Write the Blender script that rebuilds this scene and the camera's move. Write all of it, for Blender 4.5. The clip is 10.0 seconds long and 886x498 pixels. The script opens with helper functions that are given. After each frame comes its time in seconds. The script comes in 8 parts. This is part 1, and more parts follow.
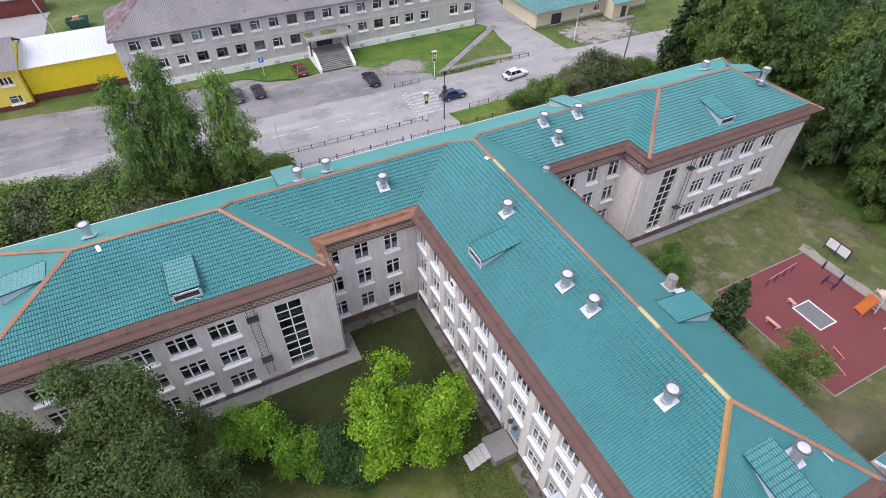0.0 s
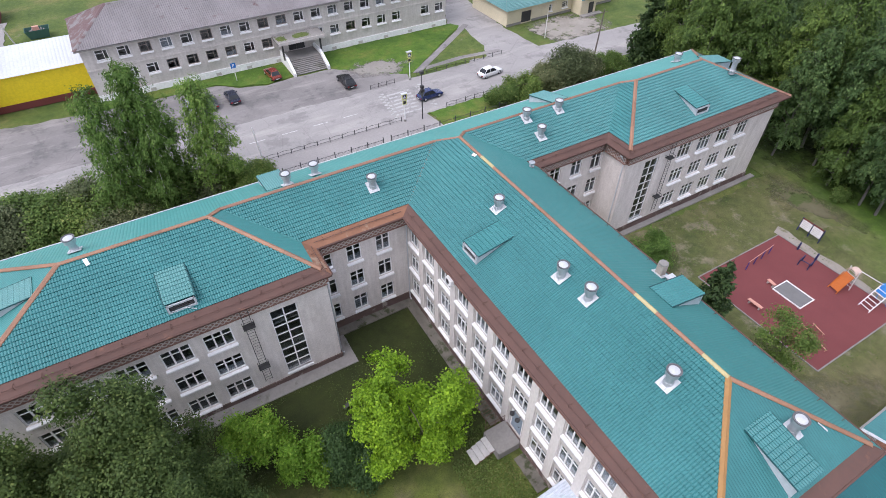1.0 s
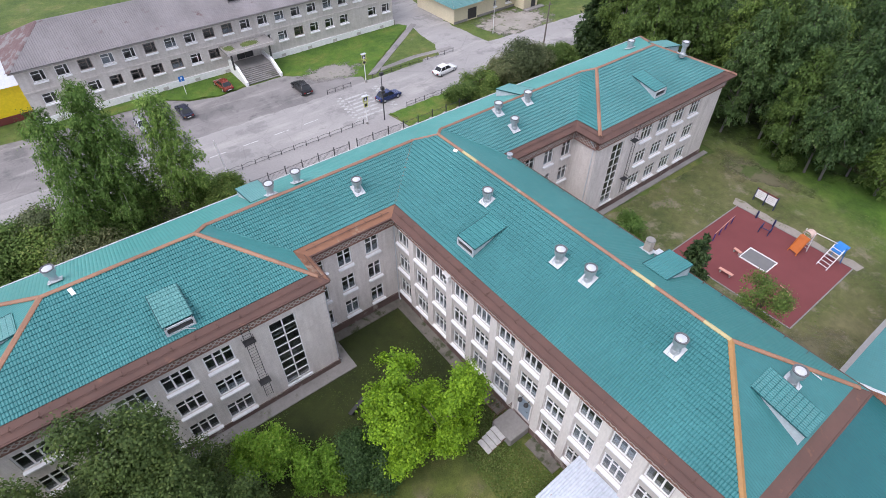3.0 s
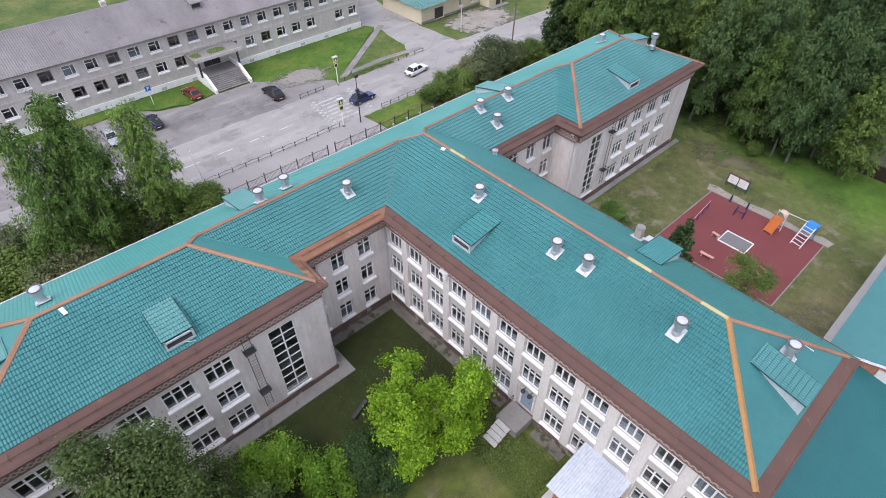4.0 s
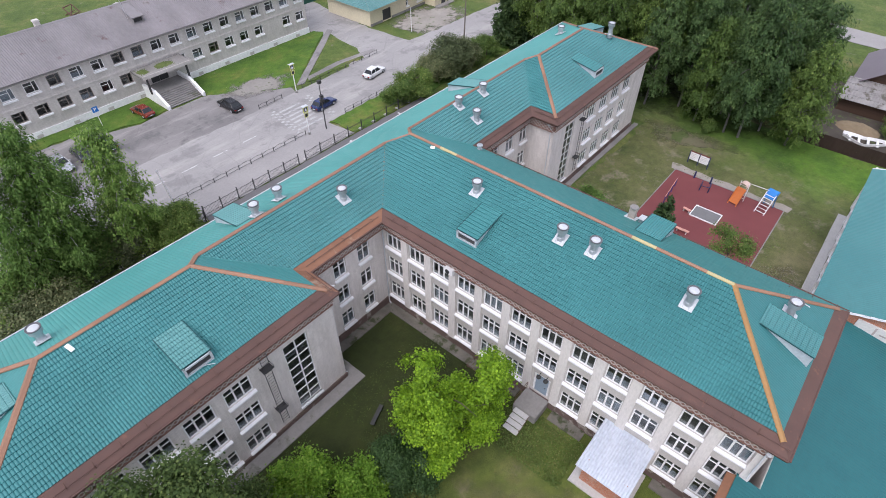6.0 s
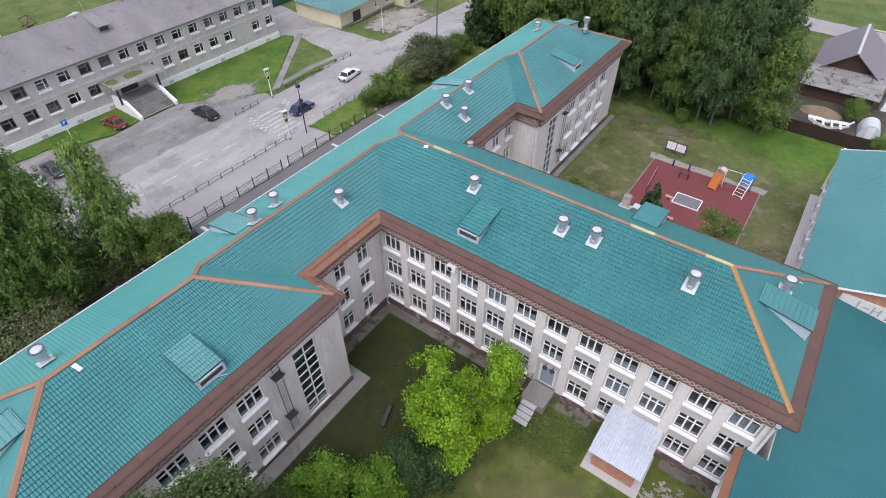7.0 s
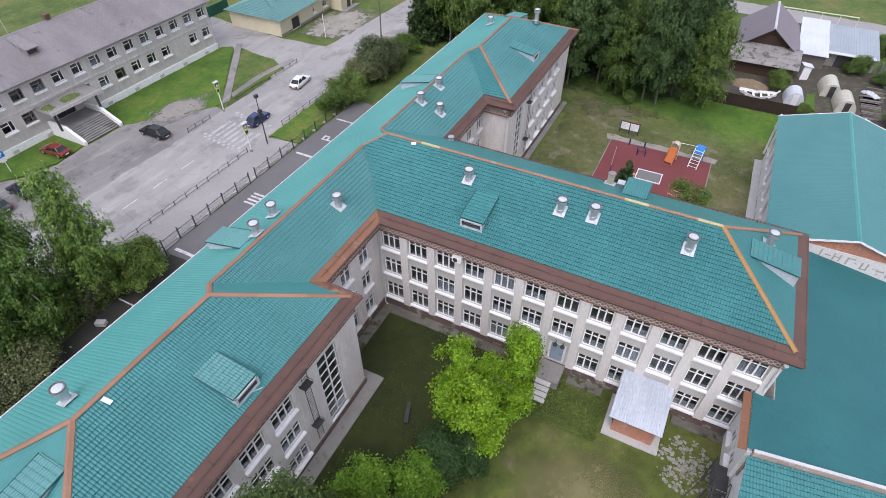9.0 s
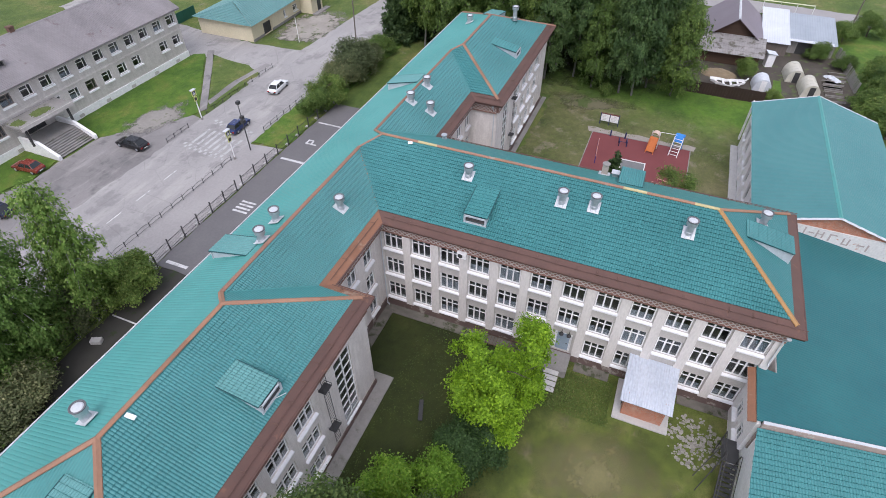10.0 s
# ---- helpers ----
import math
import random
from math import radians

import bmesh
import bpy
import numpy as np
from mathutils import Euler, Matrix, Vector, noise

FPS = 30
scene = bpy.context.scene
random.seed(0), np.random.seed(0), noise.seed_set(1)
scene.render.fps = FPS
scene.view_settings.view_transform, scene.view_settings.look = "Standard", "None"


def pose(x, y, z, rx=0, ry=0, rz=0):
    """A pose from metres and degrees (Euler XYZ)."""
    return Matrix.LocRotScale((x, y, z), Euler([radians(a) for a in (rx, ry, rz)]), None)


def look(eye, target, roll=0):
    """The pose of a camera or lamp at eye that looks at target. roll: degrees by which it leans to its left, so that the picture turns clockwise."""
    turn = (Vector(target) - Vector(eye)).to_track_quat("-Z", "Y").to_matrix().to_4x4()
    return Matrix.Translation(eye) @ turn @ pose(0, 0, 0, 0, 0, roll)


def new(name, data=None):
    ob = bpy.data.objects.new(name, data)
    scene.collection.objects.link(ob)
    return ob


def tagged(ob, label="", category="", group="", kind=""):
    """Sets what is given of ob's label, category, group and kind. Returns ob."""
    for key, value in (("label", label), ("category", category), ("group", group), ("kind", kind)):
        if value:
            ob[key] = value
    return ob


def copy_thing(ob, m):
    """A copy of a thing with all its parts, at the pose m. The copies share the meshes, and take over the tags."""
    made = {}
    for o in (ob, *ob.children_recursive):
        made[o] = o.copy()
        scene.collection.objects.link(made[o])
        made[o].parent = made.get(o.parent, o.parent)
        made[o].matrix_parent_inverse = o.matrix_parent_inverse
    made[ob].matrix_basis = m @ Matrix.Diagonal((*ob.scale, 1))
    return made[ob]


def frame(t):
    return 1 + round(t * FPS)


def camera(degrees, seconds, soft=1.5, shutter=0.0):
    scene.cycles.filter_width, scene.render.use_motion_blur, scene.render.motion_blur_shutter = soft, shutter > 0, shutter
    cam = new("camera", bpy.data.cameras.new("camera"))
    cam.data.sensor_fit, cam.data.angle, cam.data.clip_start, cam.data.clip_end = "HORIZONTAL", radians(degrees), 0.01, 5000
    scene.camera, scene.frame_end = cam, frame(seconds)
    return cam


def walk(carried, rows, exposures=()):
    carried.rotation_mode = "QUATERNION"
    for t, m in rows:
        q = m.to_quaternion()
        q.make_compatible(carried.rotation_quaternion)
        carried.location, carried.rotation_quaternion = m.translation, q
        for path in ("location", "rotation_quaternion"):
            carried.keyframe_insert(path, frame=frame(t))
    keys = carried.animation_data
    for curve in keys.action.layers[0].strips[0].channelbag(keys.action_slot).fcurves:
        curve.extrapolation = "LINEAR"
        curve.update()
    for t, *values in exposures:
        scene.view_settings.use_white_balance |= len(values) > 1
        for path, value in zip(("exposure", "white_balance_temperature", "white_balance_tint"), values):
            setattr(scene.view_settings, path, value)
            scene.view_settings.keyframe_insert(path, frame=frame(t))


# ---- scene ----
cam = camera(78.1, 10.0, soft=0.9)
PATH = [
    (0, (-14.029, -33.196, 40.946), (-13.383, -31.901, 39.565), 0.1),
    (0.5, (-14.801, -33.008, 40.971), (-14.112, -31.735, 39.591), 0.1),
    (1, (-15.603, -32.762, 40.958), (-14.871, -31.512, 39.579), 0.1),
    (1.5, (-16.395, -32.455, 40.964), (-15.625, -31.228, 39.586), 0.1),
    (2, (-17.156, -32.082, 40.962), (-16.353, -30.875, 39.584), 0.1),
    (2.5, (-17.916, -31.705, 40.995), (-17.076, -30.524, 39.617), -0.0),
    (4, (-20.563, -30.103, 40.996), (-19.59, -29.028, 39.619), -0.0),
    (4.5, (-21.422, -29.452, 40.996), (-20.414, -28.408, 39.619), -0.1),
    (5, (-22.302, -28.674, 41.016), (-21.261, -27.664, 39.639), -0.1),
    (5.5, (-23.134, -27.921, 41.027), (-22.061, -26.945, 39.65), -0.1),
    (7, (-25.824, -25.278, 41.098), (-24.647, -24.43, 39.721), -0.1),
    (7.5, (-26.716, -24.398, 41.121), (-25.512, -23.588, 39.744), -0.1),
    (8, (-27.677, -23.396, 41.094), (-26.442, -22.632, 39.718), -0.1),
    (8.5, (-28.571, -22.372, 41.089), (-27.304, -21.662, 39.715), -0.1),
    (9, (-29.516, -21.231, 41.105), (-28.218, -20.576, 39.732), -0.1),
    (9.5, (-30.334, -20.052, 41.124), (-29.012, -19.445, 39.75), -0.1),
    (10, (-31.099, -18.846, 41.138), (-29.755, -18.289, 39.766), -0.2),
]
walk(cam, [(t, look(eye, target, roll)) for t, eye, target, roll in PATH], exposures=[(0, 0.65, 6130, 18.5), (4.5, 0.61, 6130, 18), (7, 0.52, 6130, 17.5), (10, 0.49, 6130, 17.5)])

# ---- light ----
SUN_DIR = Vector((-0.52, -0.1, 0.85)).normalized()   # towards the sun, behind thin cloud
world = bpy.data.worlds.new("overcast_sky")
scene.world = world
world.use_nodes = True
wn = world.node_tree
sky = wn.nodes.new("ShaderNodeTexSky")
sky.sky_type = "NISHITA"
sky.sun_disc = False
sky.sun_elevation = math.asin(SUN_DIR.z)
sky.sun_rotation = math.atan2(SUN_DIR.x, SUN_DIR.y)
sky.dust_density = 4.0
sky.ozone_density = 0.6
soften = wn.nodes.new("ShaderNodeHueSaturation")
soften.inputs["Saturation"].default_value = 0.8
wn.links.new(sky.outputs[0], soften.inputs["Color"])
cloud = wn.nodes.new("ShaderNodeMix")             # an even layer of cloud over the clear sky
cloud.data_type = "RGBA"
cloud.inputs[0].default_value = 0.6
cloud.inputs[7].default_value = (5.2, 5.4, 5.7, 1)
wn.links.new(soften.outputs[0], cloud.inputs[6])
wn.links.new(cloud.outputs[2], wn.nodes["Background"].inputs[0])
wn.nodes["Background"].inputs[1].default_value = 0.15
sun = new("sun", bpy.data.lights.new("sun", "SUN"))
sun.data.energy = 1.0
sun.data.angle = radians(36)
sun.data.color = (1.0, 0.98, 0.95)
sun.matrix_world = look(SUN_DIR * 200, (0, 0, 0))


# ---- materials ----
def base_material(name, rough=0.8, metal=0.0):
    m = bpy.data.materials.new(name)
    m.use_nodes = True
    b = m.node_tree.nodes["Principled BSDF"]
    b.inputs["Roughness"].default_value = rough
    b.inputs["Metallic"].default_value = metal
    return m, m.node_tree, b


def noise_node(nt, scale, detail=4.0, coord="Object", stretch=(1, 1, 1), rough=0.55):
    tc = nt.nodes.new("ShaderNodeTexCoord")
    mp = nt.nodes.new("ShaderNodeMapping")
    mp.inputs["Scale"].default_value = stretch
    n = nt.nodes.new("ShaderNodeTexNoise")
    n.inputs["Scale"].default_value = scale
    n.inputs["Detail"].default_value = detail
    n.inputs["Roughness"].default_value = rough
    nt.links.new(tc.outputs[coord], mp.inputs[0])
    nt.links.new(mp.outputs[0], n.inputs["Vector"])
    return n


def ramp(nt, source, stops):
    r = nt.nodes.new("ShaderNodeValToRGB")
    el = r.color_ramp.elements
    while len(el) < len(stops):
        el.new(0.5)
    for e, (p, c) in zip(el, stops):
        e.position = p
        e.color = (*c, 1) if len(c) == 3 else c
    nt.links.new(source, r.inputs[0])
    return r


def blend(nt, fac, a, b, mode="MIX"):
    mx = nt.nodes.new("ShaderNodeMix")
    mx.data_type, mx.blend_type = "RGBA", mode
    for sock, v in ((mx.inputs[0], fac), (mx.inputs[6], a), (mx.inputs[7], b)):
        if isinstance(v, bpy.types.NodeSocket):
            nt.links.new(v, sock)
        elif isinstance(v, (int, float)):
            sock.default_value = v
        else:
            sock.default_value = (*v, 1)
    return mx.outputs[2]


def relief(nt, b, source, strength, distance=0.02):
    bp = nt.nodes.new("ShaderNodeBump")
    bp.inputs["Strength"].default_value = strength
    bp.inputs["Distance"].default_value = distance
    nt.links.new(source, bp.inputs["Height"])
    nt.links.new(bp.outputs[0], b.inputs["Normal"])


def mottled(name, dark, light, big=0.3, small=6.0, rough=0.85, metal=0.0, bump=0.25, spots=None, spot_scale=0.6,
            spot_at=0.6, stretch=(1, 1, 1), coord="Object", vary=0.0, bump_distance=0.02):
    """Two scales of variation between two tones, and patches of a third."""
    m, nt, b = base_material(name, rough, metal)
    n1 = noise_node(nt, big, 5, coord, stretch)
    n2 = noise_node(nt, small, 4, coord, stretch)
    mean = tuple((p + q) / 2 for p, q in zip(dark, light))
    c1 = ramp(nt, n1.outputs[0], [(0.3, dark), (0.7, light)])
    c2 = ramp(nt, n2.outputs[0], [(0.3, tuple(v * 0.8 for v in mean)), (0.7, tuple(min(1, v * 1.18) for v in mean))])
    col = blend(nt, 0.45, c1.outputs[0], c2.outputs[0])
    if spots:
        n3 = noise_node(nt, spot_scale, 6, coord, (1, 1, 1), 0.65)
        f = ramp(nt, n3.outputs[0], [(spot_at, (0, 0, 0)), (spot_at + 0.08, (1, 1, 1))])
        col = blend(nt, f.outputs[0], col, spots)
    if vary:
        oi = nt.nodes.new("ShaderNodeObjectInfo")
        f = ramp(nt, oi.outputs["Random"], [(0, (1 - vary,) * 3), (1, (1 + vary * 0.3,) * 3)])
        col = blend(nt, 1.0, col, f.outputs[0], "MULTIPLY")
    nt.links.new(col, b.inputs["Base Color"])
    r = ramp(nt, n2.outputs[0], [(0.2, (max(0.05, rough - 0.12),) * 3), (0.8, (min(1, rough + 0.1),) * 3)])
    nt.links.new(r.outputs[0], b.inputs["Roughness"])
    if bump:
        relief(nt, b, n2.outputs[0], bump, bump_distance)
    return m


def leaf_material(name, dark, light, warm=None):
    m, nt, b = base_material(name, 0.6)
    g = nt.nodes.new("ShaderNodeNewGeometry")
    c = ramp(nt, g.outputs["Random Per Island"], [(0.0, dark), (0.8, light), (1.0, warm or light)])
    n = noise_node(nt, 0.5, 3)
    f = ramp(nt, n.outputs[0], [(0.3, (0.72, 0.75, 0.72)), (0.7, (1.15, 1.12, 1.05))])
    col = blend(nt, 1.0, c.outputs[0], f.outputs[0], "MULTIPLY")
    oi = nt.nodes.new("ShaderNodeObjectInfo")
    f2 = ramp(nt, oi.outputs["Random"], [(0, (0.7, 0.76, 0.72)), (0.5, (1, 1, 1)), (1, (1.28, 1.2, 1.15))])
    col = blend(nt, 1.0, col, f2.outputs[0], "MULTIPLY")
    nt.links.new(col, b.inputs["Base Color"])
    b.inputs["Specular IOR Level"].default_value = 0.25
    tr = nt.nodes.new("ShaderNodeBsdfTranslucent")
    nt.links.new(col, tr.inputs[0])
    mix = nt.nodes.new("ShaderNodeMixShader")
    mix.inputs[0].default_value = 0.22
    nt.links.new(b.outputs[0], mix.inputs[1])
    nt.links.new(tr.outputs[0], mix.inputs[2])
    nt.links.new(mix.outputs[0], nt.nodes["Material Output"].inputs[0])
    return m


def glass_material(name, tint):
    m, nt, b = base_material(name, 0.05)
    nt.nodes.remove(b)
    tp = nt.nodes.new("ShaderNodeBsdfTransparent")
    tp.inputs[0].default_value = (*tint, 1)
    gl = nt.nodes.new("ShaderNodeBsdfGlossy")
    gl.inputs["Roughness"].default_value = 0.03
    lw = nt.nodes.new("ShaderNodeLayerWeight")
    lw.inputs[0].default_value = 0.5
    fr = ramp(nt, lw.outputs["Facing"], [(0.0, (0.045,) * 3), (0.45, (0.07,) * 3), (0.75, (0.25,) * 3), (1.0, (1, 1, 1))])
    mix = nt.nodes.new("ShaderNodeMixShader")
    for a, c in ((fr.outputs[0], mix.inputs[0]), (tp.outputs[0], mix.inputs[1]), (gl.outputs[0], mix.inputs[2])):
        nt.links.new(a, c)
    nt.links.new(mix.outputs[0], nt.nodes["Material Output"].inputs[0])
    return m


def streaks(nt, col, amount=0.045):
    """Rain streaks and grime drawn down an upright face."""
    n = noise_node(nt, 1.0, 6, stretch=(2.2, 2.2, 0.12), rough=0.7)
    f = ramp(nt, n.outputs[0], [(0.42, (1 - amount, 1 - amount, 1 - amount)), (0.62, (1.03, 1.03, 1.03))])
    return blend(nt, 1.0, col, f.outputs[0], "MULTIPLY")


def brick_material(name, a, b_, mortar, scale, rough=0.9, stain=None):
    """Courses of small bricks on upright faces, with soot and stains."""
    m, nt, b = base_material(name, rough)
    tc = nt.nodes.new("ShaderNodeTexCoord")
    sep = nt.nodes.new("ShaderNodeSeparateXYZ")
    nt.links.new(tc.outputs["Object"], sep.inputs[0])
    add = nt.nodes.new("ShaderNodeMath")
    add.operation = "ADD"
    nt.links.new(sep.outputs[0], add.inputs[0])
    nt.links.new(sep.outputs[1], add.inputs[1])
    comb = nt.nodes.new("ShaderNodeCombineXYZ")
    nt.links.new(add.outputs[0], comb.inputs[0])
    nt.links.new(sep.outputs[2], comb.inputs[1])
    br = nt.nodes.new("ShaderNodeTexBrick")
    br.inputs["Scale"].default_value = scale
    br.inputs["Color1"].default_value = (*a, 1)
    br.inputs["Color2"].default_value = (*b_, 1)
    br.inputs["Mortar"].default_value = (*mortar, 1)
    br.inputs["Mortar Size"].default_value = 0.012
    br.inputs["Brick Width"].default_value = 0.5
    br.inputs["Row Height"].default_value = 0.16
    nt.links.new(comb.outputs[0], br.inputs["Vector"])
    n = noise_node(nt, 0.35, 6, stretch=(1, 1, 0.5))
    f = ramp(nt, n.outputs[0], [(0.3, (0.9, 0.89, 0.88)), (0.7, (1.06, 1.06, 1.06))])
    col = blend(nt, 1.0, br.outputs[0], f.outputs[0], "MULTIPLY")
    n2 = noise_node(nt, 3.0, 5, stretch=(1, 1, 0.25))
    f2 = ramp(nt, n2.outputs[0], [(0.35, (0.93, 0.92, 0.91)), (0.65, (1.05, 1.05, 1.05))])
    col = blend(nt, 1.0, col, f2.outputs[0], "MULTIPLY")
    if stain:
        n3 = noise_node(nt, 0.8, 6, rough=0.7)
        f3 = ramp(nt, n3.outputs[0], [(0.56, (0, 0, 0)), (0.68, (0.7, 0.7, 0.7))])
        col = blend(nt, f3.outputs[0], col, stain)
    col = streaks(nt, col)
    nt.links.new(col, b.inputs["Base Color"])
    relief(nt, b, br.outputs["Fac"], -0.3, 0.01)
    return m


def metal_tile_material(name, dark, light):
    """Painted steel: broad fading, dust streaks, faint sheet joints."""
    m, nt, b = base_material(name, 0.42)
    n1 = noise_node(nt, 0.18, 5)
    n2 = noise_node(nt, 2.2, 5)
    c = ramp(nt, n1.outputs[0], [(0.3, dark), (0.72, light)])
    f = ramp(nt, n2.outputs[0], [(0.3, (0.93, 0.93, 0.93)), (0.75, (1.07, 1.06, 1.06))])
    col = blend(nt, 1.0, c.outputs[0], f.outputs[0], "MULTIPLY")
    nt.links.new(col, b.inputs["Base Color"])
    r = ramp(nt, n2.outputs[0], [(0.25, (0.36,) * 3), (0.75, (0.55,) * 3)])
    nt.links.new(r.outputs[0], b.inputs["Roughness"])
    b.inputs["Specular IOR Level"].default_value = 0.4
    return m


TEAL = metal_tile_material("teal_metal_tile", (0.042, 0.182, 0.185), (0.06, 0.235, 0.238))
# Paler roof teal; on the street slope it puts sky light into the colour.
TEAL_PALE = metal_tile_material("teal_sheet_pale", (0.065, 0.28, 0.255), (0.09, 0.335, 0.31))
# Dormer roofs: sky reflected by the flatter sheets is mixed into both colours.
TEAL_DORMER = metal_tile_material("sky_paled_dormer_sheet", (0.05, 0.22, 0.22), (0.07, 0.26, 0.26))
TEAL_DORMER_PALE = metal_tile_material("sky_whitened_dormer_sheet", (0.1, 0.27, 0.262), (0.135, 0.325, 0.315))
TEAL_DULL = metal_tile_material("dull_grey_teal_sheet", (0.11, 0.25, 0.245), (0.14, 0.3, 0.295))
TEAL_HIP = metal_tile_material("smooth_teal_hip_sheet", (0.035, 0.165, 0.168), (0.05, 0.2, 0.202))
TEAL_HALL = metal_tile_material("sun_faded_teal_sheet", (0.055, 0.2, 0.205), (0.075, 0.235, 0.235))
TEAL_LINK = metal_tile_material("deep_teal_sheet", (0.016, 0.115, 0.125), (0.024, 0.145, 0.15))
TEAL_FLAT = metal_tile_material("teal_flat_sheet", (0.045, 0.205, 0.198), (0.06, 0.245, 0.235))
BAND = mottled("brown_eave_sheet", (0.085, 0.048, 0.04), (0.15, 0.08, 0.062), 0.5, 5, 0.8, spots=(0.2, 0.1, 0.065), spot_at=0.62)
BAND_RUST = mottled("rusty_eave_sheet", (0.2, 0.09, 0.05), (0.31, 0.15, 0.085), 0.5, 5, 0.7, spots=(0.34, 0.24, 0.17), spot_at=0.58)
ORANGE = mottled("orange_ridge_sheet", (0.25, 0.125, 0.075), (0.38, 0.205, 0.125), 0.35, 5, 0.55, spots=(0.33, 0.15, 0.1), spot_at=0.62, vary=0.15)
ORANGE_WARM = mottled("amber_ridge_sheet", (0.33, 0.17, 0.05), (0.46, 0.25, 0.085), 0.35, 5, 0.55, spots=(0.34, 0.15, 0.08), spot_at=0.6, vary=0.12)
RIDGE_YELLOW = mottled("faded_yellow_ridge_sheet", (0.4, 0.33, 0.15), (0.5, 0.44, 0.24), 0.5, 5, 0.6)
RIDGE_DARK = mottled("dull_red_ridge_sheet", (0.23, 0.118, 0.08), (0.34, 0.185, 0.125), 0.5, 5, 0.6, spots=(0.3, 0.25, 0.2), spot_at=0.62)
WALL = brick_material("white_silicate_brick", (0.76, 0.715, 0.685), (0.69, 0.65, 0.62), (0.61, 0.575, 0.555), 2.0)
PILASTER = mottled("pilaster_render", (0.62, 0.585, 0.555), (0.73, 0.695, 0.665), 0.5, 7, 0.9, stretch=(1, 1, 0.3))
SPANDREL = mottled("spandrel_render", (0.47, 0.445, 0.42), (0.57, 0.54, 0.51), 0.6, 8, 0.9)
PLINTH = mottled("plinth_brown", (0.1, 0.068, 0.06), (0.175, 0.12, 0.105), 0.6, 5, 0.9, spots=(0.32, 0.28, 0.25), spot_scale=0.9, spot_at=0.56)
FRIEZE = brick_material("brown_frieze_brick", (0.23, 0.12, 0.095), (0.3, 0.16, 0.125), (0.3, 0.24, 0.21), 2.4)
FRIEZE_PALE = mottled("frieze_white_brick", (0.42, 0.36, 0.33), (0.56, 0.5, 0.46), 1.0, 8, 0.9)
WHITE = mottled("white_plastic", (0.78, 0.78, 0.78), (0.86, 0.86, 0.86), 0.4, 4, 0.4, bump=0)
SILL = mottled("white_sill_sheet", (0.8, 0.8, 0.81), (0.88, 0.88, 0.89), 0.6, 4, 0.45, bump=0)
GLASS = glass_material("window_glass", (0.74, 0.78, 0.8))
CURTAIN = mottled("pale_blind", (0.42, 0.43, 0.46), (0.62, 0.62, 0.65), 1.0, 9, 0.9, stretch=(4, 4, 0.4))
ROOM = mottled("room_paint", (0.3, 0.29, 0.28), (0.4, 0.385, 0.36), 0.5, 3, 0.9, bump=0)
ZINC = mottled("galvanised_steel", (0.38, 0.4, 0.42), (0.56, 0.58, 0.61), 1.2, 6, 0.42, metal=0.55, bump=0.05)
ZINC_PAINT = mottled("pale_grey_sheet", (0.46, 0.48, 0.5), (0.64, 0.66, 0.68), 0.9, 5, 0.5)
DARK_STEEL = mottled("dark_steel", (0.03, 0.03, 0.032), (0.06, 0.06, 0.06), 2, 9, 0.6)
RUST_STEEL = mottled("rusted_steel", (0.1, 0.055, 0.04), (0.17, 0.1, 0.07), 2, 9, 0.8)
CONCRETE = mottled("old_concrete", (0.19, 0.18, 0.17), (0.32, 0.305, 0.29), 0.5, 5, 0.95, spots=(0.16, 0.16, 0.13), spot_at=0.6, bump=0.5)
APRON_DIRTY = mottled("dirty_mossy_concrete", (0.085, 0.08, 0.066), (0.23, 0.212, 0.185), 0.9, 4, 0.95, spots=(0.055, 0.066, 0.03), spot_scale=0.8, spot_at=0.52, bump=0.8, bump_distance=0.05)
CONCRETE_PALE = mottled("pale_concrete", (0.42, 0.41, 0.4), (0.55, 0.54, 0.52), 0.6, 6, 0.9, bump=0.4)
DOOR_BLUE = mottled("blue_grey_door_paint", (0.24, 0.31, 0.38), (0.31, 0.38, 0.45), 0.6, 5, 0.5, bump=0)


# ---- building blocks ----
def part(name, bm, material, parent=None, label="", smooth=False):
    """Links a bmesh as one mesh object under a thing or a part."""
    me = bpy.data.meshes.new(name)
    bm.normal_update()
    bm.to_mesh(me)
    bm.free()
    for m in material if isinstance(material, (list, tuple)) else [material]:
        me.materials.append(m)
    if smooth:
        for p in me.polygons:
            p.use_smooth = True
    ob = new(name, me)
    ob.parent = parent
    return tagged(ob, label)


def shared(name, me, parent, m=None, label=""):
    """One more object on a mesh that is there already."""
    ob = new(name, me)
    ob.parent = parent
    if m is not None:
        ob.matrix_basis = m
    return tagged(ob, label)


def thing(name, label, category, at=(0, 0, 0), turn=0.0, group="", kind=""):
    ob = new(name)
    ob.empty_display_size = 0.3
    ob.matrix_basis = pose(*at, 0, 0, turn)
    return tagged(ob, label, category, group, kind)


def box(bm, x0, x1, y0, y1, z0, z1, mi=0):
    v = [bm.verts.new(p) for p in ((x0, y0, z0), (x1, y0, z0), (x1, y1, z0), (x0, y1, z0),
                                   (x0, y0, z1), (x1, y0, z1), (x1, y1, z1), (x0, y1, z1))]
    for q in ((3, 2, 1, 0), (4, 5, 6, 7), (0, 1, 5, 4), (1, 2, 6, 5), (2, 3, 7, 6), (3, 0, 4, 7)):
        bm.faces.new([v[i] for i in q]).material_index = mi
    return v


def boxes(name, rows, material, parent, label=""):
    bm = bmesh.new()
    for r in rows:
        box(bm, *r)
    return part(name, bm, material, parent, label)


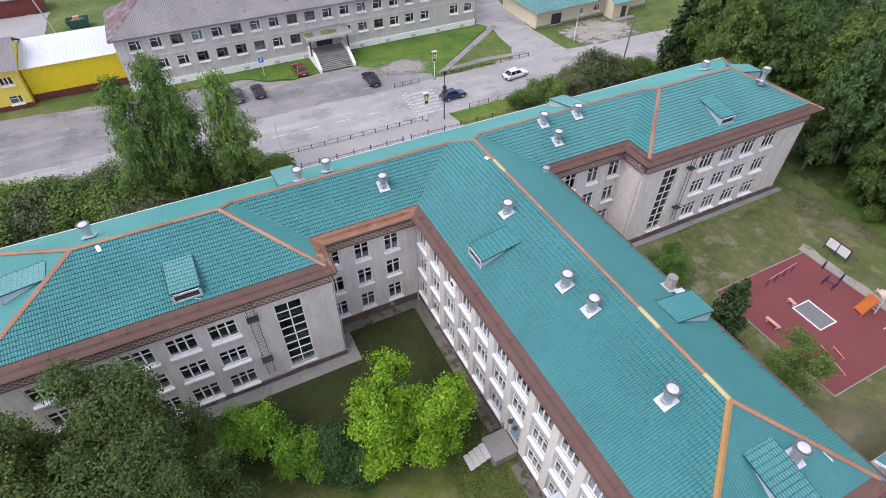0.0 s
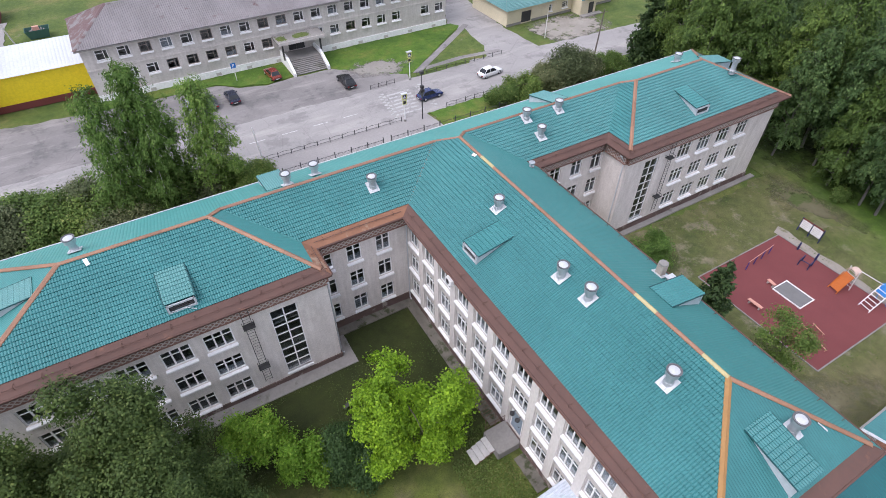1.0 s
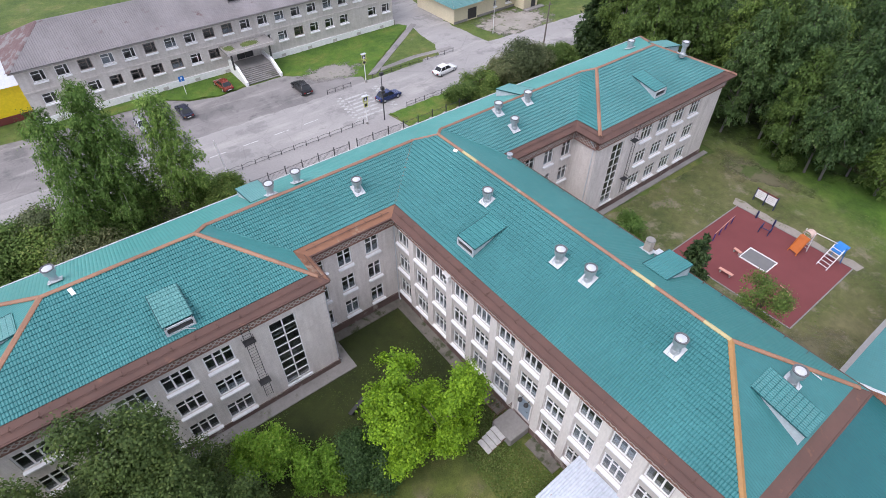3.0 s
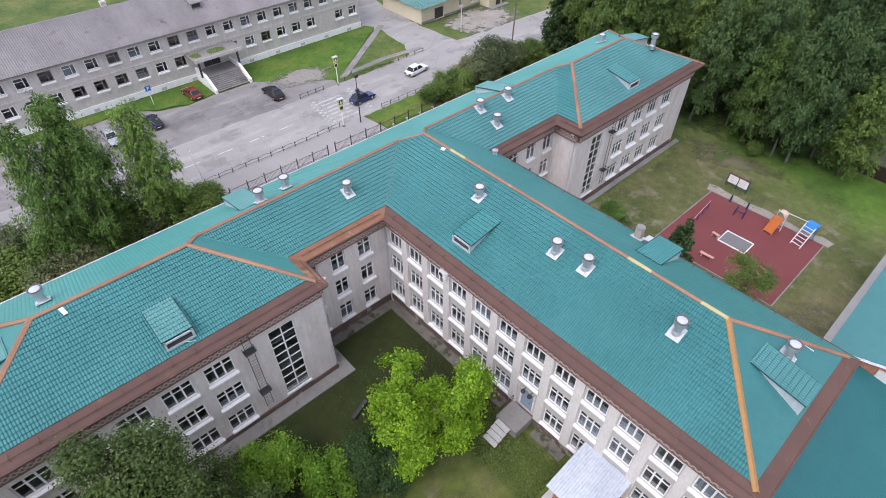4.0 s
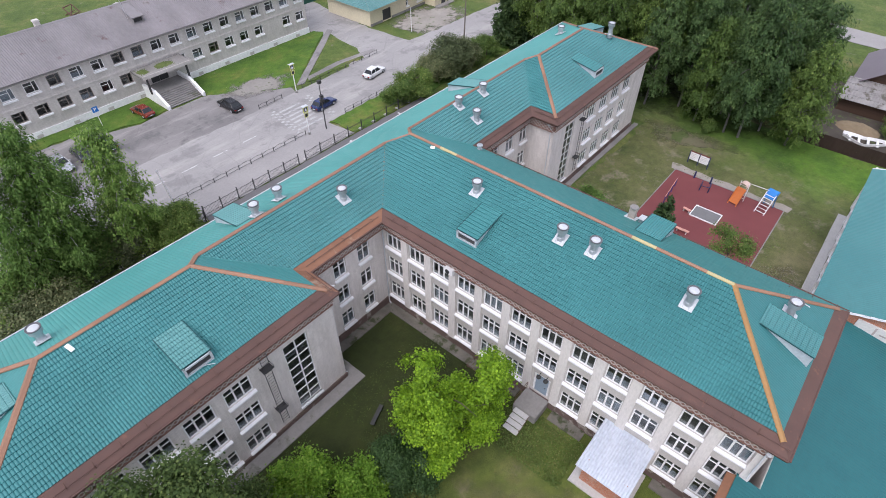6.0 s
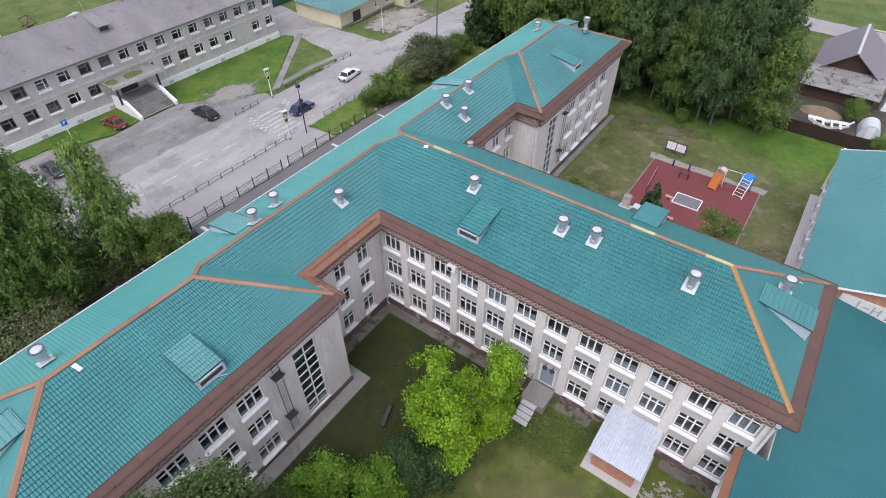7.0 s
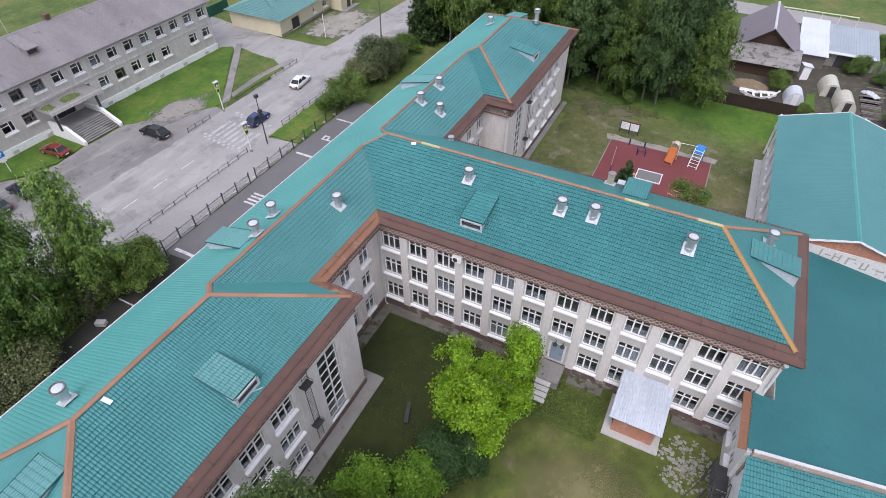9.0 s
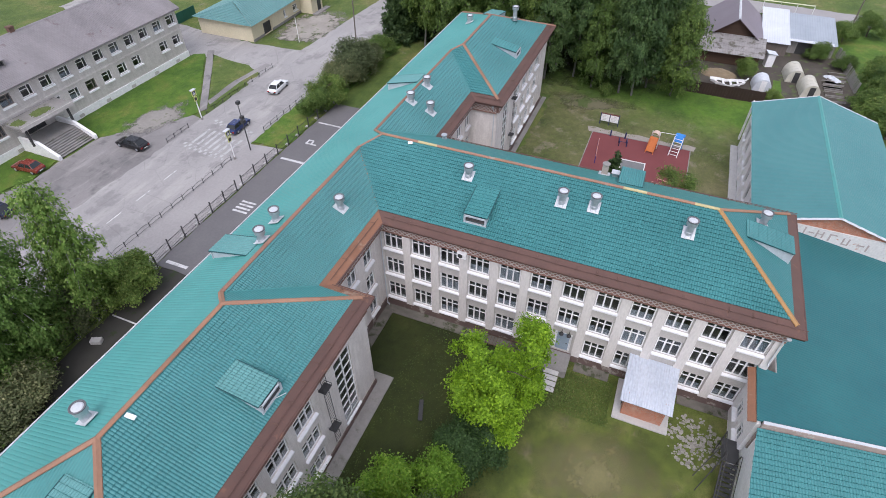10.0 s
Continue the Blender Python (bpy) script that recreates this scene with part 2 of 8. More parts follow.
def rod(bm, a, b, r0, r1=None, n=8, caps=True):
    """A tapered round bar from a to b."""
    a, b = Vector(a), Vector(b)
    r1 = r0 if r1 is None else r1
    d = (b - a).normalized()
    s = d.orthogonal().normalized()
    t = d.cross(s)
    ring = [[bm.verts.new(p + (s * math.cos(k) + t * math.sin(k)) * r) for k in [2 * math.pi * i / n for i in range(n)]]
            for p, r in ((a, r0), (b, r1))]
    for i in range(n):
        j = (i + 1) % n
        bm.faces.new((ring[0][i], ring[0][j], ring[1][j], ring[1][i]))
    if caps:
        bm.faces.new(ring[0][::-1])
        bm.faces.new(ring[1])


def slab(bm, poly, z0, z1, mi=0):
    """An upright prism over a plan polygon (counter-clockwise)."""
    lo = [bm.verts.new((x, y, z0)) for x, y in poly]
    hi = [bm.verts.new((x, y, z1)) for x, y in poly]
    bm.faces.new(lo[::-1]).material_index = mi
    bm.faces.new(hi).material_index = mi
    for i in range(len(poly)):
        j = (i + 1) % len(poly)
        bm.faces.new((lo[i], lo[j], hi[j], hi[i])).material_index = mi


def plate(bm, pts, thick, mi=0):
    """A plane polygon in space given a thickness downwards along its normal."""
    pts = [Vector(p) for p in pts]
    n = (pts[1] - pts[0]).cross(pts[2] - pts[0]).normalized()
    if n.z < 0:
        pts, n = pts[::-1], -n
    hi = [bm.verts.new(p) for p in pts]
    lo = [bm.verts.new(p - n * thick) for p in pts]
    bm.faces.new(hi).material_index = mi
    bm.faces.new(lo[::-1]).material_index = mi
    for i in range(len(pts)):
        j = (i + 1) % len(pts)
        bm.faces.new((lo[i], lo[j], hi[j], hi[i])).material_index = mi


def lathe(bm, profile, n=16, centre=(0, 0, 0)):
    """A turned shape from (radius, height) pairs."""
    rings = [[bm.verts.new((centre[0] + r * math.cos(2 * math.pi * i / n), centre[1] + r * math.sin(2 * math.pi * i / n), centre[2] + z))
              for i in range(n)] for r, z in profile]
    for a, b in zip(rings, rings[1:]):
        for i in range(n):
            j = (i + 1) % n
            bm.faces.new((a[i], a[j], b[j], b[i]))
    bm.faces.new(rings[0][::-1])
    bm.faces.new(rings[-1])


def sheet_into(bm_all, polys, eave, step=0.35, wave=0.183, lip=0.038, depth=0.046, lift=0.0, over=0.02):
    """Pressed metal roofing on one plane: rows stepped up the slope, waves along the eave. polys: convex outlines on
    that plane; eave: direction of the eave, level."""
    u = Vector(eave).normalized()
    a, b, c = (Vector(p) for p in polys[0][:3])
    n = (b - a).cross(c - a).normalized()
    n = n if n.z > 0 else -n
    v = n.cross(u).normalized()
    v = v if v.z > 0 else -v
    o = Vector(polys[0][0])
    for poly in polys:
        poly = [Vector(p) for p in poly]
        us = [(p - o).dot(u) for p in poly]
        vs = [(p - o).dot(v) for p in poly]
        u0, u1 = math.floor(min(us) / wave) * wave, max(us) + wave
        v0, v1 = math.floor(min(vs) / step) * step, max(vs)
        nw = int((u1 - u0) / wave) + 1
        nr = int((v1 - v0) / step) + 1
        su = (u0 + wave * (np.arange(nw)[:, None] + np.array([0.0, 0.17, 0.36, 0.64, 0.83])[None, :])).reshape(-1)
        ph = np.tile([0.0, 0.62, 1.0, 1.0, 0.62], nw)
        nu = len(su) - 1
        hang = over if lip > 0.03 else 0.0
        lines = []
        for r in range(nr):
            lines += [(v0 + r * step - hang, lip), (v0 + (r + 1) * step - hang - 0.05, 0.012)]
            if hang:
                lines.append((v0 + (r + 1) * step - hang - 0.012, -0.026))
        P = np.zeros((len(lines), nu + 1, 3))
        for i, (vv, hh) in enumerate(lines):
            P[i] = np.outer(su, u) + np.array(o) + vv * np.array(v)
            P[i] += np.outer(hh + depth * ph + lift, n)
        me = bpy.data.meshes.new("tmp")
        w = nu + 1
        idx = np.arange(len(lines) * w).reshape(len(lines), w)
        F = np.stack([idx[:-1, :-1], idx[:-1, 1:], idx[1:, 1:], idx[1:, :-1]], -1).reshape(-1, 4)
        me.from_pydata(P.reshape(-1, 3).tolist(), [], F.tolist())
        bm = bmesh.new()
        bm.from_mesh(me)
        mid = sum(poly, Vector()) / len(poly)
        for p, q in zip(poly, poly[1:] + poly[:1]):
            out = (q - p).cross(n)
            if out.length < 1e-6:
                continue
            out = out if (mid - p).dot(out) < 0 else -out
            bmesh.ops.bisect_plane(bm, geom=bm.verts[:] + bm.edges[:] + bm.faces[:], dist=1e-5, plane_co=p, plane_no=out, clear_outer=True)
        bm.normal_update()
        if bm.faces and sum((f.normal.z for f in bm.faces)) < 0:
            bmesh.ops.reverse_faces(bm, faces=bm.faces[:])
        bm.to_mesh(me)
        bm.free()
        bm_all.from_mesh(me)
        bpy.data.meshes.remove(me)


def facade_pose(at, turn):
    return pose(*at, 0, 0, turn)


def wall_with_openings(bm, length, z0, z1, openings, thick, m, mi=0):
    """A wall along local x, outside at local y = 0, with holes right through it."""
    xs = sorted({0, length, *[o[0] for o in openings], *[o[1] for o in openings]})
    for xa, xb in zip(xs, xs[1:]):
        holes = sorted((o[2], o[3]) for o in openings if o[0] <= xa + 1e-6 and o[1] >= xb - 1e-6)
        z = z0
        for h0, h1 in holes + [(z1, z1)]:
            if h0 - z > 1e-4:
                for vert in box(bm, xa, xb, 0, thick, z, h0, mi):
                    vert.co = m @ vert.co
            z = max(z, h1)


WINDOW_PARTS = {}


def frame_mesh(w, h, holes, y0, y1):
    """One welded frame with openings cut in it."""
    bm = bmesh.new()
    xs = sorted({-w / 2, w / 2, *[o[0] for o in holes], *[o[1] for o in holes]})
    zs = sorted({0, h, *[o[2] for o in holes], *[o[3] for o in holes]})
    for xa, xb in zip(xs, xs[1:]):
        for za, zb in zip(zs, zs[1:]):
            if not any(o[0] - 1e-6 <= xa and xb <= o[1] + 1e-6 and o[2] - 1e-6 <= za and zb <= o[3] + 1e-6 for o in holes):
                box(bm, xa, xb, y0, y1, za, zb)
    bmesh.ops.remove_doubles(bm, verts=bm.verts[:], dist=1e-4)
    return bm


def window_meshes(w, h, cols, transom, sill, frame_paint):
    """Frame, panes, sill and blind of one pattern of window, at local y = 0 in the wall's outer face."""
    key = (w, h, cols, transom, sill, frame_paint.name)
    if key in WINDOW_PARTS:
        return WINDOW_PARTS[key]
    f, y0, y1 = 0.1, 0.09, 0.17
    cw = (w - 2 * f) / cols
    zt = h - f - transom
    holes = []
    for k in range(cols):
        xa, xb = -w / 2 + f + k * cw + (0.06 if k else 0), -w / 2 + f + (k + 1) * cw - (0.06 if k < cols - 1 else 0)
        holes.append((xa, xb, f, zt - 0.07 if transom else h - f))
        if transom:
            holes.append((xa, xb, zt, h - f))
    if cols == 2 and not transom:                  # old pattern: a wide light under a fanlight, a narrow sash beside it
        xm = -w / 2 + w * 0.66
        holes = [(-w / 2 + f, xm - 0.04, f, h * 0.64), (-w / 2 + f, xm - 0.04, h * 0.64 + 0.08, h - f), (xm + 0.06, w / 2 - f, f, h - f)]
    panes = holes
    me_f = bpy.data.meshes.new("window_frame")
    bm = frame_mesh(w, h, holes, y0, y1)
    bm.to_mesh(me_f)
    bm.free()
    me_f.materials.append(frame_paint)
    made = []
    for xa, xb, za, zb in panes:
        bm = bmesh.new()
        box(bm, xa - 0.01, xb + 0.01, y0 + 0.035, y0 + 0.047, za - 0.01, zb + 0.01)
        me = bpy.data.meshes.new("pane")
        bm.to_mesh(me)
        bm.free()
        me.materials.append(GLASS)
        made.append(me)
    bm = bmesh.new()
    v = box(bm, -w / 2 - 0.08, w / 2 + 0.08, -0.24, y0 + 0.02, -sill, 0.0)
    for i in (4, 5):
        v[i].co.z -= 0.07
    me_s = bpy.data.meshes.new("sill")
    bm.to_mesh(me_s)
    bm.free()
    me_s.materials.append(SILL)
    me_c = []
    for share in (0.45, 0.75, 0.97):
        bm = bmesh.new()
        n = 24
        zc = (zt - 0.1 if transom else h - f) * share
        for i in range(n):
            xa, xb = -w / 2 + f + (w - 2 * f) * i / n, -w / 2 + f + (w - 2 * f) * (i + 1) / n
            ya, yb = 0.3 + 0.03 * (i % 2), 0.3 + 0.03 * ((i + 1) % 2)
            q = [bm.verts.new(p) for p in ((xa, ya, 0.03), (xb, yb, 0.03), (xb, yb, zc), (xa, ya, zc))]
            bm.faces.new(q)
        me = bpy.data.meshes.new("blind")
        bm.to_mesh(me)
        bm.free()
        me.materials.append(CURTAIN)
        me_c.append(me)
    WINDOW_PARTS[key] = (me_f, made, me_s, me_c)
    return WINDOW_PARTS[key]


win_rng = random.Random(5)


def window(parent, m, w, h, cols, transom=0.42, sill=0.2, blind=True, frame_paint=None):
    """A window at m: local x along the wall, y into the room, z = 0 at the bottom of the frame."""
    me_f, panes, me_s, me_c = window_meshes(w, h, cols, transom, sill, frame_paint or WHITE)
    ob = shared("window", me_f, parent, m)
    for me in panes:
        g = shared("pane", me, ob)
        g.visible_shadow = False
    if sill:
        shared("sill", me_s, ob)
    r = win_rng.random()
    if blind and r < 0.62:
        shared("blind", me_c[0 if r < 0.42 else 1 if r < 0.54 else 2], ob)
    return ob


# ---- the school: plan ----
Z_EAVE = 11.25
X_W, X_RIDGE, X_E = -0.75, 6.95, 13.5            # middle wing
Y_END, Y_HIP = -32.9, -26.0
Y_MID, Y_BLOCK, Y_STREET = -0.75, -3.95, 10.05     # eaves of the front wing
Y_RIDGE, Y_BRIDGE = 4.45, 3.3
Z_MID, Z_BLOCK, Z_C = 13.85, 14.34, 14.6
LX0, LX1, RX0, RX1 = -33.0, -8.45, 22.0, 46.4
LA0, LA1, RA0, RA1 = -25.1, -15.0, 28.9, 38.9
Y_T = Y_RIDGE - (Z_C - Z_MID) / ((Z_MID - Z_EAVE) / (Y_STREET - Y_RIDGE))
X_VAL = X_W + (Z_MID - Z_EAVE) / ((Z_C - Z_EAVE) / (X_RIDGE - X_W))
SHARE = (Z_MID - Z_EAVE) / (Z_BLOCK - Z_EAVE)
ML = LX1 + (LA1 - LX1) * SHARE
MR = RX0 + (RA0 - RX0) * SHARE
E_ = Z_EAVE
P_HIPC, P_T = (X_RIDGE, Y_HIP, Z_C), (X_RIDGE, Y_T, Z_C)
P_VL, P_VR = (X_VAL, Y_RIDGE, Z_MID), (X_E - (Z_MID - Z_EAVE) * (X_E - X_RIDGE) / (Z_C - Z_EAVE), Y_RIDGE, Z_MID)
P_ML, P_MR = (ML, Y_RIDGE, Z_MID), (MR, Y_RIDGE, Z_MID)
P_LA0, P_LA1, P_RA0, P_RA1 = (LA0, Y_BRIDGE, Z_BLOCK), (LA1, Y_BRIDGE, Z_BLOCK), (RA0, Y_BRIDGE, Z_BLOCK), (RA1, Y_BRIDGE, Z_BLOCK)
C_SW, C_SE, C_NW, C_NE = (X_W, Y_END, E_), (X_E, Y_END, E_), (X_W, Y_MID, E_), (X_E, Y_MID, E_)
L_IN, L_S, L_SW, L_NW = (LX1, Y_MID, E_), (LX1, Y_BLOCK, E_), (LX0, Y_BLOCK, E_), (LX0, Y_STREET, E_)
R_IN, R_S, R_SE, R_NE = (RX0, Y_MID, E_), (RX0, Y_BLOCK, E_), (RX1, Y_BLOCK, E_), (RX1, Y_STREET, E_)

school = thing("school_building", "three-storey white brick school with a teal metal-tile hipped roof", "building", kind="")


def up(p, q, rise=0.42):
    """The point on the edge from p up to q that lies rise above p."""
    p, q = Vector(p), Vector(q)
    return p + (q - p) * (rise / (q.z - p.z))


# slopes: eave corners a, b, then the top corners from b's side round to a's
SLOPES = [
    (C_NW, C_SW, [P_HIPC, P_T, P_VL], TEAL, BAND), (C_SE, C_NE, [P_VR, P_T, P_HIPC], TEAL_FLAT, TEAL_FLAT), (C_SW, C_SE, [P_HIPC], TEAL_HIP, BAND),
    (L_IN, C_NW, [P_VL, P_ML], TEAL, BAND_RUST), (C_NE, R_IN, [P_MR, P_VR], TEAL, BAND),
    (L_SW, L_S, [P_LA1, P_LA0], TEAL, BAND), (L_S, L_IN, [P_ML, P_LA1], TEAL_FLAT, BAND_RUST), (L_NW, L_SW, [P_LA0], TEAL_FLAT, BAND),
    (R_S, R_SE, [P_RA1, P_RA0], TEAL, BAND), (R_IN, R_S, [P_RA0, P_MR], TEAL, BAND), (R_SE, R_NE, [P_RA1], TEAL_FLAT, BAND),
]
for a, b, tops, skin, band in SLOPES:
    ra, rb = up(a, tops[-1]), up(b, tops[0])
    bm = bmesh.new()
    if skin in (TEAL_FLAT, TEAL_HIP):
        sheet_into(bm, [[ra, rb, *tops]], Vector(b) - Vector(a), lip=0.012, depth=0.016)
    else:
        sheet_into(bm, [[ra, rb, *tops]], Vector(b) - Vector(a))
    part("roof_slope", bm, skin, school)
    bm = bmesh.new()
    plate(bm, [a, b, rb, ra], 0.03)
    part("eave_sheet", bm, band, school, "brown painted sheet-metal strip along the eave")
# street side: one plane, in upright strips between its top corners
tops = [P_LA0, P_LA1, P_ML, P_VL, P_T, P_VR, P_MR, P_RA0, P_RA1]
polys = [[L_NW, (LA0, Y_STREET, E_), P_LA0]]
for p, q in zip(tops, tops[1:]):
    polys.append([(p[0], Y_STREET, E_), (q[0], Y_STREET, E_), q, p])
polys.append([(RA1, Y_STREET, E_), R_NE, P_RA1])
bm = bmesh.new()
sheet_into(bm, polys, (1, 0, 0), step=0.8, wave=0.25, lip=0.012, depth=0.02)
part("roof_slope", bm, TEAL_PALE, school, "teal profiled sheet roof slope, paler in colour for sky light")


def cap(bm, a, b, half=0.24, rise=0.07, drop=0.13):
    """A folded ridge or hip cap from a to b."""
    a, b = Vector(a), Vector(b)
    d = (b - a).normalized()
    s = d.cross(Vector((0, 0, 1))).normalized()
    rows = []
    for p in (a, b):
        rows.append([bm.verts.new(p + v) for v in (s * half + Vector((0, 0, rise - drop)), s * half * 0.9 + Vector((0, 0, rise - drop * 0.55)),
                                                   Vector((0, 0, rise + 0.03)), -s * half * 0.9 + Vector((0, 0, rise - drop * 0.55)), -s * half + Vector((0, 0, rise - drop)))])
    for i in range(4):
        bm.faces.new((rows[0][i], rows[1][i], rows[1][i + 1], rows[0][i + 1]))


def ridge(a, b, material, half=0.24, rise=0.07):
    """Caps laid end to end in lengths of about three metres."""
    a, b = Vector(a), Vector(b)
    n = max(1, round((b - a).length / (1.8 if material == "mixed" else 3.0)))
    for i in range(n):
        bm = bmesh.new()
        cap(bm, a + (b - a) * (i / n), a + (b - a) * ((i + 1.02) / n if i < n - 1 else 1), half * 0.8, rise + 0.05 + 0.006 * (i % 2))
        part("ridge_cap", bm, RIDGE_YELLOW if material == "mixed" and i in (0, 3, 13) else RIDGE_DARK if material == "mixed" and i > 3 and i % 3 else ORANGE if material == "mixed" else material, school)


ridge(P_HIPC, P_T, "mixed", 0.2, 0.1)
ridge(P_LA0, P_LA1, ORANGE, 0.22, 0.09)
ridge(P_ML, P_VL, RIDGE_DARK, 0.22)
ridge(P_LA1, P_ML, ORANGE, 0.24, 0.09)
ridge(P_VL, P_T, RIDGE_DARK, 0.15)
ridge(P_T, P_VR, ORANGE, 0.2)
ridge(P_VR, P_MR, RIDGE_DARK, 0.18)
ridge(P_MR, P_RA0, RIDGE_DARK, 0.2)
ridge(P_RA0, P_RA1, RIDGE_DARK, 0.22)
ridge(P_LA0, up(L_SW, P_LA0, 0.25), ORANGE, 0.27, 0.08)
ridge(P_LA0, L_NW, ORANGE, 0.24, 0.1)
ridge(P_LA1, up(L_S, P_LA1, 0.25), ORANGE, 0.24, 0.08)
ridge(P_RA0, up(R_S, P_RA0, 0.25), ORANGE, 0.24, 0.08)
ridge(P_RA1, R_SE, RIDGE_DARK, 0.2)
ridge(P_RA1, R_NE, RIDGE_DARK, 0.2)
ridge(P_HIPC, up(C_SW, P_HIPC, 0.3), ORANGE_WARM, 0.24, 0.08)
ridge(P_HIPC, up(C_SE, P_HIPC, 0.3), ORANGE, 0.22, 0.08)
# valleys: narrow folded gutters
for a, b in ((C_NW, P_VL), (L_IN, P_ML), (C_NE, P_VR), (R_IN, P_MR)):
    bm = bmesh.new()
    cap(bm, up(a, b, 0.4), b, 0.09, 0.035, 0.02)
    part("valley_strip", bm, RIDGE_DARK if a == C_NW else TEAL_FLAT, school)

# boxed eaves: soffit and fascia with gutter, snow rail on brackets
def eave_line(a, b, rail=True):
    a, b = Vector(a), Vector(b)
    d = (b - a).normalized()
    out = d.cross(Vector((0, 0, 1)))
    m = Matrix.Translation(a) @ Matrix((d, -out, Vector((0, 0, 1)))).transposed().to_4x4()
    L = (b - a).length
    bm = bmesh.new()
    for v in box(bm, 0, L, 0.0, 0.04, -0.3, -0.03) + box(bm, 0, L, 0.04, 0.9, -0.3, -0.26):
        v.co = m @ v.co
    part("fascia", bm, BAND, school)
    bm = bmesh.new()
    rod(bm, m @ Vector((0, -0.06, -0.06)), m @ Vector((L, -0.06, -0.06)), 0.07, n=8)
    part("gutter", bm, BAND, school)
    if rail:
        slope = 0.44
        k = 0.8
        while k < L - 0.5:
            bm = bmesh.new()
            base = m @ Vector((k, 0.36, 0.36 * slope))
            rod(bm, base - Vector((0, 0, 0.02)), base + Vector((0, 0, 0.3)), 0.022, n=5)
            rod(bm, base + Vector((0, 0, 0.28)), m @ Vector((k, 0.75, 0.75 * slope)), 0.018, n=5)
            k += 1.55
            part("snow_guard_bracket", bm, RUST_STEEL, school)
        n = max(1, int(L / 3.1))
        for i in range(n):
            z0, z1 = 0.36 * slope + 0.2 + 0.03 * math.sin(i * 2.1), 0.36 * slope + 0.2 + 0.03 * math.sin(i * 2.1 + 2.1)
            bm = bmesh.new()
            rod(bm, m @ Vector((L * i / n, 0.36, z0)), m @ Vector((L * (i + 1) / n, 0.36, z1)), 0.028, n=6)
            part("snow_guard_rail", bm, BAND, school)


for a, b in ((C_NW, C_SW), (L_IN, C_NW), (C_NE, R_IN), (L_SW, L_S), (L_S, L_IN), (R_S, R_SE), (R_IN, R_S), (C_SE, C_NE)):
    eave_line(a, b)
for a, b in ((C_SW, C_SE), (L_NW, L_SW), (R_SE, R_NE), (R_NE, L_NW)):
    eave_line(a, b, False)

bm = bmesh.new()
rod(bm, (LX0, Y_STREET + 0.1, Z_EAVE + 0.0), (RX1, Y_STREET + 0.1, Z_EAVE + 0.0), 0.055, n=6)
part("drip_edge", bm, ZINC_PAINT, school, "pale metal drip edge along the street eave")

# ---- the school: walls and windows ----
T_WALL, Z_WALL = 0.45, 11.0
XL, XR = -32.2, 45.7                               # outer ends of the front wing
XLC, XRC = -8.8, 22.75                             # corners of the end blocks
YB, YN, XCE, YCE = -3.2, 9.3, 12.8, -32.2
LOW, MID, TOP = 1.36, 4.56, 7.74


def facade(at, turn, length, wins, levels=(LOW, MID, TOP), skin=WALL, extra=(), z1=Z_WALL, z0=0.0):
    """A wall with rows of windows: wins = (centre along the wall, width, height, casements)."""
    m = facade_pose(at, turn)
    holes = list(extra)
    for x, w, h, c in wins:
        for z in levels:
            if not any(o[0] < x < o[1] and o[2] < z + 0.5 < o[3] for o in extra):
                holes.append((x - w / 2, x + w / 2, z, z + h))
                window(school, m @ pose(x, 0, z), w, h, c)
    bm = bmesh.new()
    wall_with_openings(bm, length, z0, z1, holes, T_WALL, m)
    part("wall", bm, skin, school)
    return m


# middle wing, courtyard side: twelve bays between pilasters, a door in the seventh
BAY = 2.675
bays = [(1.22 + BAY * i, 1.82, 1.92, 3) for i in range(12)]
door_x = bays[6][0]
m = facade((0, 0, 0), -90, -YCE, bays, skin=SPANDREL, extra=[(door_x - 0.75, door_x + 0.75, 1.1, 3.5)])
for i in range(13):
    x = 1.22 + BAY * (i - 0.5)
    xa, xb = max(0.02, x - 0.36), min(-YCE - 0.01, x + 0.36) if i < 12 else -YCE - 0.005
    bm = bmesh.new()
    for v in box(bm, xa, xb, -0.16, -0.002, 0.9, 9.755):
        v.co = m @ v.co
    part("pilaster", bm, PILASTER, school)
# other walls
ext_l = [(x - XL, 2.1, 1.78, 3) for x in (-17.45, -20.4, -23.35, -26.3, -29.25)]
stair_l = (-13.55 - XL, -11.4 - XL, 1.15, 8.95)
ml = facade((XL, YB, 0), 0, XLC - XL, ext_l, (0.98, 4.16, 7.3), extra=[stair_l])
mr = facade((XRC, YB, 0), 0, XR - XRC, [(x - XRC, 1.95, 1.8, 3) for x in (31.4, 34.4, 37.4, 40.5)], (1.32, 4.5, 7.66), extra=[(25.6 - XRC, 27.5 - XRC, 1.2, 9.1)])
facade((XLC, 0, 0), 0, -XLC, [(x - XLC, 1.36, 1.85, 2) for x in (-2.5, -5.22, -7.85)], (1.4, 4.56, 7.62))
facade((XCE, 0, 0), 0, XRC - XCE, [(x - XCE, 1.36, 1.85, 2) for x in (16.5, 19.25, 21.9)], (1.4, 4.56, 7.72))
facade((XLC, YB + T_WALL, 0), 90, -YB - T_WALL, [])
facade((XRC, 0, 0), -90, -YB - T_WALL, [])
facade((XR, YB + T_WALL, 0), 90, YN - YB - 2 * T_WALL, [])
facade((XL, YN - T_WALL, 0), -90, YN - YB - 2 * T_WALL, [])
facade((XR, YN, 0), 180, XR - XL, [])
facade((XCE, YCE + T_WALL, 0), 90, -YCE - T_WALL, [])
facade((T_WALL, YCE, 0), 0, XCE - T_WALL, [])


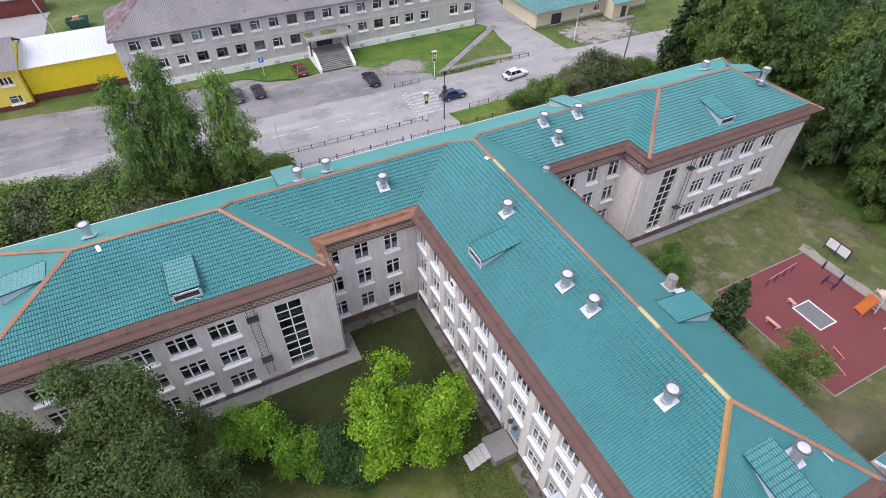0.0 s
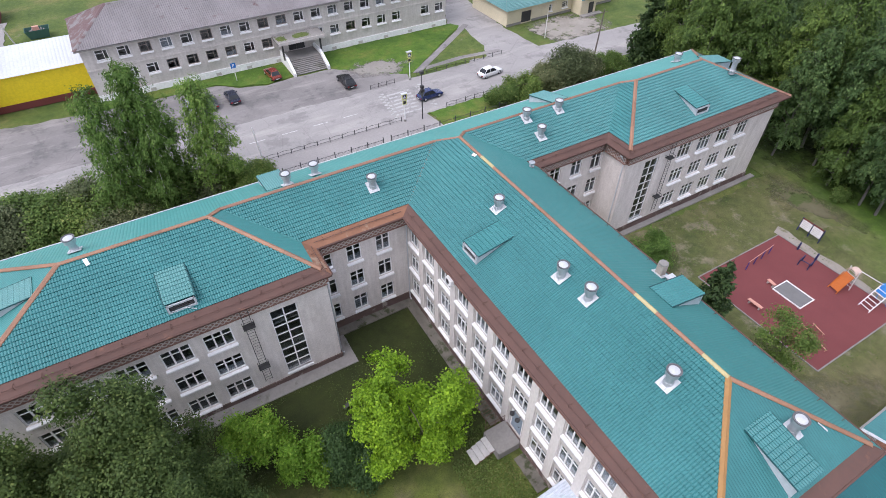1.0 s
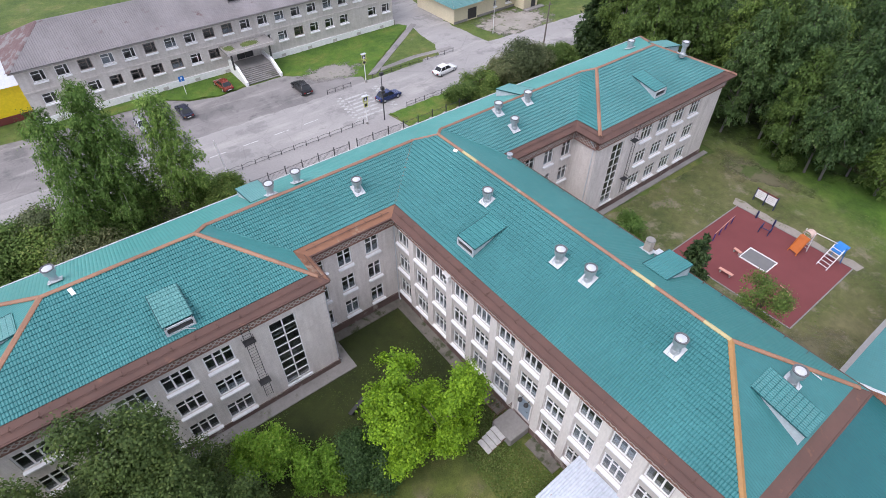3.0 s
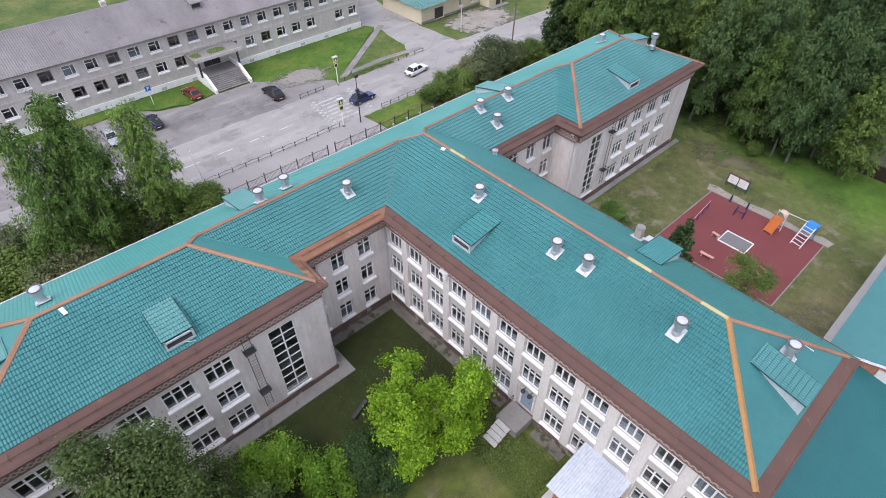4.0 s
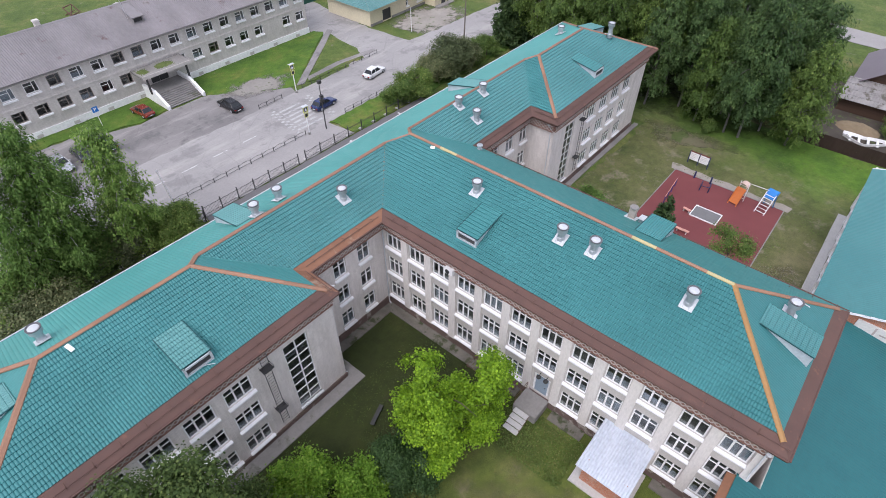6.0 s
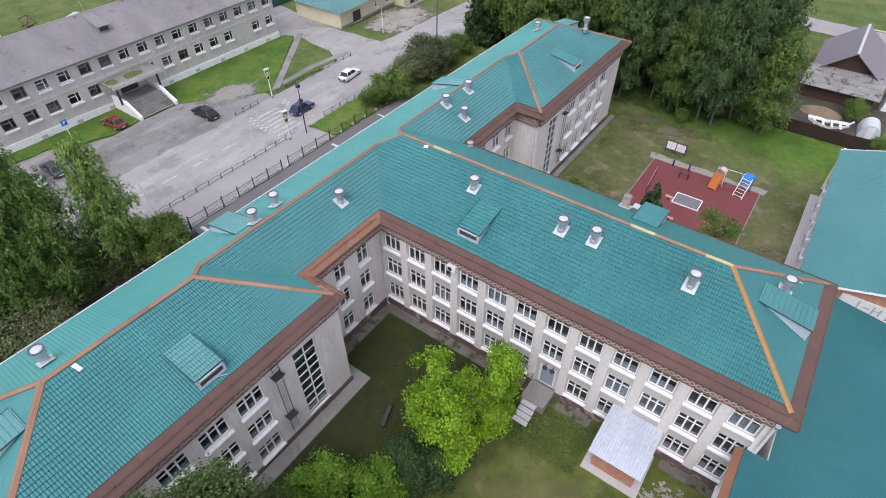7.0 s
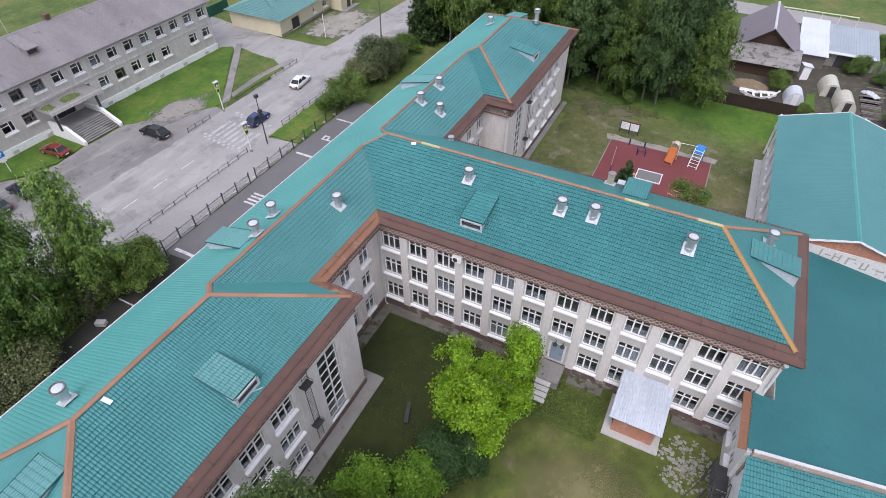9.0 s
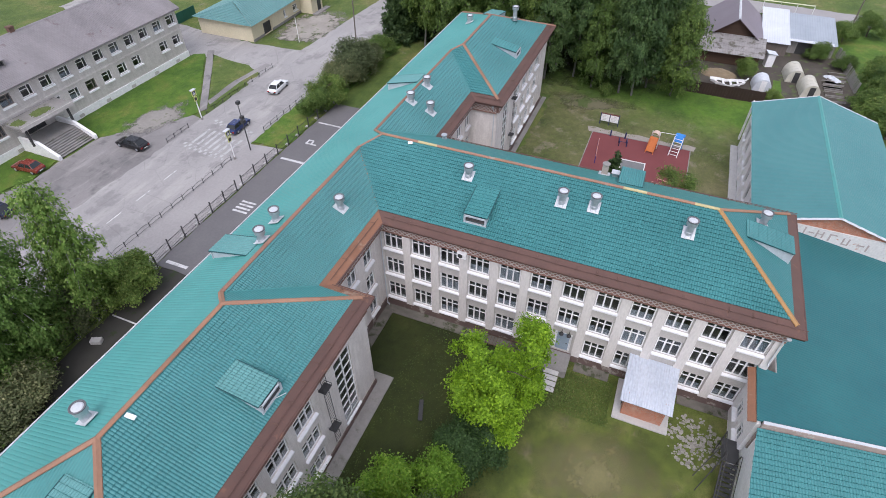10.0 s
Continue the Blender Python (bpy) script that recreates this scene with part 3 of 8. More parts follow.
def stair_window(m, x0, x1, z0, z1, rows):
    """A tall stairwell window of two columns of panes."""
    w, h = x1 - x0, z1 - z0
    mm = m @ pose((x0 + x1) / 2, 0, z0)
    bm = bmesh.new()
    f = 0.08
    box(bm, -w / 2, -w / 2 + f, 0.1, 0.2, 0, h)
    box(bm, w / 2 - f, w / 2, 0.1, 0.2, 0, h)
    box(bm, -0.05, 0.05, 0.095, 0.2, f, h - f)
    zs = [h * k / rows for k in range(rows + 1)]
    for z in zs:
        za = min(max(z - f / 2, 0), h - f)
        box(bm, -w / 2 + f, w / 2 - f, 0.09, 0.19, za, za + f)
    ob = part("stair_window", bm, WHITE, school, "tall white-framed stairwell window")
    ob.matrix_basis = mm
    for a, b in zip(zs, zs[1:]):
        for s in (-1, 1):
            bm = bmesh.new()
            box(bm, min(s * 0.05, s * (w / 2 - f)), max(s * 0.05, s * (w / 2 - f)), 0.14, 0.152, a, b)
            g = part("pane", bm, GLASS, ob)
            g.visible_shadow = False
    bm = bmesh.new()
    v = box(bm, -w / 2 - 0.08, w / 2 + 0.08, -0.2, 0.11, -0.16, 0)
    part("sill", bm, SILL, ob)


stair_window(ml, *stair_l, 8)
stair_window(mr, 25.6 - XRC, 27.5 - XRC, 1.2, 9.1, 8)


def strip(name, rows, material, label=""):
    return boxes(name, rows, material, school, label)


# plinths, set proud of the walls
strip("plinth", [(-0.1, -0.002, YCE, -0.02, 0, 0.95)], PLINTH)
strip("plinth", [(XLC + 0.06, -0.1, -0.1, -0.002, 0, 0.92)], PLINTH)
strip("plinth", [(XL - 0.1, XLC + 0.1, YB - 0.1, YB - 0.002, 0, 0.62)], PLINTH)
strip("plinth", [(XLC + 0.002, XLC + 0.1, YB - 0.002, -0.1, 0, 0.62)], PLINTH)
strip("plinth", [(XRC - 0.1, XR + 0.1, YB - 0.1, YB - 0.002, 0, 0.75)], PLINTH)
strip("plinth", [(XRC - 0.1, XRC - 0.002, YB - 0.002, -0.1, 0, 0.75)], PLINTH)
strip("plinth", [(XCE + 0.02, XRC - 0.1, -0.1, -0.002, 0, 0.9)], PLINTH)


def frieze(at, turn, length):
    """A brown brick band under the eave with rows of white lozenges."""
    m = facade_pose(at, turn)
    bm = bmesh.new()
    for v in box(bm, 0.0, length, -0.2, -0.004, 9.8, 10.95) + box(bm, 0, length, -0.27, -0.2, 10.78, 10.95) + box(bm, 0, length, -0.25, -0.2, 9.76, 9.84):
        v.co = m @ v.co
    part("frieze", bm, FRIEZE, school)
    bm = bmesh.new()
    n = int(length / 0.44)
    half, w = length / n / 2, 0.05
    for i in range(n):
        x = (i + 0.5) * length / n
        for z0, z1, flip in ((9.9, 10.26, 1), (9.9, 10.26, -1), (10.26, 10.62, 1), (10.26, 10.62, -1)):
            p, q_ = x - flip * half * 0.92, x + flip * half * 0.92
            q = [(p - w, z0), (p + w, z0), (q_ + w, z1), (q_ - w, z1)]
            y = -0.235 - 0.006 * (flip > 0)
            a = [bm.verts.new(m @ Vector((u, y, r))) for u, r in q]
            b = [bm.verts.new(m @ Vector((u, -0.19, r))) for u, r in q]
            bm.faces.new(a)
            for j in range(4):
                bm.faces.new((a[j], b[j], b[(j + 1) % 4], a[(j + 1) % 4]))
    tagged(part("frieze_lozenge", bm, FRIEZE_PALE, school, "white brick lattice in the frieze"), kind="stuff")


frieze((0, -0.28, 0), -90, -YCE - 0.28)
frieze((XLC + 0.28, 0, 0), 0, -XLC - 0.28)
frieze((XL, YB, 0), 0, XLC - XL)
frieze((XLC, YB, 0), 90, -YB)
frieze((XRC, YB, 0), 0, XR - XRC)
frieze((XRC, -0.28, 0), -90, -YB - 0.28)
frieze((XCE, 0, 0), 0, XRC - XCE - 0.28)

# floors and inner walls behind the glass
for z in (0.55, 3.72, 6.9, 10.1):
    strip("floor_slab", [(XL + 0.5, XR - 0.5, 0.5, YN - 0.5, z, z + 0.2), (XL + 0.5, XLC - 0.5, YB + 0.5, 0.5, z, z + 0.2),
                         (XRC + 0.5, XR - 0.5, YB + 0.5, 0.5, z, z + 0.2), (0.5, XCE - 0.5, YCE + 0.5, 0.5, z, z + 0.2)], ROOM)
strip("inner_wall", [(6.4, 6.6, YCE + 0.5, 0.4, 0.4, 10.3), (XL + 0.5, 6.3, 5.6, 5.8, 0.4, 10.3), (6.7, XR - 0.5, 5.6, 5.8, 0.4, 10.3)], ROOM)


# ---- ground ----
def grass_material(name, dark, light, dry, dirt, dirt_at=0.62, scale=0.12):
    m, nt, b = base_material(name, 0.95)
    n1 = noise_node(nt, scale, 6, rough=0.6)
    n2 = noise_node(nt, 1.1, 6, rough=0.7)
    n3 = noise_node(nt, 14.0, 4)
    c = ramp(nt, n1.outputs[0], [(0.34, dark), (0.52, light), (0.68, dry)])
    f = ramp(nt, n2.outputs[0], [(0.3, (0.68, 0.72, 0.66)), (0.7, (1.22, 1.18, 1.12))])
    col = blend(nt, 1.0, c.outputs[0], f.outputs[0], "MULTIPLY")
    f3 = ramp(nt, n3.outputs[0], [(0.3, (0.72, 0.74, 0.7)), (0.7, (1.22, 1.2, 1.16))])
    col = blend(nt, 1.0, col, f3.outputs[0], "MULTIPLY")
    n4 = noise_node(nt, 0.33, 8, rough=0.72)
    f4 = ramp(nt, n4.outputs[0], [(dirt_at, (0, 0, 0)), (dirt_at + 0.1, (0.8, 0.8, 0.8))])
    col = blend(nt, f4.outputs[0], col, dirt)
    nt.links.new(col, b.inputs["Base Color"])
    relief(nt, b, n3.outputs[0], 0.8, 0.06)
    return m


def two_tone_grass(name, one, two, spread, heading, start, end):
    """One grass tone gives way to another across the lawn, unevenly."""
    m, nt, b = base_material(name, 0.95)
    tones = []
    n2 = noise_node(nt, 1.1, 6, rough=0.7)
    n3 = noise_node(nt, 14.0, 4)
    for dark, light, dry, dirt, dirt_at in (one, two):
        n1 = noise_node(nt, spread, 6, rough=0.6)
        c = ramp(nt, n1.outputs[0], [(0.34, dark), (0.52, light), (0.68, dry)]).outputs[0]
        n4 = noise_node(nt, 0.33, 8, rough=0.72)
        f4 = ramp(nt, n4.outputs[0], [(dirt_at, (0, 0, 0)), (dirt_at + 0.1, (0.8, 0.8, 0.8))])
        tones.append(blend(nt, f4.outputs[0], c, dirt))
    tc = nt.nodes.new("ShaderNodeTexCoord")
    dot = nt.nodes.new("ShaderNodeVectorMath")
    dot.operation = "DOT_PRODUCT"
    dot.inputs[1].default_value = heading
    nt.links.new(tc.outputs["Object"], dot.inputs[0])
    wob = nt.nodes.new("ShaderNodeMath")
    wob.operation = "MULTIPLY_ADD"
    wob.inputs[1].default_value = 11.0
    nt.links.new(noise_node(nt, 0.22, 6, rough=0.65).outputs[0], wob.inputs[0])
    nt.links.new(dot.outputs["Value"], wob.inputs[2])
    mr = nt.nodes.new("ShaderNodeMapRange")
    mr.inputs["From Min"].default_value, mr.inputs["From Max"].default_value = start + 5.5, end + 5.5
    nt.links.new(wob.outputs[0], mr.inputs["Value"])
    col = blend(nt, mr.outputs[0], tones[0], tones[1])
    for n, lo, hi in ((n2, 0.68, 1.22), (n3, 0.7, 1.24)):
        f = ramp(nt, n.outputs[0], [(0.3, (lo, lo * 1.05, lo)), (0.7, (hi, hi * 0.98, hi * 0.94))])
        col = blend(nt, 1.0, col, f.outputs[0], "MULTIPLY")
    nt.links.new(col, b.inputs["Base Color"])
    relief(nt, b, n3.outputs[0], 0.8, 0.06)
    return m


GRASS = grass_material("mown_grass", (0.06, 0.105, 0.018), (0.1, 0.145, 0.03), (0.17, 0.17, 0.06), (0.21, 0.185, 0.14), 0.6, 0.16)
# The dark first tone paints the building's shade over the inner courtyard.
GRASS_SHADE = two_tone_grass("courtyard_grass_shade_toned", ((0.022, 0.032, 0.005), (0.032, 0.044, 0.007), (0.055, 0.06, 0.013), (0.05, 0.042, 0.022), 0.6), ((0.052, 0.074, 0.012), (0.108, 0.138, 0.026), (0.2, 0.19, 0.075), (0.2, 0.175, 0.11), 0.58), 0.17, (-0.25, -1, 0), 14.0, 21.0)
GRASS_DRY = two_tone_grass("playground_grass", ((0.068, 0.09, 0.026), (0.115, 0.125, 0.045), (0.17, 0.158, 0.08), (0.23, 0.2, 0.15), 0.53), ((0.05, 0.11, 0.01), (0.09, 0.18, 0.016), (0.14, 0.195, 0.035), (0.15, 0.14, 0.07), 0.62), 0.12, (1, -0.25, 0), 48.0, 57.0)
GRASS_LUSH = grass_material("lush_grass", (0.05, 0.115, 0.01), (0.085, 0.165, 0.016), (0.16, 0.18, 0.04), (0.2, 0.175, 0.12), 0.63, 0.2)
def asphalt_material(name, dark, light, patch_tone, dust, along=(1, 1, 1)):
    """Worn asphalt: tonal drift, dark patches, pale dust drawn along the street, and a web of cracks."""
    m, nt, b = base_material(name, 0.93)
    n1 = noise_node(nt, 0.09, 6, stretch=along, rough=0.62)
    n2 = noise_node(nt, 5.0, 5)
    n3 = noise_node(nt, 0.2, 7, rough=0.7)
    n4 = noise_node(nt, 0.3, 6, stretch=(0.3, 1.4, 1), rough=0.65)
    c = ramp(nt, n1.outputs[0], [(0.32, dark), (0.68, light)])
    f = ramp(nt, n3.outputs[0], [(0.53, (0, 0, 0)), (0.6, (0.75,) * 3)])
    col = blend(nt, f.outputs[0], c.outputs[0], patch_tone)
    f = ramp(nt, n4.outputs[0], [(0.52, (0, 0, 0)), (0.66, (0.7,) * 3)])
    col = blend(nt, f.outputs[0], col, dust)
    f = ramp(nt, n2.outputs[0], [(0.3, (0.92, 0.92, 0.92)), (0.7, (1.06, 1.06, 1.06))])
    col = blend(nt, 1.0, col, f.outputs[0], "MULTIPLY")
    tc = nt.nodes.new("ShaderNodeTexCoord")
    vo = nt.nodes.new("ShaderNodeTexVoronoi")
    vo.feature = "DISTANCE_TO_EDGE"
    vo.inputs["Scale"].default_value = 0.22
    bend = blend(nt, 0.25, tc.outputs["Object"], noise_node(nt, 0.7, 4).outputs[1], "ADD")
    nt.links.new(bend, vo.inputs["Vector"])
    f = ramp(nt, vo.outputs["Distance"], [(0.002, (0.86, 0.86, 0.86)), (0.012, (1, 1, 1))])
    col = blend(nt, 1.0, col, f.outputs[0], "MULTIPLY")
    nt.links.new(col, b.inputs["Base Color"])
    relief(nt, b, n2.outputs[0], 0.35)
    return m


ASPHALT = asphalt_material("worn_asphalt", (0.175, 0.166, 0.163), (0.275, 0.26, 0.253), (0.135, 0.13, 0.13), (0.35, 0.33, 0.315))
ROAD = asphalt_material("road_asphalt", (0.27, 0.26, 0.254), (0.37, 0.355, 0.345), (0.225, 0.217, 0.213), (0.42, 0.4, 0.38), (0.3, 1, 1))
PAVING = mottled("dusty_pavement", (0.28, 0.265, 0.26), (0.36, 0.345, 0.335), 0.2, 4.0, 0.92, bump=0.3)
YARD = mottled("yard_asphalt", (0.12, 0.115, 0.12), (0.17, 0.165, 0.165), 0.2, 4.0, 0.92, bump=0.3)
DIRT = mottled("bare_dirt", (0.24, 0.215, 0.185), (0.36, 0.33, 0.29), 0.4, 3.0, 0.95, spots=(0.17, 0.17, 0.1), spot_scale=0.5, spot_at=0.58, bump=0.6)
RUBBER = mottled("red_rubber_paving", (0.155, 0.04, 0.042), (0.2, 0.056, 0.056), 0.3, 8.0, 0.9, bump=0.3)
PAINT = mottled("road_paint", (0.5, 0.5, 0.495), (0.68, 0.68, 0.67), 1.5, 9.0, 0.8, spots=(0.33, 0.325, 0.32), spot_scale=1.6, spot_at=0.54)
PAINT_WORN = mottled("worn_road_paint", (0.36, 0.36, 0.355), (0.52, 0.52, 0.51), 1.2, 7.0, 0.85, spots=(0.3, 0.295, 0.29), spot_scale=1.3, spot_at=0.5)
SOIL = mottled("garden_soil", (0.045, 0.037, 0.029), (0.095, 0.08, 0.064), 0.5, 4.0, 0.95, spots=(0.09, 0.12, 0.04), spot_scale=0.7, spot_at=0.55, bump=0.7)

def ragged(m, centre, radii, turn=0.0, soft=0.35, grain=0.5):
    """Lets a laid surface thin out unevenly towards its rim, so that the ground under it shows through."""
    nt = m.node_tree
    tc = nt.nodes.new("ShaderNodeTexCoord")
    mp = nt.nodes.new("ShaderNodeMapping")
    mp.vector_type = "TEXTURE"
    mp.inputs["Location"].default_value = (*centre, 0)
    mp.inputs["Rotation"].default_value = (0, 0, radians(turn))
    mp.inputs["Scale"].default_value = (*radii, 1000)
    nt.links.new(tc.outputs["Object"], mp.inputs[0])
    d = nt.nodes.new("ShaderNodeVectorMath")
    d.operation = "LENGTH"
    nt.links.new(mp.outputs[0], d.inputs[0])
    n = noise_node(nt, grain, 7, rough=0.72)
    add = nt.nodes.new("ShaderNodeMath")
    add.operation = "MULTIPLY_ADD"
    add.inputs[1].default_value = 1.6
    nt.links.new(n.outputs[0], add.inputs[0])
    nt.links.new(d.outputs["Value"], add.inputs[2])
    mr = nt.nodes.new("ShaderNodeMapRange")
    mr.inputs["From Min"].default_value, mr.inputs["From Max"].default_value = 1.55 - soft, 1.55
    mr.inputs["To Min"].default_value, mr.inputs["To Max"].default_value = 1.0, 0.0
    nt.links.new(add.outputs[0], mr.inputs["Value"])
    nt.links.new(mr.outputs[0], nt.nodes["Principled BSDF"].inputs["Alpha"])
    return m


# Dark green ground colour that paints the shade under the wood.
WOOD_SHADE = ragged(mottled("shaded_wood_grass", (0.022, 0.034, 0.01), (0.045, 0.06, 0.02), 0.4, 5.0, 0.95, spots=(0.04, 0.06, 0.016), spot_scale=0.7, spot_at=0.55, bump=0.8), (82, 2), (51, 47), 0, 0.5, 0.3)
# Soil colour taken darker still to carry the shade behind the school.
SHADED = mottled("shade_darkened_soil", (0.03, 0.03, 0.024), (0.055, 0.052, 0.045), 0.3, 4.0, 0.9, spots=(0.03, 0.045, 0.014), spot_scale=0.5, spot_at=0.56, bump=0.6)
WORN = mottled("worn_earth", (0.1, 0.1, 0.05), (0.18, 0.16, 0.1), 0.5, 4.0, 0.95, spots=(0.07, 0.1, 0.025), spot_scale=0.45, spot_at=0.5, bump=0.6)


DIRT_APRON = ragged(mottled("stony_dirt", (0.2, 0.185, 0.165), (0.34, 0.32, 0.29), 0.5, 3.0, 0.95, spots=(0.15, 0.16, 0.09), spot_scale=0.5, spot_at=0.55, bump=0.7), (18.8, 47.6), (7.0, 4.3), -8)
DIRT_CREAM = ragged(mottled("stony_yard", (0.22, 0.2, 0.17), (0.38, 0.35, 0.31), 0.4, 3.0, 0.95, spots=(0.14, 0.16, 0.08), spot_scale=0.5, spot_at=0.56, bump=0.6), (57.5, 45.2), (12.5, 8.4))
BARE = ragged(mottled("dry_trampled_grass", (0.115, 0.108, 0.055), (0.215, 0.195, 0.118), 0.5, 4.0, 0.95, spots=(0.3, 0.275, 0.22), spot_scale=0.9, spot_at=0.6, bump=0.8), (23.0, -28.0), (10.5, 4.0), -6, 0.6)
WORN_TRACK = ragged(WORN, (47.5, -11.0), (5.0, 10.0), 0, 0.6)
DRY_YARD = ragged(mottled("dry_yard_grass", (0.15, 0.14, 0.055), (0.26, 0.235, 0.11), 0.5, 5.0, 0.95, spots=(0.3, 0.265, 0.16), spot_scale=0.8, spot_at=0.6, bump=0.8), (-9.6, -22.6), (5.5, 8.0), 15, 0.8)

site_rng = random.Random(11)


def patch(name, poly, z, material, label, category, rough_edge=0.0, seg=1.2, thick=0.05, parent=None):
    """A thin laid surface with slightly uneven edges, on the ground."""
    pts = []
    for (xa, ya), (xb, yb) in zip(poly, poly[1:] + poly[:1]):
        L = math.hypot(xb - xa, yb - ya)
        n = max(1, int(L / seg)) if rough_edge else 1
        for i in range(n):
            f = i / n
            j = rough_edge if i else 0
            pts.append((xa + (xb - xa) * f + site_rng.uniform(-j, j), ya + (yb - ya) * f + site_rng.uniform(-j, j)))
    bm = bmesh.new()
    lo = [bm.verts.new((x, y, z - thick)) for x, y in pts]
    hi = [bm.verts.new((x, y, z)) for x, y in pts]
    f = bm.faces.new(hi)
    for i in range(len(pts)):
        j = (i + 1) % len(pts)
        bm.faces.new((lo[i], lo[j], hi[j], hi[i]))
    bmesh.ops.triangulate(bm, faces=[f])
    if bm.faces[:] and sum(g.normal.z for g in bm.faces) < 0:
        bmesh.ops.reverse_faces(bm, faces=bm.faces[:])
    ob = part(name, bm, material, parent, label)
    return tagged(ob, label, category, kind="structure")


# one sheet to the horizon, finer near by
bm = bmesh.new()
near = [(-70 + 4 * i) for i in range(53)]
xs = [-2500, -900, -400, -200, -120] + near + [160, 220, 400, 900, 2500]
ys = [-2500, -900, -400, -200, -110] + [-70 + 4 * i for i in range(48)] + [140, 200, 400, 900, 2500]
grid = [[bm.verts.new((x, y, -0.03 + 0.05 * noise.noise(Vector((x * 0.09, y * 0.09, 0))) - 0.03)) for x in xs] for y in ys]
for r0, r1 in zip(grid, grid[1:]):
    for i in range(len(xs) - 1):
        bm.faces.new((r0[i], r0[i + 1], r1[i + 1], r1[i]))
tagged(part("ground", bm, GRASS), "green grass with worn and dry patches", "ground", kind="structure")

patch("lawn_courtyard", [(-60, -34), (-0.3, -31.8), (-0.2, -0.3), (-8.9, -0.3), (-8.9, -3.4), (-60, -3.4)], 0.012, GRASS_SHADE, "mown courtyard grass with bare spots, toned dark where shade falls", "lawn", 0.0, thick=0.04)
patch("dry_patch", [(-16, -17), (-3, -17), (-3, -22), (-4.7, -31), (-16, -31)], 0.024, DRY_YARD, "dry yellowed grass in the middle of the yard", "lawn", 0.3, thick=0.03)
patch("lawn_playground", [(15, -11), (22, -4.5), (48, -4.5), (50, 2), (58, 2), (58, -35), (47.5, -33), (47, -31.3), (15, -31.3)], 0.012, GRASS_DRY, "thin trampled grass round the playground, lush by the fence", "lawn", 0.5, thick=0.04)
patch("wood_floor", [(51.2, 12), (50.6, 2), (51.4, -5), (51.8, -11), (52.6, -17), (57.0, -20.4), (98, -14), (104, 30), (60, 24)], 0.026, WOOD_SHADE, "grass under the trees, darkened in colour for their shade", "ground", 0.6, 1.0, thick=0.05)
patch("worn_earth", [(47.2, -3.6), (50.2, -4.6), (51.6, -6.4), (50.0, -9.4), (50.4, -13.2), (50.6, -18.4), (48.6, -19.0), (47.6, -14.0), (45.6, -10.4), (43.0, -9.6), (44.0, -7.6), (46.6, -6.4)], 0.03, WORN_TRACK, "worn bare earth track in the grass by the wood", "dirt", 0.45, 0.7, thick=0.03)
patch("shaded_yard", [(-34, 10.2), (-4.7, 10.2), (-4.7, 24.4), (-20, 24.5), (-34, 23)], 0.02, SHADED, "bare soil behind the school, darkened in colour for shade", "yard", 0.3, thick=0.05)
patch("road", [(-200, 30.8), (60, 30.6), (140, 26), (200, 22), (200, 32), (140, 36.5), (70, 40), (46, 41.2), (40, 41.6), (-200, 41.4)], 0.03, ROAD, "worn light-grey asphalt street", "road", 0.15)
patch("parking_apron", [(-200, 41.2), (14.5, 41.2), (21.6, 41.6), (22.0, 43.2), (17.5, 47.5), (12.5, 51.0), (5.4, 51.4), (1, 50.8), (-3.2, 52.2), (-6, 54.6), (-22, 55.2), (-40, 57.2), (-200, 58)], 0.036, ASPHALT, "patched grey asphalt in front of the old school", "parking lot", 0.25)
patch("dirt_patch", [(12.4, 50.8), (14.5, 46.0), (20.5, 43.6), (25.5, 47.4), (24, 50.6), (18, 51.8)], 0.052, DIRT_APRON, "bare dirt strewn with stones beside the apron", "dirt", 0.32, 0.8)
patch("side_road", [(38.3, 57.0), (39.6, 52.5), (36.5, 46.0), (33, 41.5), (47.5, 40.8), (46.8, 50), (48.4, 66), (54, 100), (47, 100), (42, 67)], 0.034, ROAD, "narrow grey side street", "road", 0.3)
patch("cream_forecourt", [(50.6, 50.3), (50.2, 46), (50.8, 40.8), (66.0, 40.8), (66.5, 46), (63.0, 50.3)], 0.042, DIRT_CREAM, "stony bare dirt in front of the cream building", "dirt", 0.6)
patch("bare_ground", [(13.4, -24.0), (20, -23.6), (26.6, -24.6), (33.5, -26.4), (36, -30.7), (13.4, -31.2)], 0.024, BARE, "bare trampled ground with stones and dry grass", "dirt", 0.4, 0.8, thick=0.03)
patch("lawn_triangle", [(25.0, 42.6), (37.0, 42.2), (39.0, 46.0), (39.6, 52.0), (40.2, 54.6)], 0.05, GRASS, "green triangle of grass between paths", "lawn", 0.25, thick=0.06)
patch("footpath", [(23.0, 43.1), (24.2, 42.6), (41.7, 55.5), (41.1, 56.5)], 0.05, ASPHALT, "straight grey asphalt footpath", "path", 0.03, 4.0, thick=0.06)
patch("footpath", [(25.4, 43.0), (33, 43.5), (40.4, 42.7), (40.6, 43.7), (33, 44.6), (26.2, 44.1)], 0.064, ASPHALT, "worn strip of path beside the fence", "path", 0.06, 2.0, thick=0.06)
patch("lawn_strip_old_school", [(-25, 58), (-24.5, 55.4), (-6, 55.0), (-2.2, 52.3), (2.0, 51.2), (5.6, 51.8), (5.6, 57.9)], 0.05, GRASS_LUSH, "bright grass strip along the old school", "lawn", 0.26, 0.7, thick=0.06)
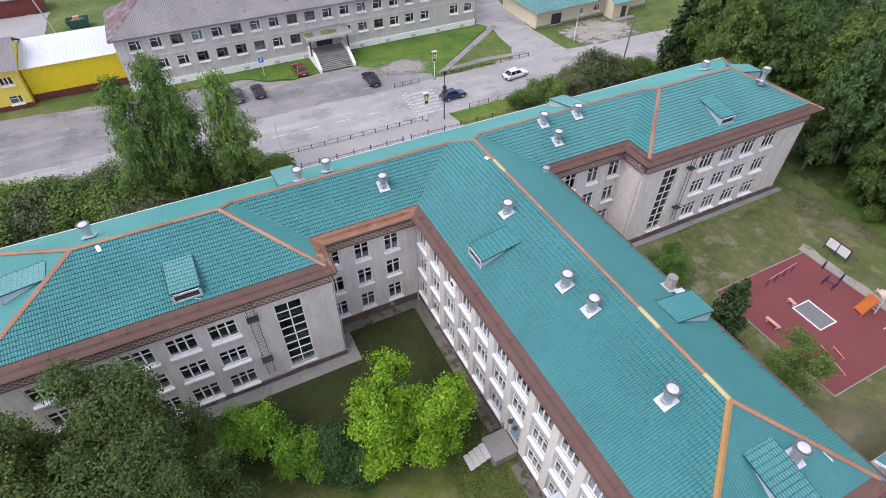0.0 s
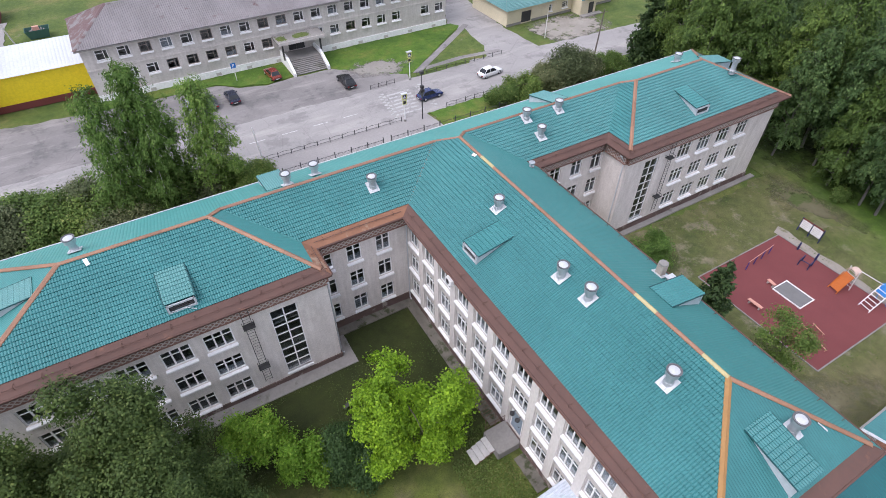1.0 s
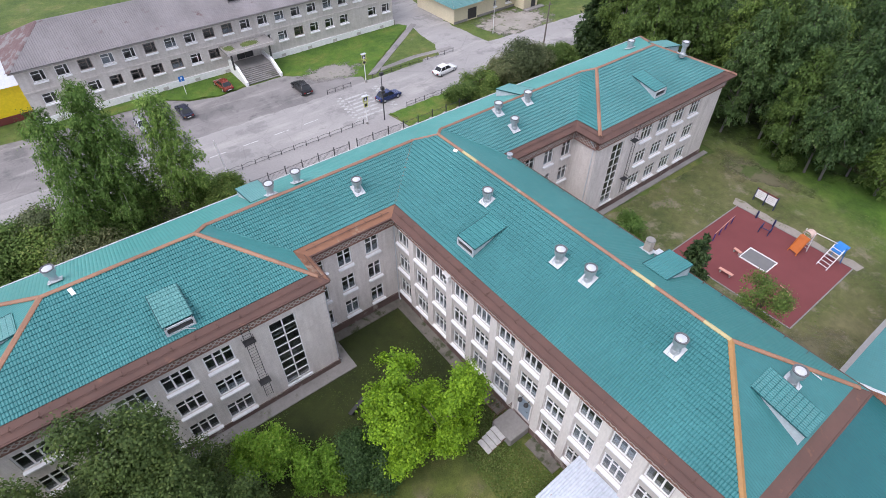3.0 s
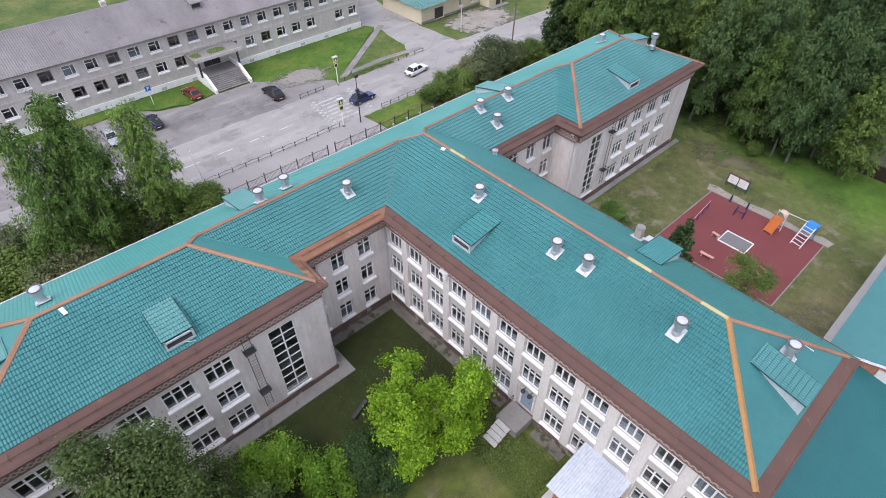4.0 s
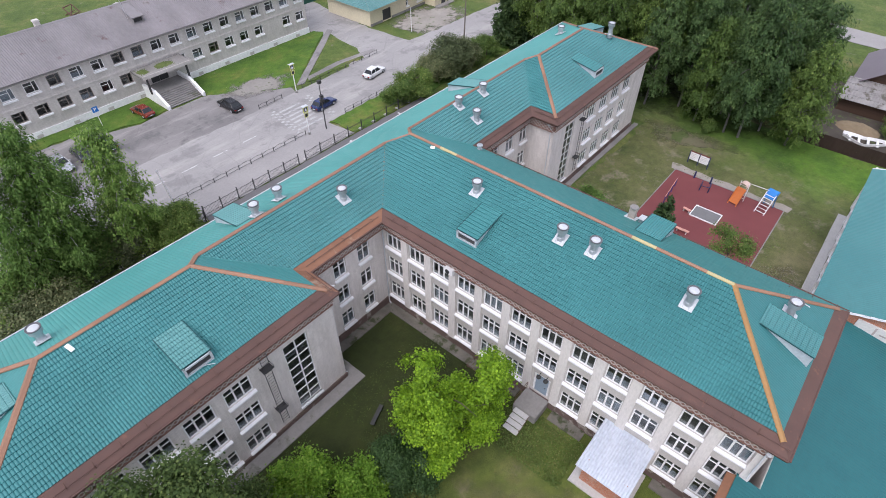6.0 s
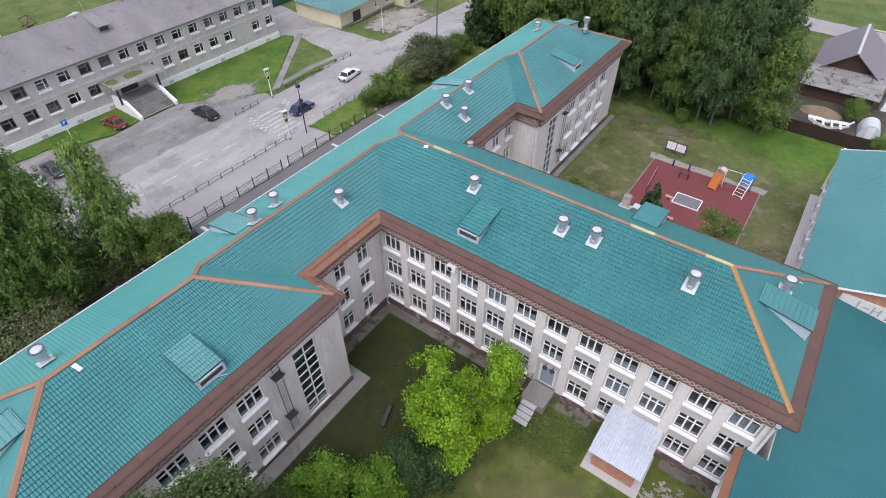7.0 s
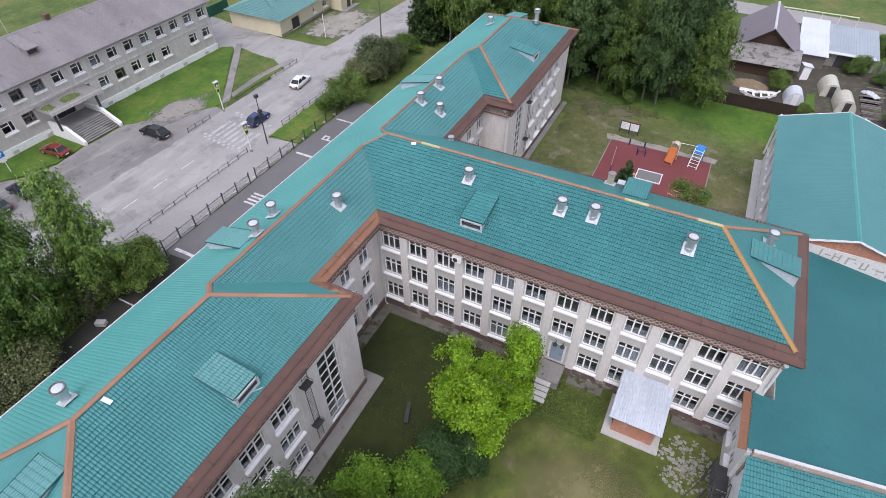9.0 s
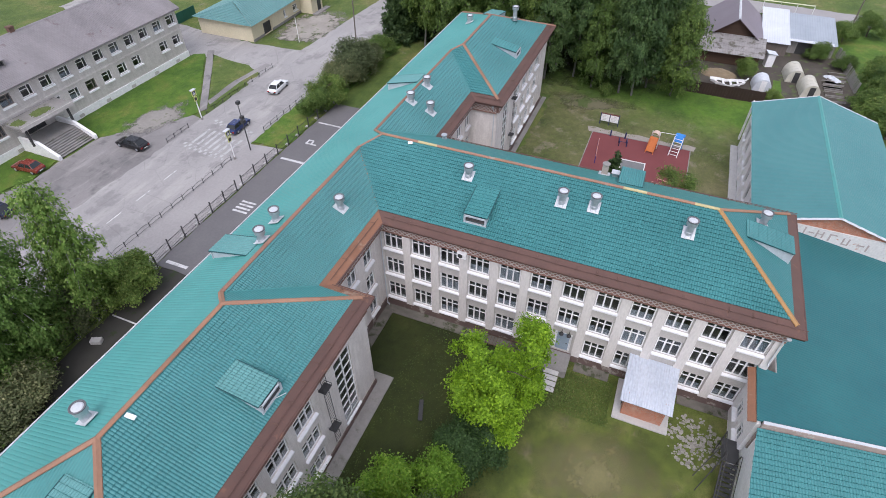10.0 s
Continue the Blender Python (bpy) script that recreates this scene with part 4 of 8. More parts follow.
patch("lawn_old_school", [(12.0, 57.9), (12.0, 51.2), (15.5, 48.0), (19.5, 44.6), (22.8, 43.2), (25.0, 44.6), (39.9, 56.2), (39, 57.9)], 0.04, GRASS_LUSH, "bright grass beside the old school steps", "lawn", 0.26, 0.7, thick=0.06)
patch("pavement", [(-6, 25.4), (19.2, 25.6), (18.6, 30.7), (-6, 30.7)], 0.045, PAVING, "dusty grey pavement along the street", "pavement", 0.1)
patch("lawn_street", [(19.4, 25.6), (60, 25.2), (60, 30.5), (19, 30.6)], 0.055, GRASS_LUSH, "grass strip beside the street", "lawn", 0.25, 0.7, thick=0.07)
patch("school_yard", [(-4.6, 11.2), (33, 11.2), (33, 25.3), (-4.6, 25.3)], 0.04, YARD, "dark asphalt school yard with painted bays", "yard", 0.1)
patch("gravel_margin", [(39.7, -12.0), (41.0, -11.6), (40.8, -26.4), (39.7, -26.2)], 0.03, DIRT, "gravel margin round the playground", "path", 0.25)
playground = patch("playground_surface", [(26.8, -25.7), (39.65, -25.7), (39.65, -12.6), (26.8, -12.6)], 0.05, RUBBER, "dark red rubber playground surface", "playground", 0.0)
for r in ((26.72, 39.75, -12.62, -12.5), (26.72, 39.75, -25.82, -25.7), (39.65, 39.77, -25.7, -12.62), (26.68, 26.8, -25.7, -12.62)):
    bm = bmesh.new()
    box(bm, *r, -0.05, 0.1)
    part("kerb", bm, CONCRETE, playground, "weathered concrete kerb")

# concrete aprons round the school
APRONS = [("apron", (-1.05, -0.1, -15.6, -0.1)), ("apron", (-1.05, -0.1, -21.8, -18.8)), ("apron", (-0.95, -0.1, -32.0, -27.6)), ("apron", (-8.6, -1.06, -1.05, -0.1)), ("apron", (-32.2, -7.75, -4.45, -3.3)),
          ("apron", (-8.68, -7.75, -3.29, -1.06)), ("apron", (22, 46.9, -3.95, -3.3)), ("apron", (18.7, 43.2, -31.65, -30.75))]
for n_, (x0, x1, y0, y1) in APRONS:
    bm = bmesh.new()
    v = box(bm, x0, x1, y0, y1, -0.05, 0.12)
    bmesh.ops.subdivide_edges(bm, edges=bm.edges[:], cuts=6, use_grid_fill=True)
    for w in bm.verts:
        w.co += Vector((1, 1, 0.4)) * 0.06 * noise.noise(w.co * 0.9)
    ob = part(n_, bm, CONCRETE_PALE if y0 < -31.6 and x0 > 10 else APRON_DIRTY if x0 > -9 and x1 < 0 and y1 > -32.1 and n_ and x1 != -7.75 else CONCRETE)
    tagged(ob, "cracked concrete apron along the wall", "apron", kind="structure")

# road markings
crossing = thing("zebra_crossing", "worn white zebra crossing across the street", "road marking", (0, 0, 0), kind="structure")
for i in range(7):
    bm = bmesh.new()
    y = 32.0 + i * 1.0
    box(bm, 15.2 + 0.12 * i, 19.0 + 0.12 * i, y, y + 0.42, 0.025, 0.037)
    part("stripe", bm, PAINT_WORN, crossing)
for k in range(2):
    for i in range(16):
        bm = bmesh.new()
        x = (13.9 if k == 0 else 20.4) + 0.55 * (i % 2) + 0.05 * i
        y = 31.6 + i * 0.48
        box(bm, x, x + 0.5, y, y + 0.42, 0.025, 0.037)
        part("square", bm, PAINT_WORN, crossing)
lane = thing("lane_line", "faded dashed white centre line", "road marking", (0, 0, 0), kind="structure")
for i in range(16):
    bm = bmesh.new()
    x = 9.8 - 4.6 * i
    box(bm, x - 2.2, x, 35.45, 35.58, 0.025, 0.036)
    part("dash", bm, PAINT, lane)
bays_paint = thing("parking_bay_lines", "white painted bay lines and letter on the yard asphalt", "road marking", (0, 0, 0), kind="structure")
for r in ((17.2, 17.6, 20.8, 24.6), (27.0, 27.3, 20.8, 24.8), (-4.0, -3.6, 21.8, 24.6), (-11.75, -11.6, 21.1, 24.1)):
    bm = bmesh.new()
    box(bm, *r, 0.03, 0.047)
    part("line", bm, PAINT, bays_paint)
for i in range(4):
    bm = bmesh.new()
    box(bm, 5.9 + 0.6 * i, 6.2 + 0.6 * i, 21.6, 23.6, 0.03, 0.047)
    part("line", bm, PAINT, bays_paint)
for r in ((21.6, 21.85, 21.9, 23.6), (21.85, 22.7, 23.35, 23.6), (22.45, 22.7, 22.75, 23.35), (21.85, 22.45, 22.6, 22.85)):
    bm = bmesh.new()
    box(bm, *r, 0.03, 0.047)
    part("letter_bar", bm, PAINT, bays_paint)


# ---- buildings round the school ----
OLD_WALL = brick_material("grey_brick", (0.53, 0.5, 0.475), (0.61, 0.575, 0.55), (0.58, 0.55, 0.53), 1.6)
OLD_WHITE = mottled("whitewashed_plinth", (0.82, 0.82, 0.82), (0.9, 0.9, 0.89), 0.5, 4, 0.9)
SLATE = mottled("grey_asbestos_slate", (0.17, 0.158, 0.162), (0.29, 0.27, 0.275), 0.3, 3, 0.9, spots=(0.13, 0.085, 0.085), spot_scale=0.35, spot_at=0.62, stretch=(1, 0.35, 1))
HIP_RUST = mottled("rusty_maroon_sheet", (0.12, 0.07, 0.07), (0.2, 0.14, 0.14), 0.5, 4, 0.8, spots=(0.22, 0.21, 0.21), spot_scale=0.5, spot_at=0.52)
CREAM = mottled("cream_render", (0.6, 0.54, 0.38), (0.7, 0.63, 0.46), 0.4, 5, 0.9)
YELLOW = mottled("yellow_sheet", (0.74, 0.56, 0.012), (0.82, 0.63, 0.02), 0.4, 4, 0.5)
YELLOW_PALE = mottled("yellow_render", (0.78, 0.61, 0.09), (0.84, 0.67, 0.13), 0.4, 4, 0.7)
RED_BASE = mottled("dark_red_plinth", (0.12, 0.028, 0.024), (0.18, 0.045, 0.038), 0.5, 4, 0.8)
WHITE_ROOF = mottled("white_roof_sheet", (0.52, 0.55, 0.59), (0.66, 0.69, 0.73), 0.3, 4, 0.5)
LOGS = mottled("dark_log_wall", (0.045, 0.026, 0.017), (0.1, 0.056, 0.036), 0.5, 6, 0.85, stretch=(0.3, 0.3, 5))
MAUVE = mottled("mauve_roof_sheet", (0.16, 0.13, 0.15), (0.21, 0.175, 0.2), 0.3, 5, 0.5)
GREY_WOOD = mottled("weathered_wood", (0.2, 0.19, 0.18), (0.36, 0.34, 0.32), 0.6, 6, 0.9, stretch=(4, 4, 0.5))
RED_BRICK = brick_material("orange_brick", (0.4, 0.15, 0.085), (0.48, 0.2, 0.12), (0.4, 0.33, 0.28), 2.2, stain=(0.5, 0.36, 0.28))
BROWN_FENCE = mottled("brown_sheet_fence", (0.028, 0.015, 0.013), (0.045, 0.025, 0.021), 0.5, 5, 0.6)
GREEN_FENCE = mottled("green_sheet_fence", (0.01, 0.07, 0.05), (0.015, 0.1, 0.07), 0.5, 5, 0.5)
WHITEWASH = mottled("peeling_whitewash", (0.6, 0.58, 0.56), (0.74, 0.72, 0.7), 0.6, 5, 0.9, spots=(0.5, 0.28, 0.2), spot_scale=1.2, spot_at=0.6)
MOSS = mottled("moss", (0.08, 0.12, 0.03), (0.14, 0.17, 0.05), 1, 6, 0.95, bump=1.0, bump_distance=0.08)

POLE_MAST = mottled("pale_mast_steel", (0.36, 0.36, 0.36), (0.5, 0.5, 0.5), 1, 6, 0.6)
OLD_FRAME = mottled("weathered_frame_paint", (0.22, 0.19, 0.17), (0.34, 0.3, 0.27), 1, 6, 0.8)
# old two-storey school across the street
old = thing("old_school_building", "two-storey grey brick school with weathered slate roof", "building", (0, 0, 0))
OX0, OX1, OY, OY1, OZ = -22.2, 38.0, 58.0, 70.5, 8.2
holes = []
mo = pose(OX0, OY, 0)
n_old = 20
for i in range(n_old):
    x = 1.75 + 2.955 * i + 0.85
    for z, lower in ((6.08, False), (2.82, True)):
        wx = OX0 + x
        if lower and 5.5 < wx < 12.4:
            continue
        if lower and i == 17:
            continue
        holes.append((x - 0.85, x + 0.85, z, z + 1.5))
        window(old, mo @ pose(x, 0, z), 1.7, 1.5, 2, 0.0, 0.24, blind=i % 3 == 0, frame_paint=OLD_FRAME if (i, lower) in ((2, False), (5, False), (8, False), (9, False), (3, True), (4, True), (5, True), (6, True), (8, True), (13, True)) else None)
holes.append((8.8 - 1.4 - OX0, 8.8 + 1.4 - OX0, 1.5, 3.9))
bm = bmesh.new()
wall_with_openings(bm, OX1 - OX0, 0, OZ, holes, 0.5, mo)
part("wall", bm, OLD_WALL, old)
boxes("wall", [(OX0, OX0 + 0.5, OY + 0.5, OY1, 0, OZ), (OX1 - 0.5, OX1, OY + 0.5, OY1, 0, OZ), (OX0 + 0.5, OX1 - 0.5, OY1 - 0.5, OY1, 0, OZ)], OLD_WALL, old)
boxes("plinth", [(OX0 - 0.1, 5.7, OY - 0.12, OY - 0.003, 0, 1.05), (12.0, OX1 + 0.1, OY - 0.12, OY - 0.003, 0, 1.05)], OLD_WHITE, old, "whitewashed plinth")
boxes("string_course", [(OX0 - 0.05, OX1 + 0.05, OY - 0.08, OY - 0.003, 4.75, 4.95)], OLD_WALL, old)
for i in range(12):
    boxes("basement_vent", [(OX0 + 2.5 + 5.0 * i - 0.4, OX0 + 2.5 + 5.0 * i + 0.4, OY - 0.16, OY - 0.121, 0.15, 0.6)], SPANDREL, old)
for z in (1.0, 4.4, 7.9):
    boxes("floor_slab", [(OX0 + 0.5, OX1 - 0.5, OY + 0.55, OY1 - 0.5, z, z + 0.2)], ROOM, old)
boxes("inner_wall", [(OX0 + 0.5, OX1 - 0.5, 63.2, 63.4, 1.2, 7.9)], ROOM, old)
ORZ, OYR = 11.6, (OY + OY1) / 2
bm = bmesh.new()
o0, o1 = OX0 - 0.6, OX1 + 0.6
sheet_into(bm, [[(o0, OY - 0.7, OZ), (o1, OY - 0.7, OZ), (o1, OYR, ORZ), (o0 + 6.0, OYR, ORZ)]], (1, 0, 0), step=1.55, wave=0.3, lip=0.02, depth=0.06)
part("roof_slope", bm, SLATE, old)
bm = bmesh.new()
sheet_into(bm, [[(o1, OY1 + 0.7, OZ), (o0, OY1 + 0.7, OZ), (o0 + 6.0, OYR, ORZ), (o1, OYR, ORZ)]], (1, 0, 0), step=1.55, wave=0.3, lip=0.02, depth=0.06)
part("roof_slope", bm, SLATE, old)
bm = bmesh.new()
sheet_into(bm, [[(o0, OY1 + 0.7, OZ), (o0, OY - 0.7, OZ), (o0 + 6.0, OYR, ORZ)]], (0, 1, 0), step=1.55, wave=0.3, lip=0.02, depth=0.06)
part("roof_slope", bm, HIP_RUST, old, "rusty maroon roof slope over the end wall")
for p_, q_ in (((o0, OY - 0.7, OZ), (o0 + 6.0, OYR, ORZ)), ((o0, OY1 + 0.7, OZ), (o0 + 6.0, OYR, ORZ))):
    bm = bmesh.new()
    cap(bm, p_, q_, 0.3, 0.1)
    part("ridge_cap", bm, HIP_RUST, old)
boxes("eave_board", [(o0, o1, OY - 0.68, OY - 0.02, OZ - 0.22, OZ - 0.06), (o0, o1, OY1 + 0.02, OY1 + 0.66, OZ - 0.22, OZ - 0.06)], GREY_WOOD, old)
bm = bmesh.new()
slab(bm, [(OY, OZ), (OY1, OZ), (OYR, ORZ - 0.1)], 0, 0.3)
for v in bm.verts:
    v.co = Vector((OX1 - 0.35 + v.co.z, v.co.x, v.co.y))
part("gable", bm, OLD_WALL, old)
bm = bmesh.new()
cap(bm, (o0 + 6, OYR, ORZ), (o1, OYR, ORZ), 0.25, 0.08)
part("ridge_cap", bm, SLATE, old)
# one wedge-shaped attic dormer, open in front, with a mast beside it
x, y = 9.6, 60.2
rise = (ORZ - OZ) / (OYR - OY + 0.7)
zr = OZ + (y - OY + 0.7) * rise
zt = zr + 1.0
bm = bmesh.new()
plate(bm, [(x - 0.95, y - 0.3, zt), (x + 0.95, y - 0.3, zt), (x + 0.75, y + 3.6, zr + 3.6 * rise + 0.1), (x - 0.75, y + 3.6, zr + 3.6 * rise + 0.1)], 0.06)
part("dormer_roof", bm, SLATE, old)
for sx in (-0.8, 0.74):
    bm = bmesh.new()
    slab(bm, [(y, zr - 0.15), (y + 3.3, zr + 3.3 * rise), (y, zt - 0.05)], 0, 0.06)
    for v in bm.verts:
        v.co = Vector((x + sx + v.co.z, v.co.x, v.co.y))
    part("dormer_side", bm, SLATE, old)
boxes("dormer_frame", [(x - 0.8, x - 0.66, y - 0.08, y, zr - 0.15, zt - 0.08), (x + 0.66, x + 0.8, y - 0.08, y, zr - 0.15, zt - 0.08), (x - 0.66, x + 0.66, y - 0.08, y, zt - 0.2, zt - 0.08)], GREY_WOOD, old)
# Dark panel just inside the frame, put in for the attic's shade.
boxes("dormer_opening", [(x - 0.66, x + 0.66, y + 0.25, y + 0.3, zr - 0.1, zt - 0.1)], DARK_STEEL, old, "dark panel for the shade inside the open dormer hatch")
bm = bmesh.new()
rod(bm, (x - 0.9, y + 1.2, zr + 1.2 * rise - 0.1), (x - 1.3, y + 1.2, zr + 5.2), 0.05, 0.035, n=6)
part("mast", bm, POLE_MAST, old, "thin leaning steel mast")
for x, y in ((-2, 64.6), (15.6, 64.4), (31, 65)):
    boxes("chimney", [(x - 0.35, x + 0.35, y - 0.35, y + 0.35, 10.4, 12.4), (x - 0.42, x + 0.42, y - 0.42, y + 0.42, 12.2, 12.32)], OLD_WALL if x < 0 else RUST_STEEL, old)
# entrance: porch slab, stairs between sloping white walls
boxes("entrance_door", [(7.4, 8.75, 58.2, 58.3, 1.5, 3.9), (8.85, 10.2, 58.2, 58.3, 1.5, 3.9)], DARK_STEEL, old)
boxes("landing", [(5.9, 11.8, 54.6, 57.87, 0, 1.5)], CONCRETE, old)
for i in range(9):
    boxes("step", [(6.2, 11.5, 51.7 + i * 0.322, 52.022 + i * 0.322, 0, 0.165 * (i + 1) - 0.05), (6.2, 11.5, 51.62 + i * 0.322, 52.021 + i * 0.322, 0.165 * (i + 1) - 0.05, 0.165 * (i + 1))], CONCRETE, old)
for x in (5.7, 11.5):
    bm = bmesh.new()
    slab(bm, [(51.3, 0), (57.86, 0), (57.86, 2.1), (54.4, 2.1), (51.3, 0.62)], 0, 0.4)
    for v in bm.verts:
        v.co = Vector((x + v.co.z, v.co.x, v.co.y))
    part("stair_wall", bm, OLD_WHITE, old, "sloping whitewashed stair wall")
boxes("porch_roof", [(4.9, 12.8, 54.4, 57.99, 4.15, 4.5)], CONCRETE, old)
boxes("porch_roof_edge", [(4.9, 12.8, 54.3, 54.395, 4.1, 4.62)], OLD_WALL, old)
for x in (5.6, 12.0):
    boxes("porch_post", [(x - 0.12, x + 0.12, 54.8, 55.04, 1.5 if x < 11 else 1.4, 4.15)], DARK_STEEL, old)
mrng = random.Random(3)
for cx, sx in ((9.2, 1.5), (5.9, 0.8)):
    bm = bmesh.new()
    bmesh.ops.create_grid(bm, x_segments=14, y_segments=10, size=1)
    for v in bm.verts:
        r = v.co.length
        v.co = Vector((cx + v.co.x * sx, 56.2 + v.co.y * 1.0, 4.5 + max(0, 1 - r) * 0.4 + 0.12 * mrng.random() - 0.08))
    part("moss_cushion", bm, MOSS, old, "green moss on the porch roof")

# yellow annex beside it
annex = thing("yellow_annex", "bright yellow sheet-clad hall with a white metal roof", "building", (0, 0, 0))
boxes("wall", [(-35.5, -22.3, 61.6, 66.5, 0.9, 5.0)], YELLOW, annex)
boxes("plinth", [(-35.5, -22.3, 61.5, 61.597, 0, 1.0)], RED_BASE, annex)
bm = bmesh.new()
sheet_into(bm, [[(-35.6, 61.2, 5.05), (-22.25, 61.2, 5.05), (-22.25, 70.0, 6.3), (-35.6, 70.0, 6.3)]], (1, 0, 0), step=30, wave=0.5, lip=0.0, depth=0.03)
part("roof_slope", bm, WHITE_ROOF, annex)
yhouse = thing("yellow_house", "two-storey yellow house with slate roof", "building", (0, 0, 0))
hy = pose(-51.4, 60.2, 0)
hs = []
for x in (3.4, 6.9, 10.4, 13.9):
    for z, c in ((0.75, 2), (3.6, 3)):
        hs.append((x - 0.85, x + 0.85, z, z + 1.2))
        window(yhouse, hy @ pose(x, 0, z), 1.7, 1.2, c, 0.0)
bm = bmesh.new()
wall_with_openings(bm, 15.7, 0.6, 5.8, hs, 0.4, hy)
part("wall", bm, YELLOW_PALE, yhouse)
boxes("plinth", [(-51.5, -35.65, 60.05, 60.3, 0, 0.62)], RED_BASE, yhouse)
boxes("wall", [(-51.4, -51.0, 60.6, 70, 0.0, 5.8), (-51.0, -36.1, 69.6, 70, 0, 5.8), (-36.1, -35.7, 60.6, 70, 0.0, 5.8)], YELLOW_PALE, yhouse)
boxes("floor_slab", [(-50.9, -36.2, 60.7, 69.5, 2.9, 3.1)], ROOM, yhouse)
bm = bmesh.new()
sheet_into(bm, [[(-52.0, 59.4, 5.8), (-35.2, 59.4, 5.8), (-35.2, 65.2, 8.4), (-52.0, 65.2, 8.4)], ], (1, 0, 0), step=1.55, wave=0.3, lip=0.02, depth=0.06)
sheet_into(bm, [[(-35.2, 71, 5.8), (-52.0, 71, 5.8), (-52.0, 65.2, 8.4), (-35.2, 65.2, 8.4)]], (1, 0, 0), step=1.55, wave=0.3, lip=0.02, depth=0.06)
part("roof_slope", bm, SLATE, yhouse)
bm = bmesh.new()
slab(bm, [(60.3, 5.8), (69.9, 5.8), (65.2, 8.3)], 0, 0.3)
for v in bm.verts:
    v.co = Vector((-36.05 + v.co.z, v.co.x, v.co.y))
part("gable", bm, YELLOW_PALE, yhouse)

# cream building with a teal roof behind the side street
cream = thing("cream_building", "single-storey cream building with a teal metal roof", "building", (0, 0, 0))
hs = [(3.4, 5.8, 0.1, 2.2), (10.1, 10.9, 1.1, 2.3), (13.35, 14.85, 1.1, 2.3)]
mc = pose(47.3, 51.0, 0, 0, 0, 1)
for x, w, z, h in ((10.5, 0.8, 1.1, 1.2), (14.1, 1.5, 1.1, 1.2)):
    window(cream, mc @ pose(x, 0, z), w, h, 2, 0.0)
bm = bmesh.new()
wall_with_openings(bm, 26.7, 0, 3.2, hs, 0.4, mc)
part("wall", bm, CREAM, cream)
boxes("wall", [(47.3, 47.7, 51.42, 63, 0, 3.2), (47.7, 74, 62.6, 63, 0, 3.2), (73.6, 74, 52, 62.6, 0, 3.2)], CREAM, cream)
for xa, xb in ((-0.05, 3.3), (5.9, 26.7)):
    bm = bmesh.new()
    for v in box(bm, xa, xb, -0.08, -0.003, 0, 0.45):
        v.co = mc @ v.co
    part("plinth", bm, CONCRETE, cream, "grey stone plinth")
bm = bmesh.new()
for v in box(bm, 3.4, 5.8, 0.2, 0.28, 0.1, 2.2):
    v.co = mc @ v.co
part("door", bm, DARK_STEEL, cream, "dark double door")
boxes("floor_slab", [(47.8, 73.5, 52.3, 62.5, 0.0, 0.2)], ROOM, cream)
bm = bmesh.new()
sheet_into(bm, [[(46.5, 50.1, 3.2), (74.6, 50.6, 3.2), (70, 57.2, 5.2), (51, 57.2, 5.2)]], (1, 0, 0))
sheet_into(bm, [[(74.6, 63.6, 3.2), (46.5, 63.6, 3.2), (51, 57.2, 5.2), (70, 57.2, 5.2)]], (1, 0, 0))
sheet_into(bm, [[(46.5, 63.6, 3.2), (46.5, 50.1, 3.2), (51, 57.2, 5.2)]], (0, 1, 0))
part("roof_slope", bm, TEAL_DULL, cream)
porch = thing("cream_porch", "small cream porch with a teal roof", "porch", (0, 0, 0))
boxes("wall", [(63.2, 67.0, 48.5, 51.2, 0, 3.0)], CREAM, porch)
boxes("door", [(65.2, 66.3, 48.4, 48.497, 0.1, 2.2)], DARK_STEEL, porch)
bm = bmesh.new()
plate(bm, [(62.8, 48.1, 3.0), (67.4, 48.1, 3.0), (66.2, 51.5, 4.3), (64.0, 51.5, 4.3)], 0.06)
part("roof_slope", bm, TEAL_DULL, porch)
boxes("step", [(63.0, 68.0, 47.3, 48.39, 0, 0.18)], CONCRETE, porch)

HALL_WHITE = mottled("white_wall_paint", (0.78, 0.765, 0.76), (0.86, 0.845, 0.84), 0.5, 5, 0.85, spots=(0.6, 0.5, 0.48), spot_at=0.62)
# sports hall and the low link between it and the school
gym = thing("sports_hall", "sports hall with teal sheet roof and orange brick gable", "building", (0, 0, 0))
GX0, GX1, GY0, GY1, GZ, GZR, GYR = 18.9, 43.6, -45.0, -31.7, 6.35, 8.45, -38.15
mg = pose(GX1, GY1, 0, 0, 0, 180)
hs = []
for i in range(7):
    x = 2.2 + 3.4 * i
    hs.append((x - 0.9, x + 0.9, 2.6, 4.6))
    window(gym, mg @ pose(x, 0, 2.6), 1.8, 2.0, 2, 0.6)
bm = bmesh.new()
wall_with_openings(bm, GX1 - GX0, 0, GZ, hs, 0.45, mg)
part("wall", bm, HALL_WHITE, gym)
boxes("wall", [(GX0, GX1, GY0, GY0 + 0.45, 0, GZ), (GX1 - 0.45, GX1, GY0 + 0.45, GY1 - 0.45, 0, GZ)], WALL, gym)
for i in range(8):
    boxes("pilaster", [(GX0 + 1.6 + 3.4 * i, GX0 + 2.1 + 3.4 * i, GY1 + 0.003, GY1 + 0.2, 0.5, GZ - 0.2)], HALL_WHITE, gym)
boxes("floor_slab", [(GX0 + 0.5, GX1 - 0.5, GY0 + 0.5, GY1 - 0.5, 0.4, 0.6)], ROOM, gym)
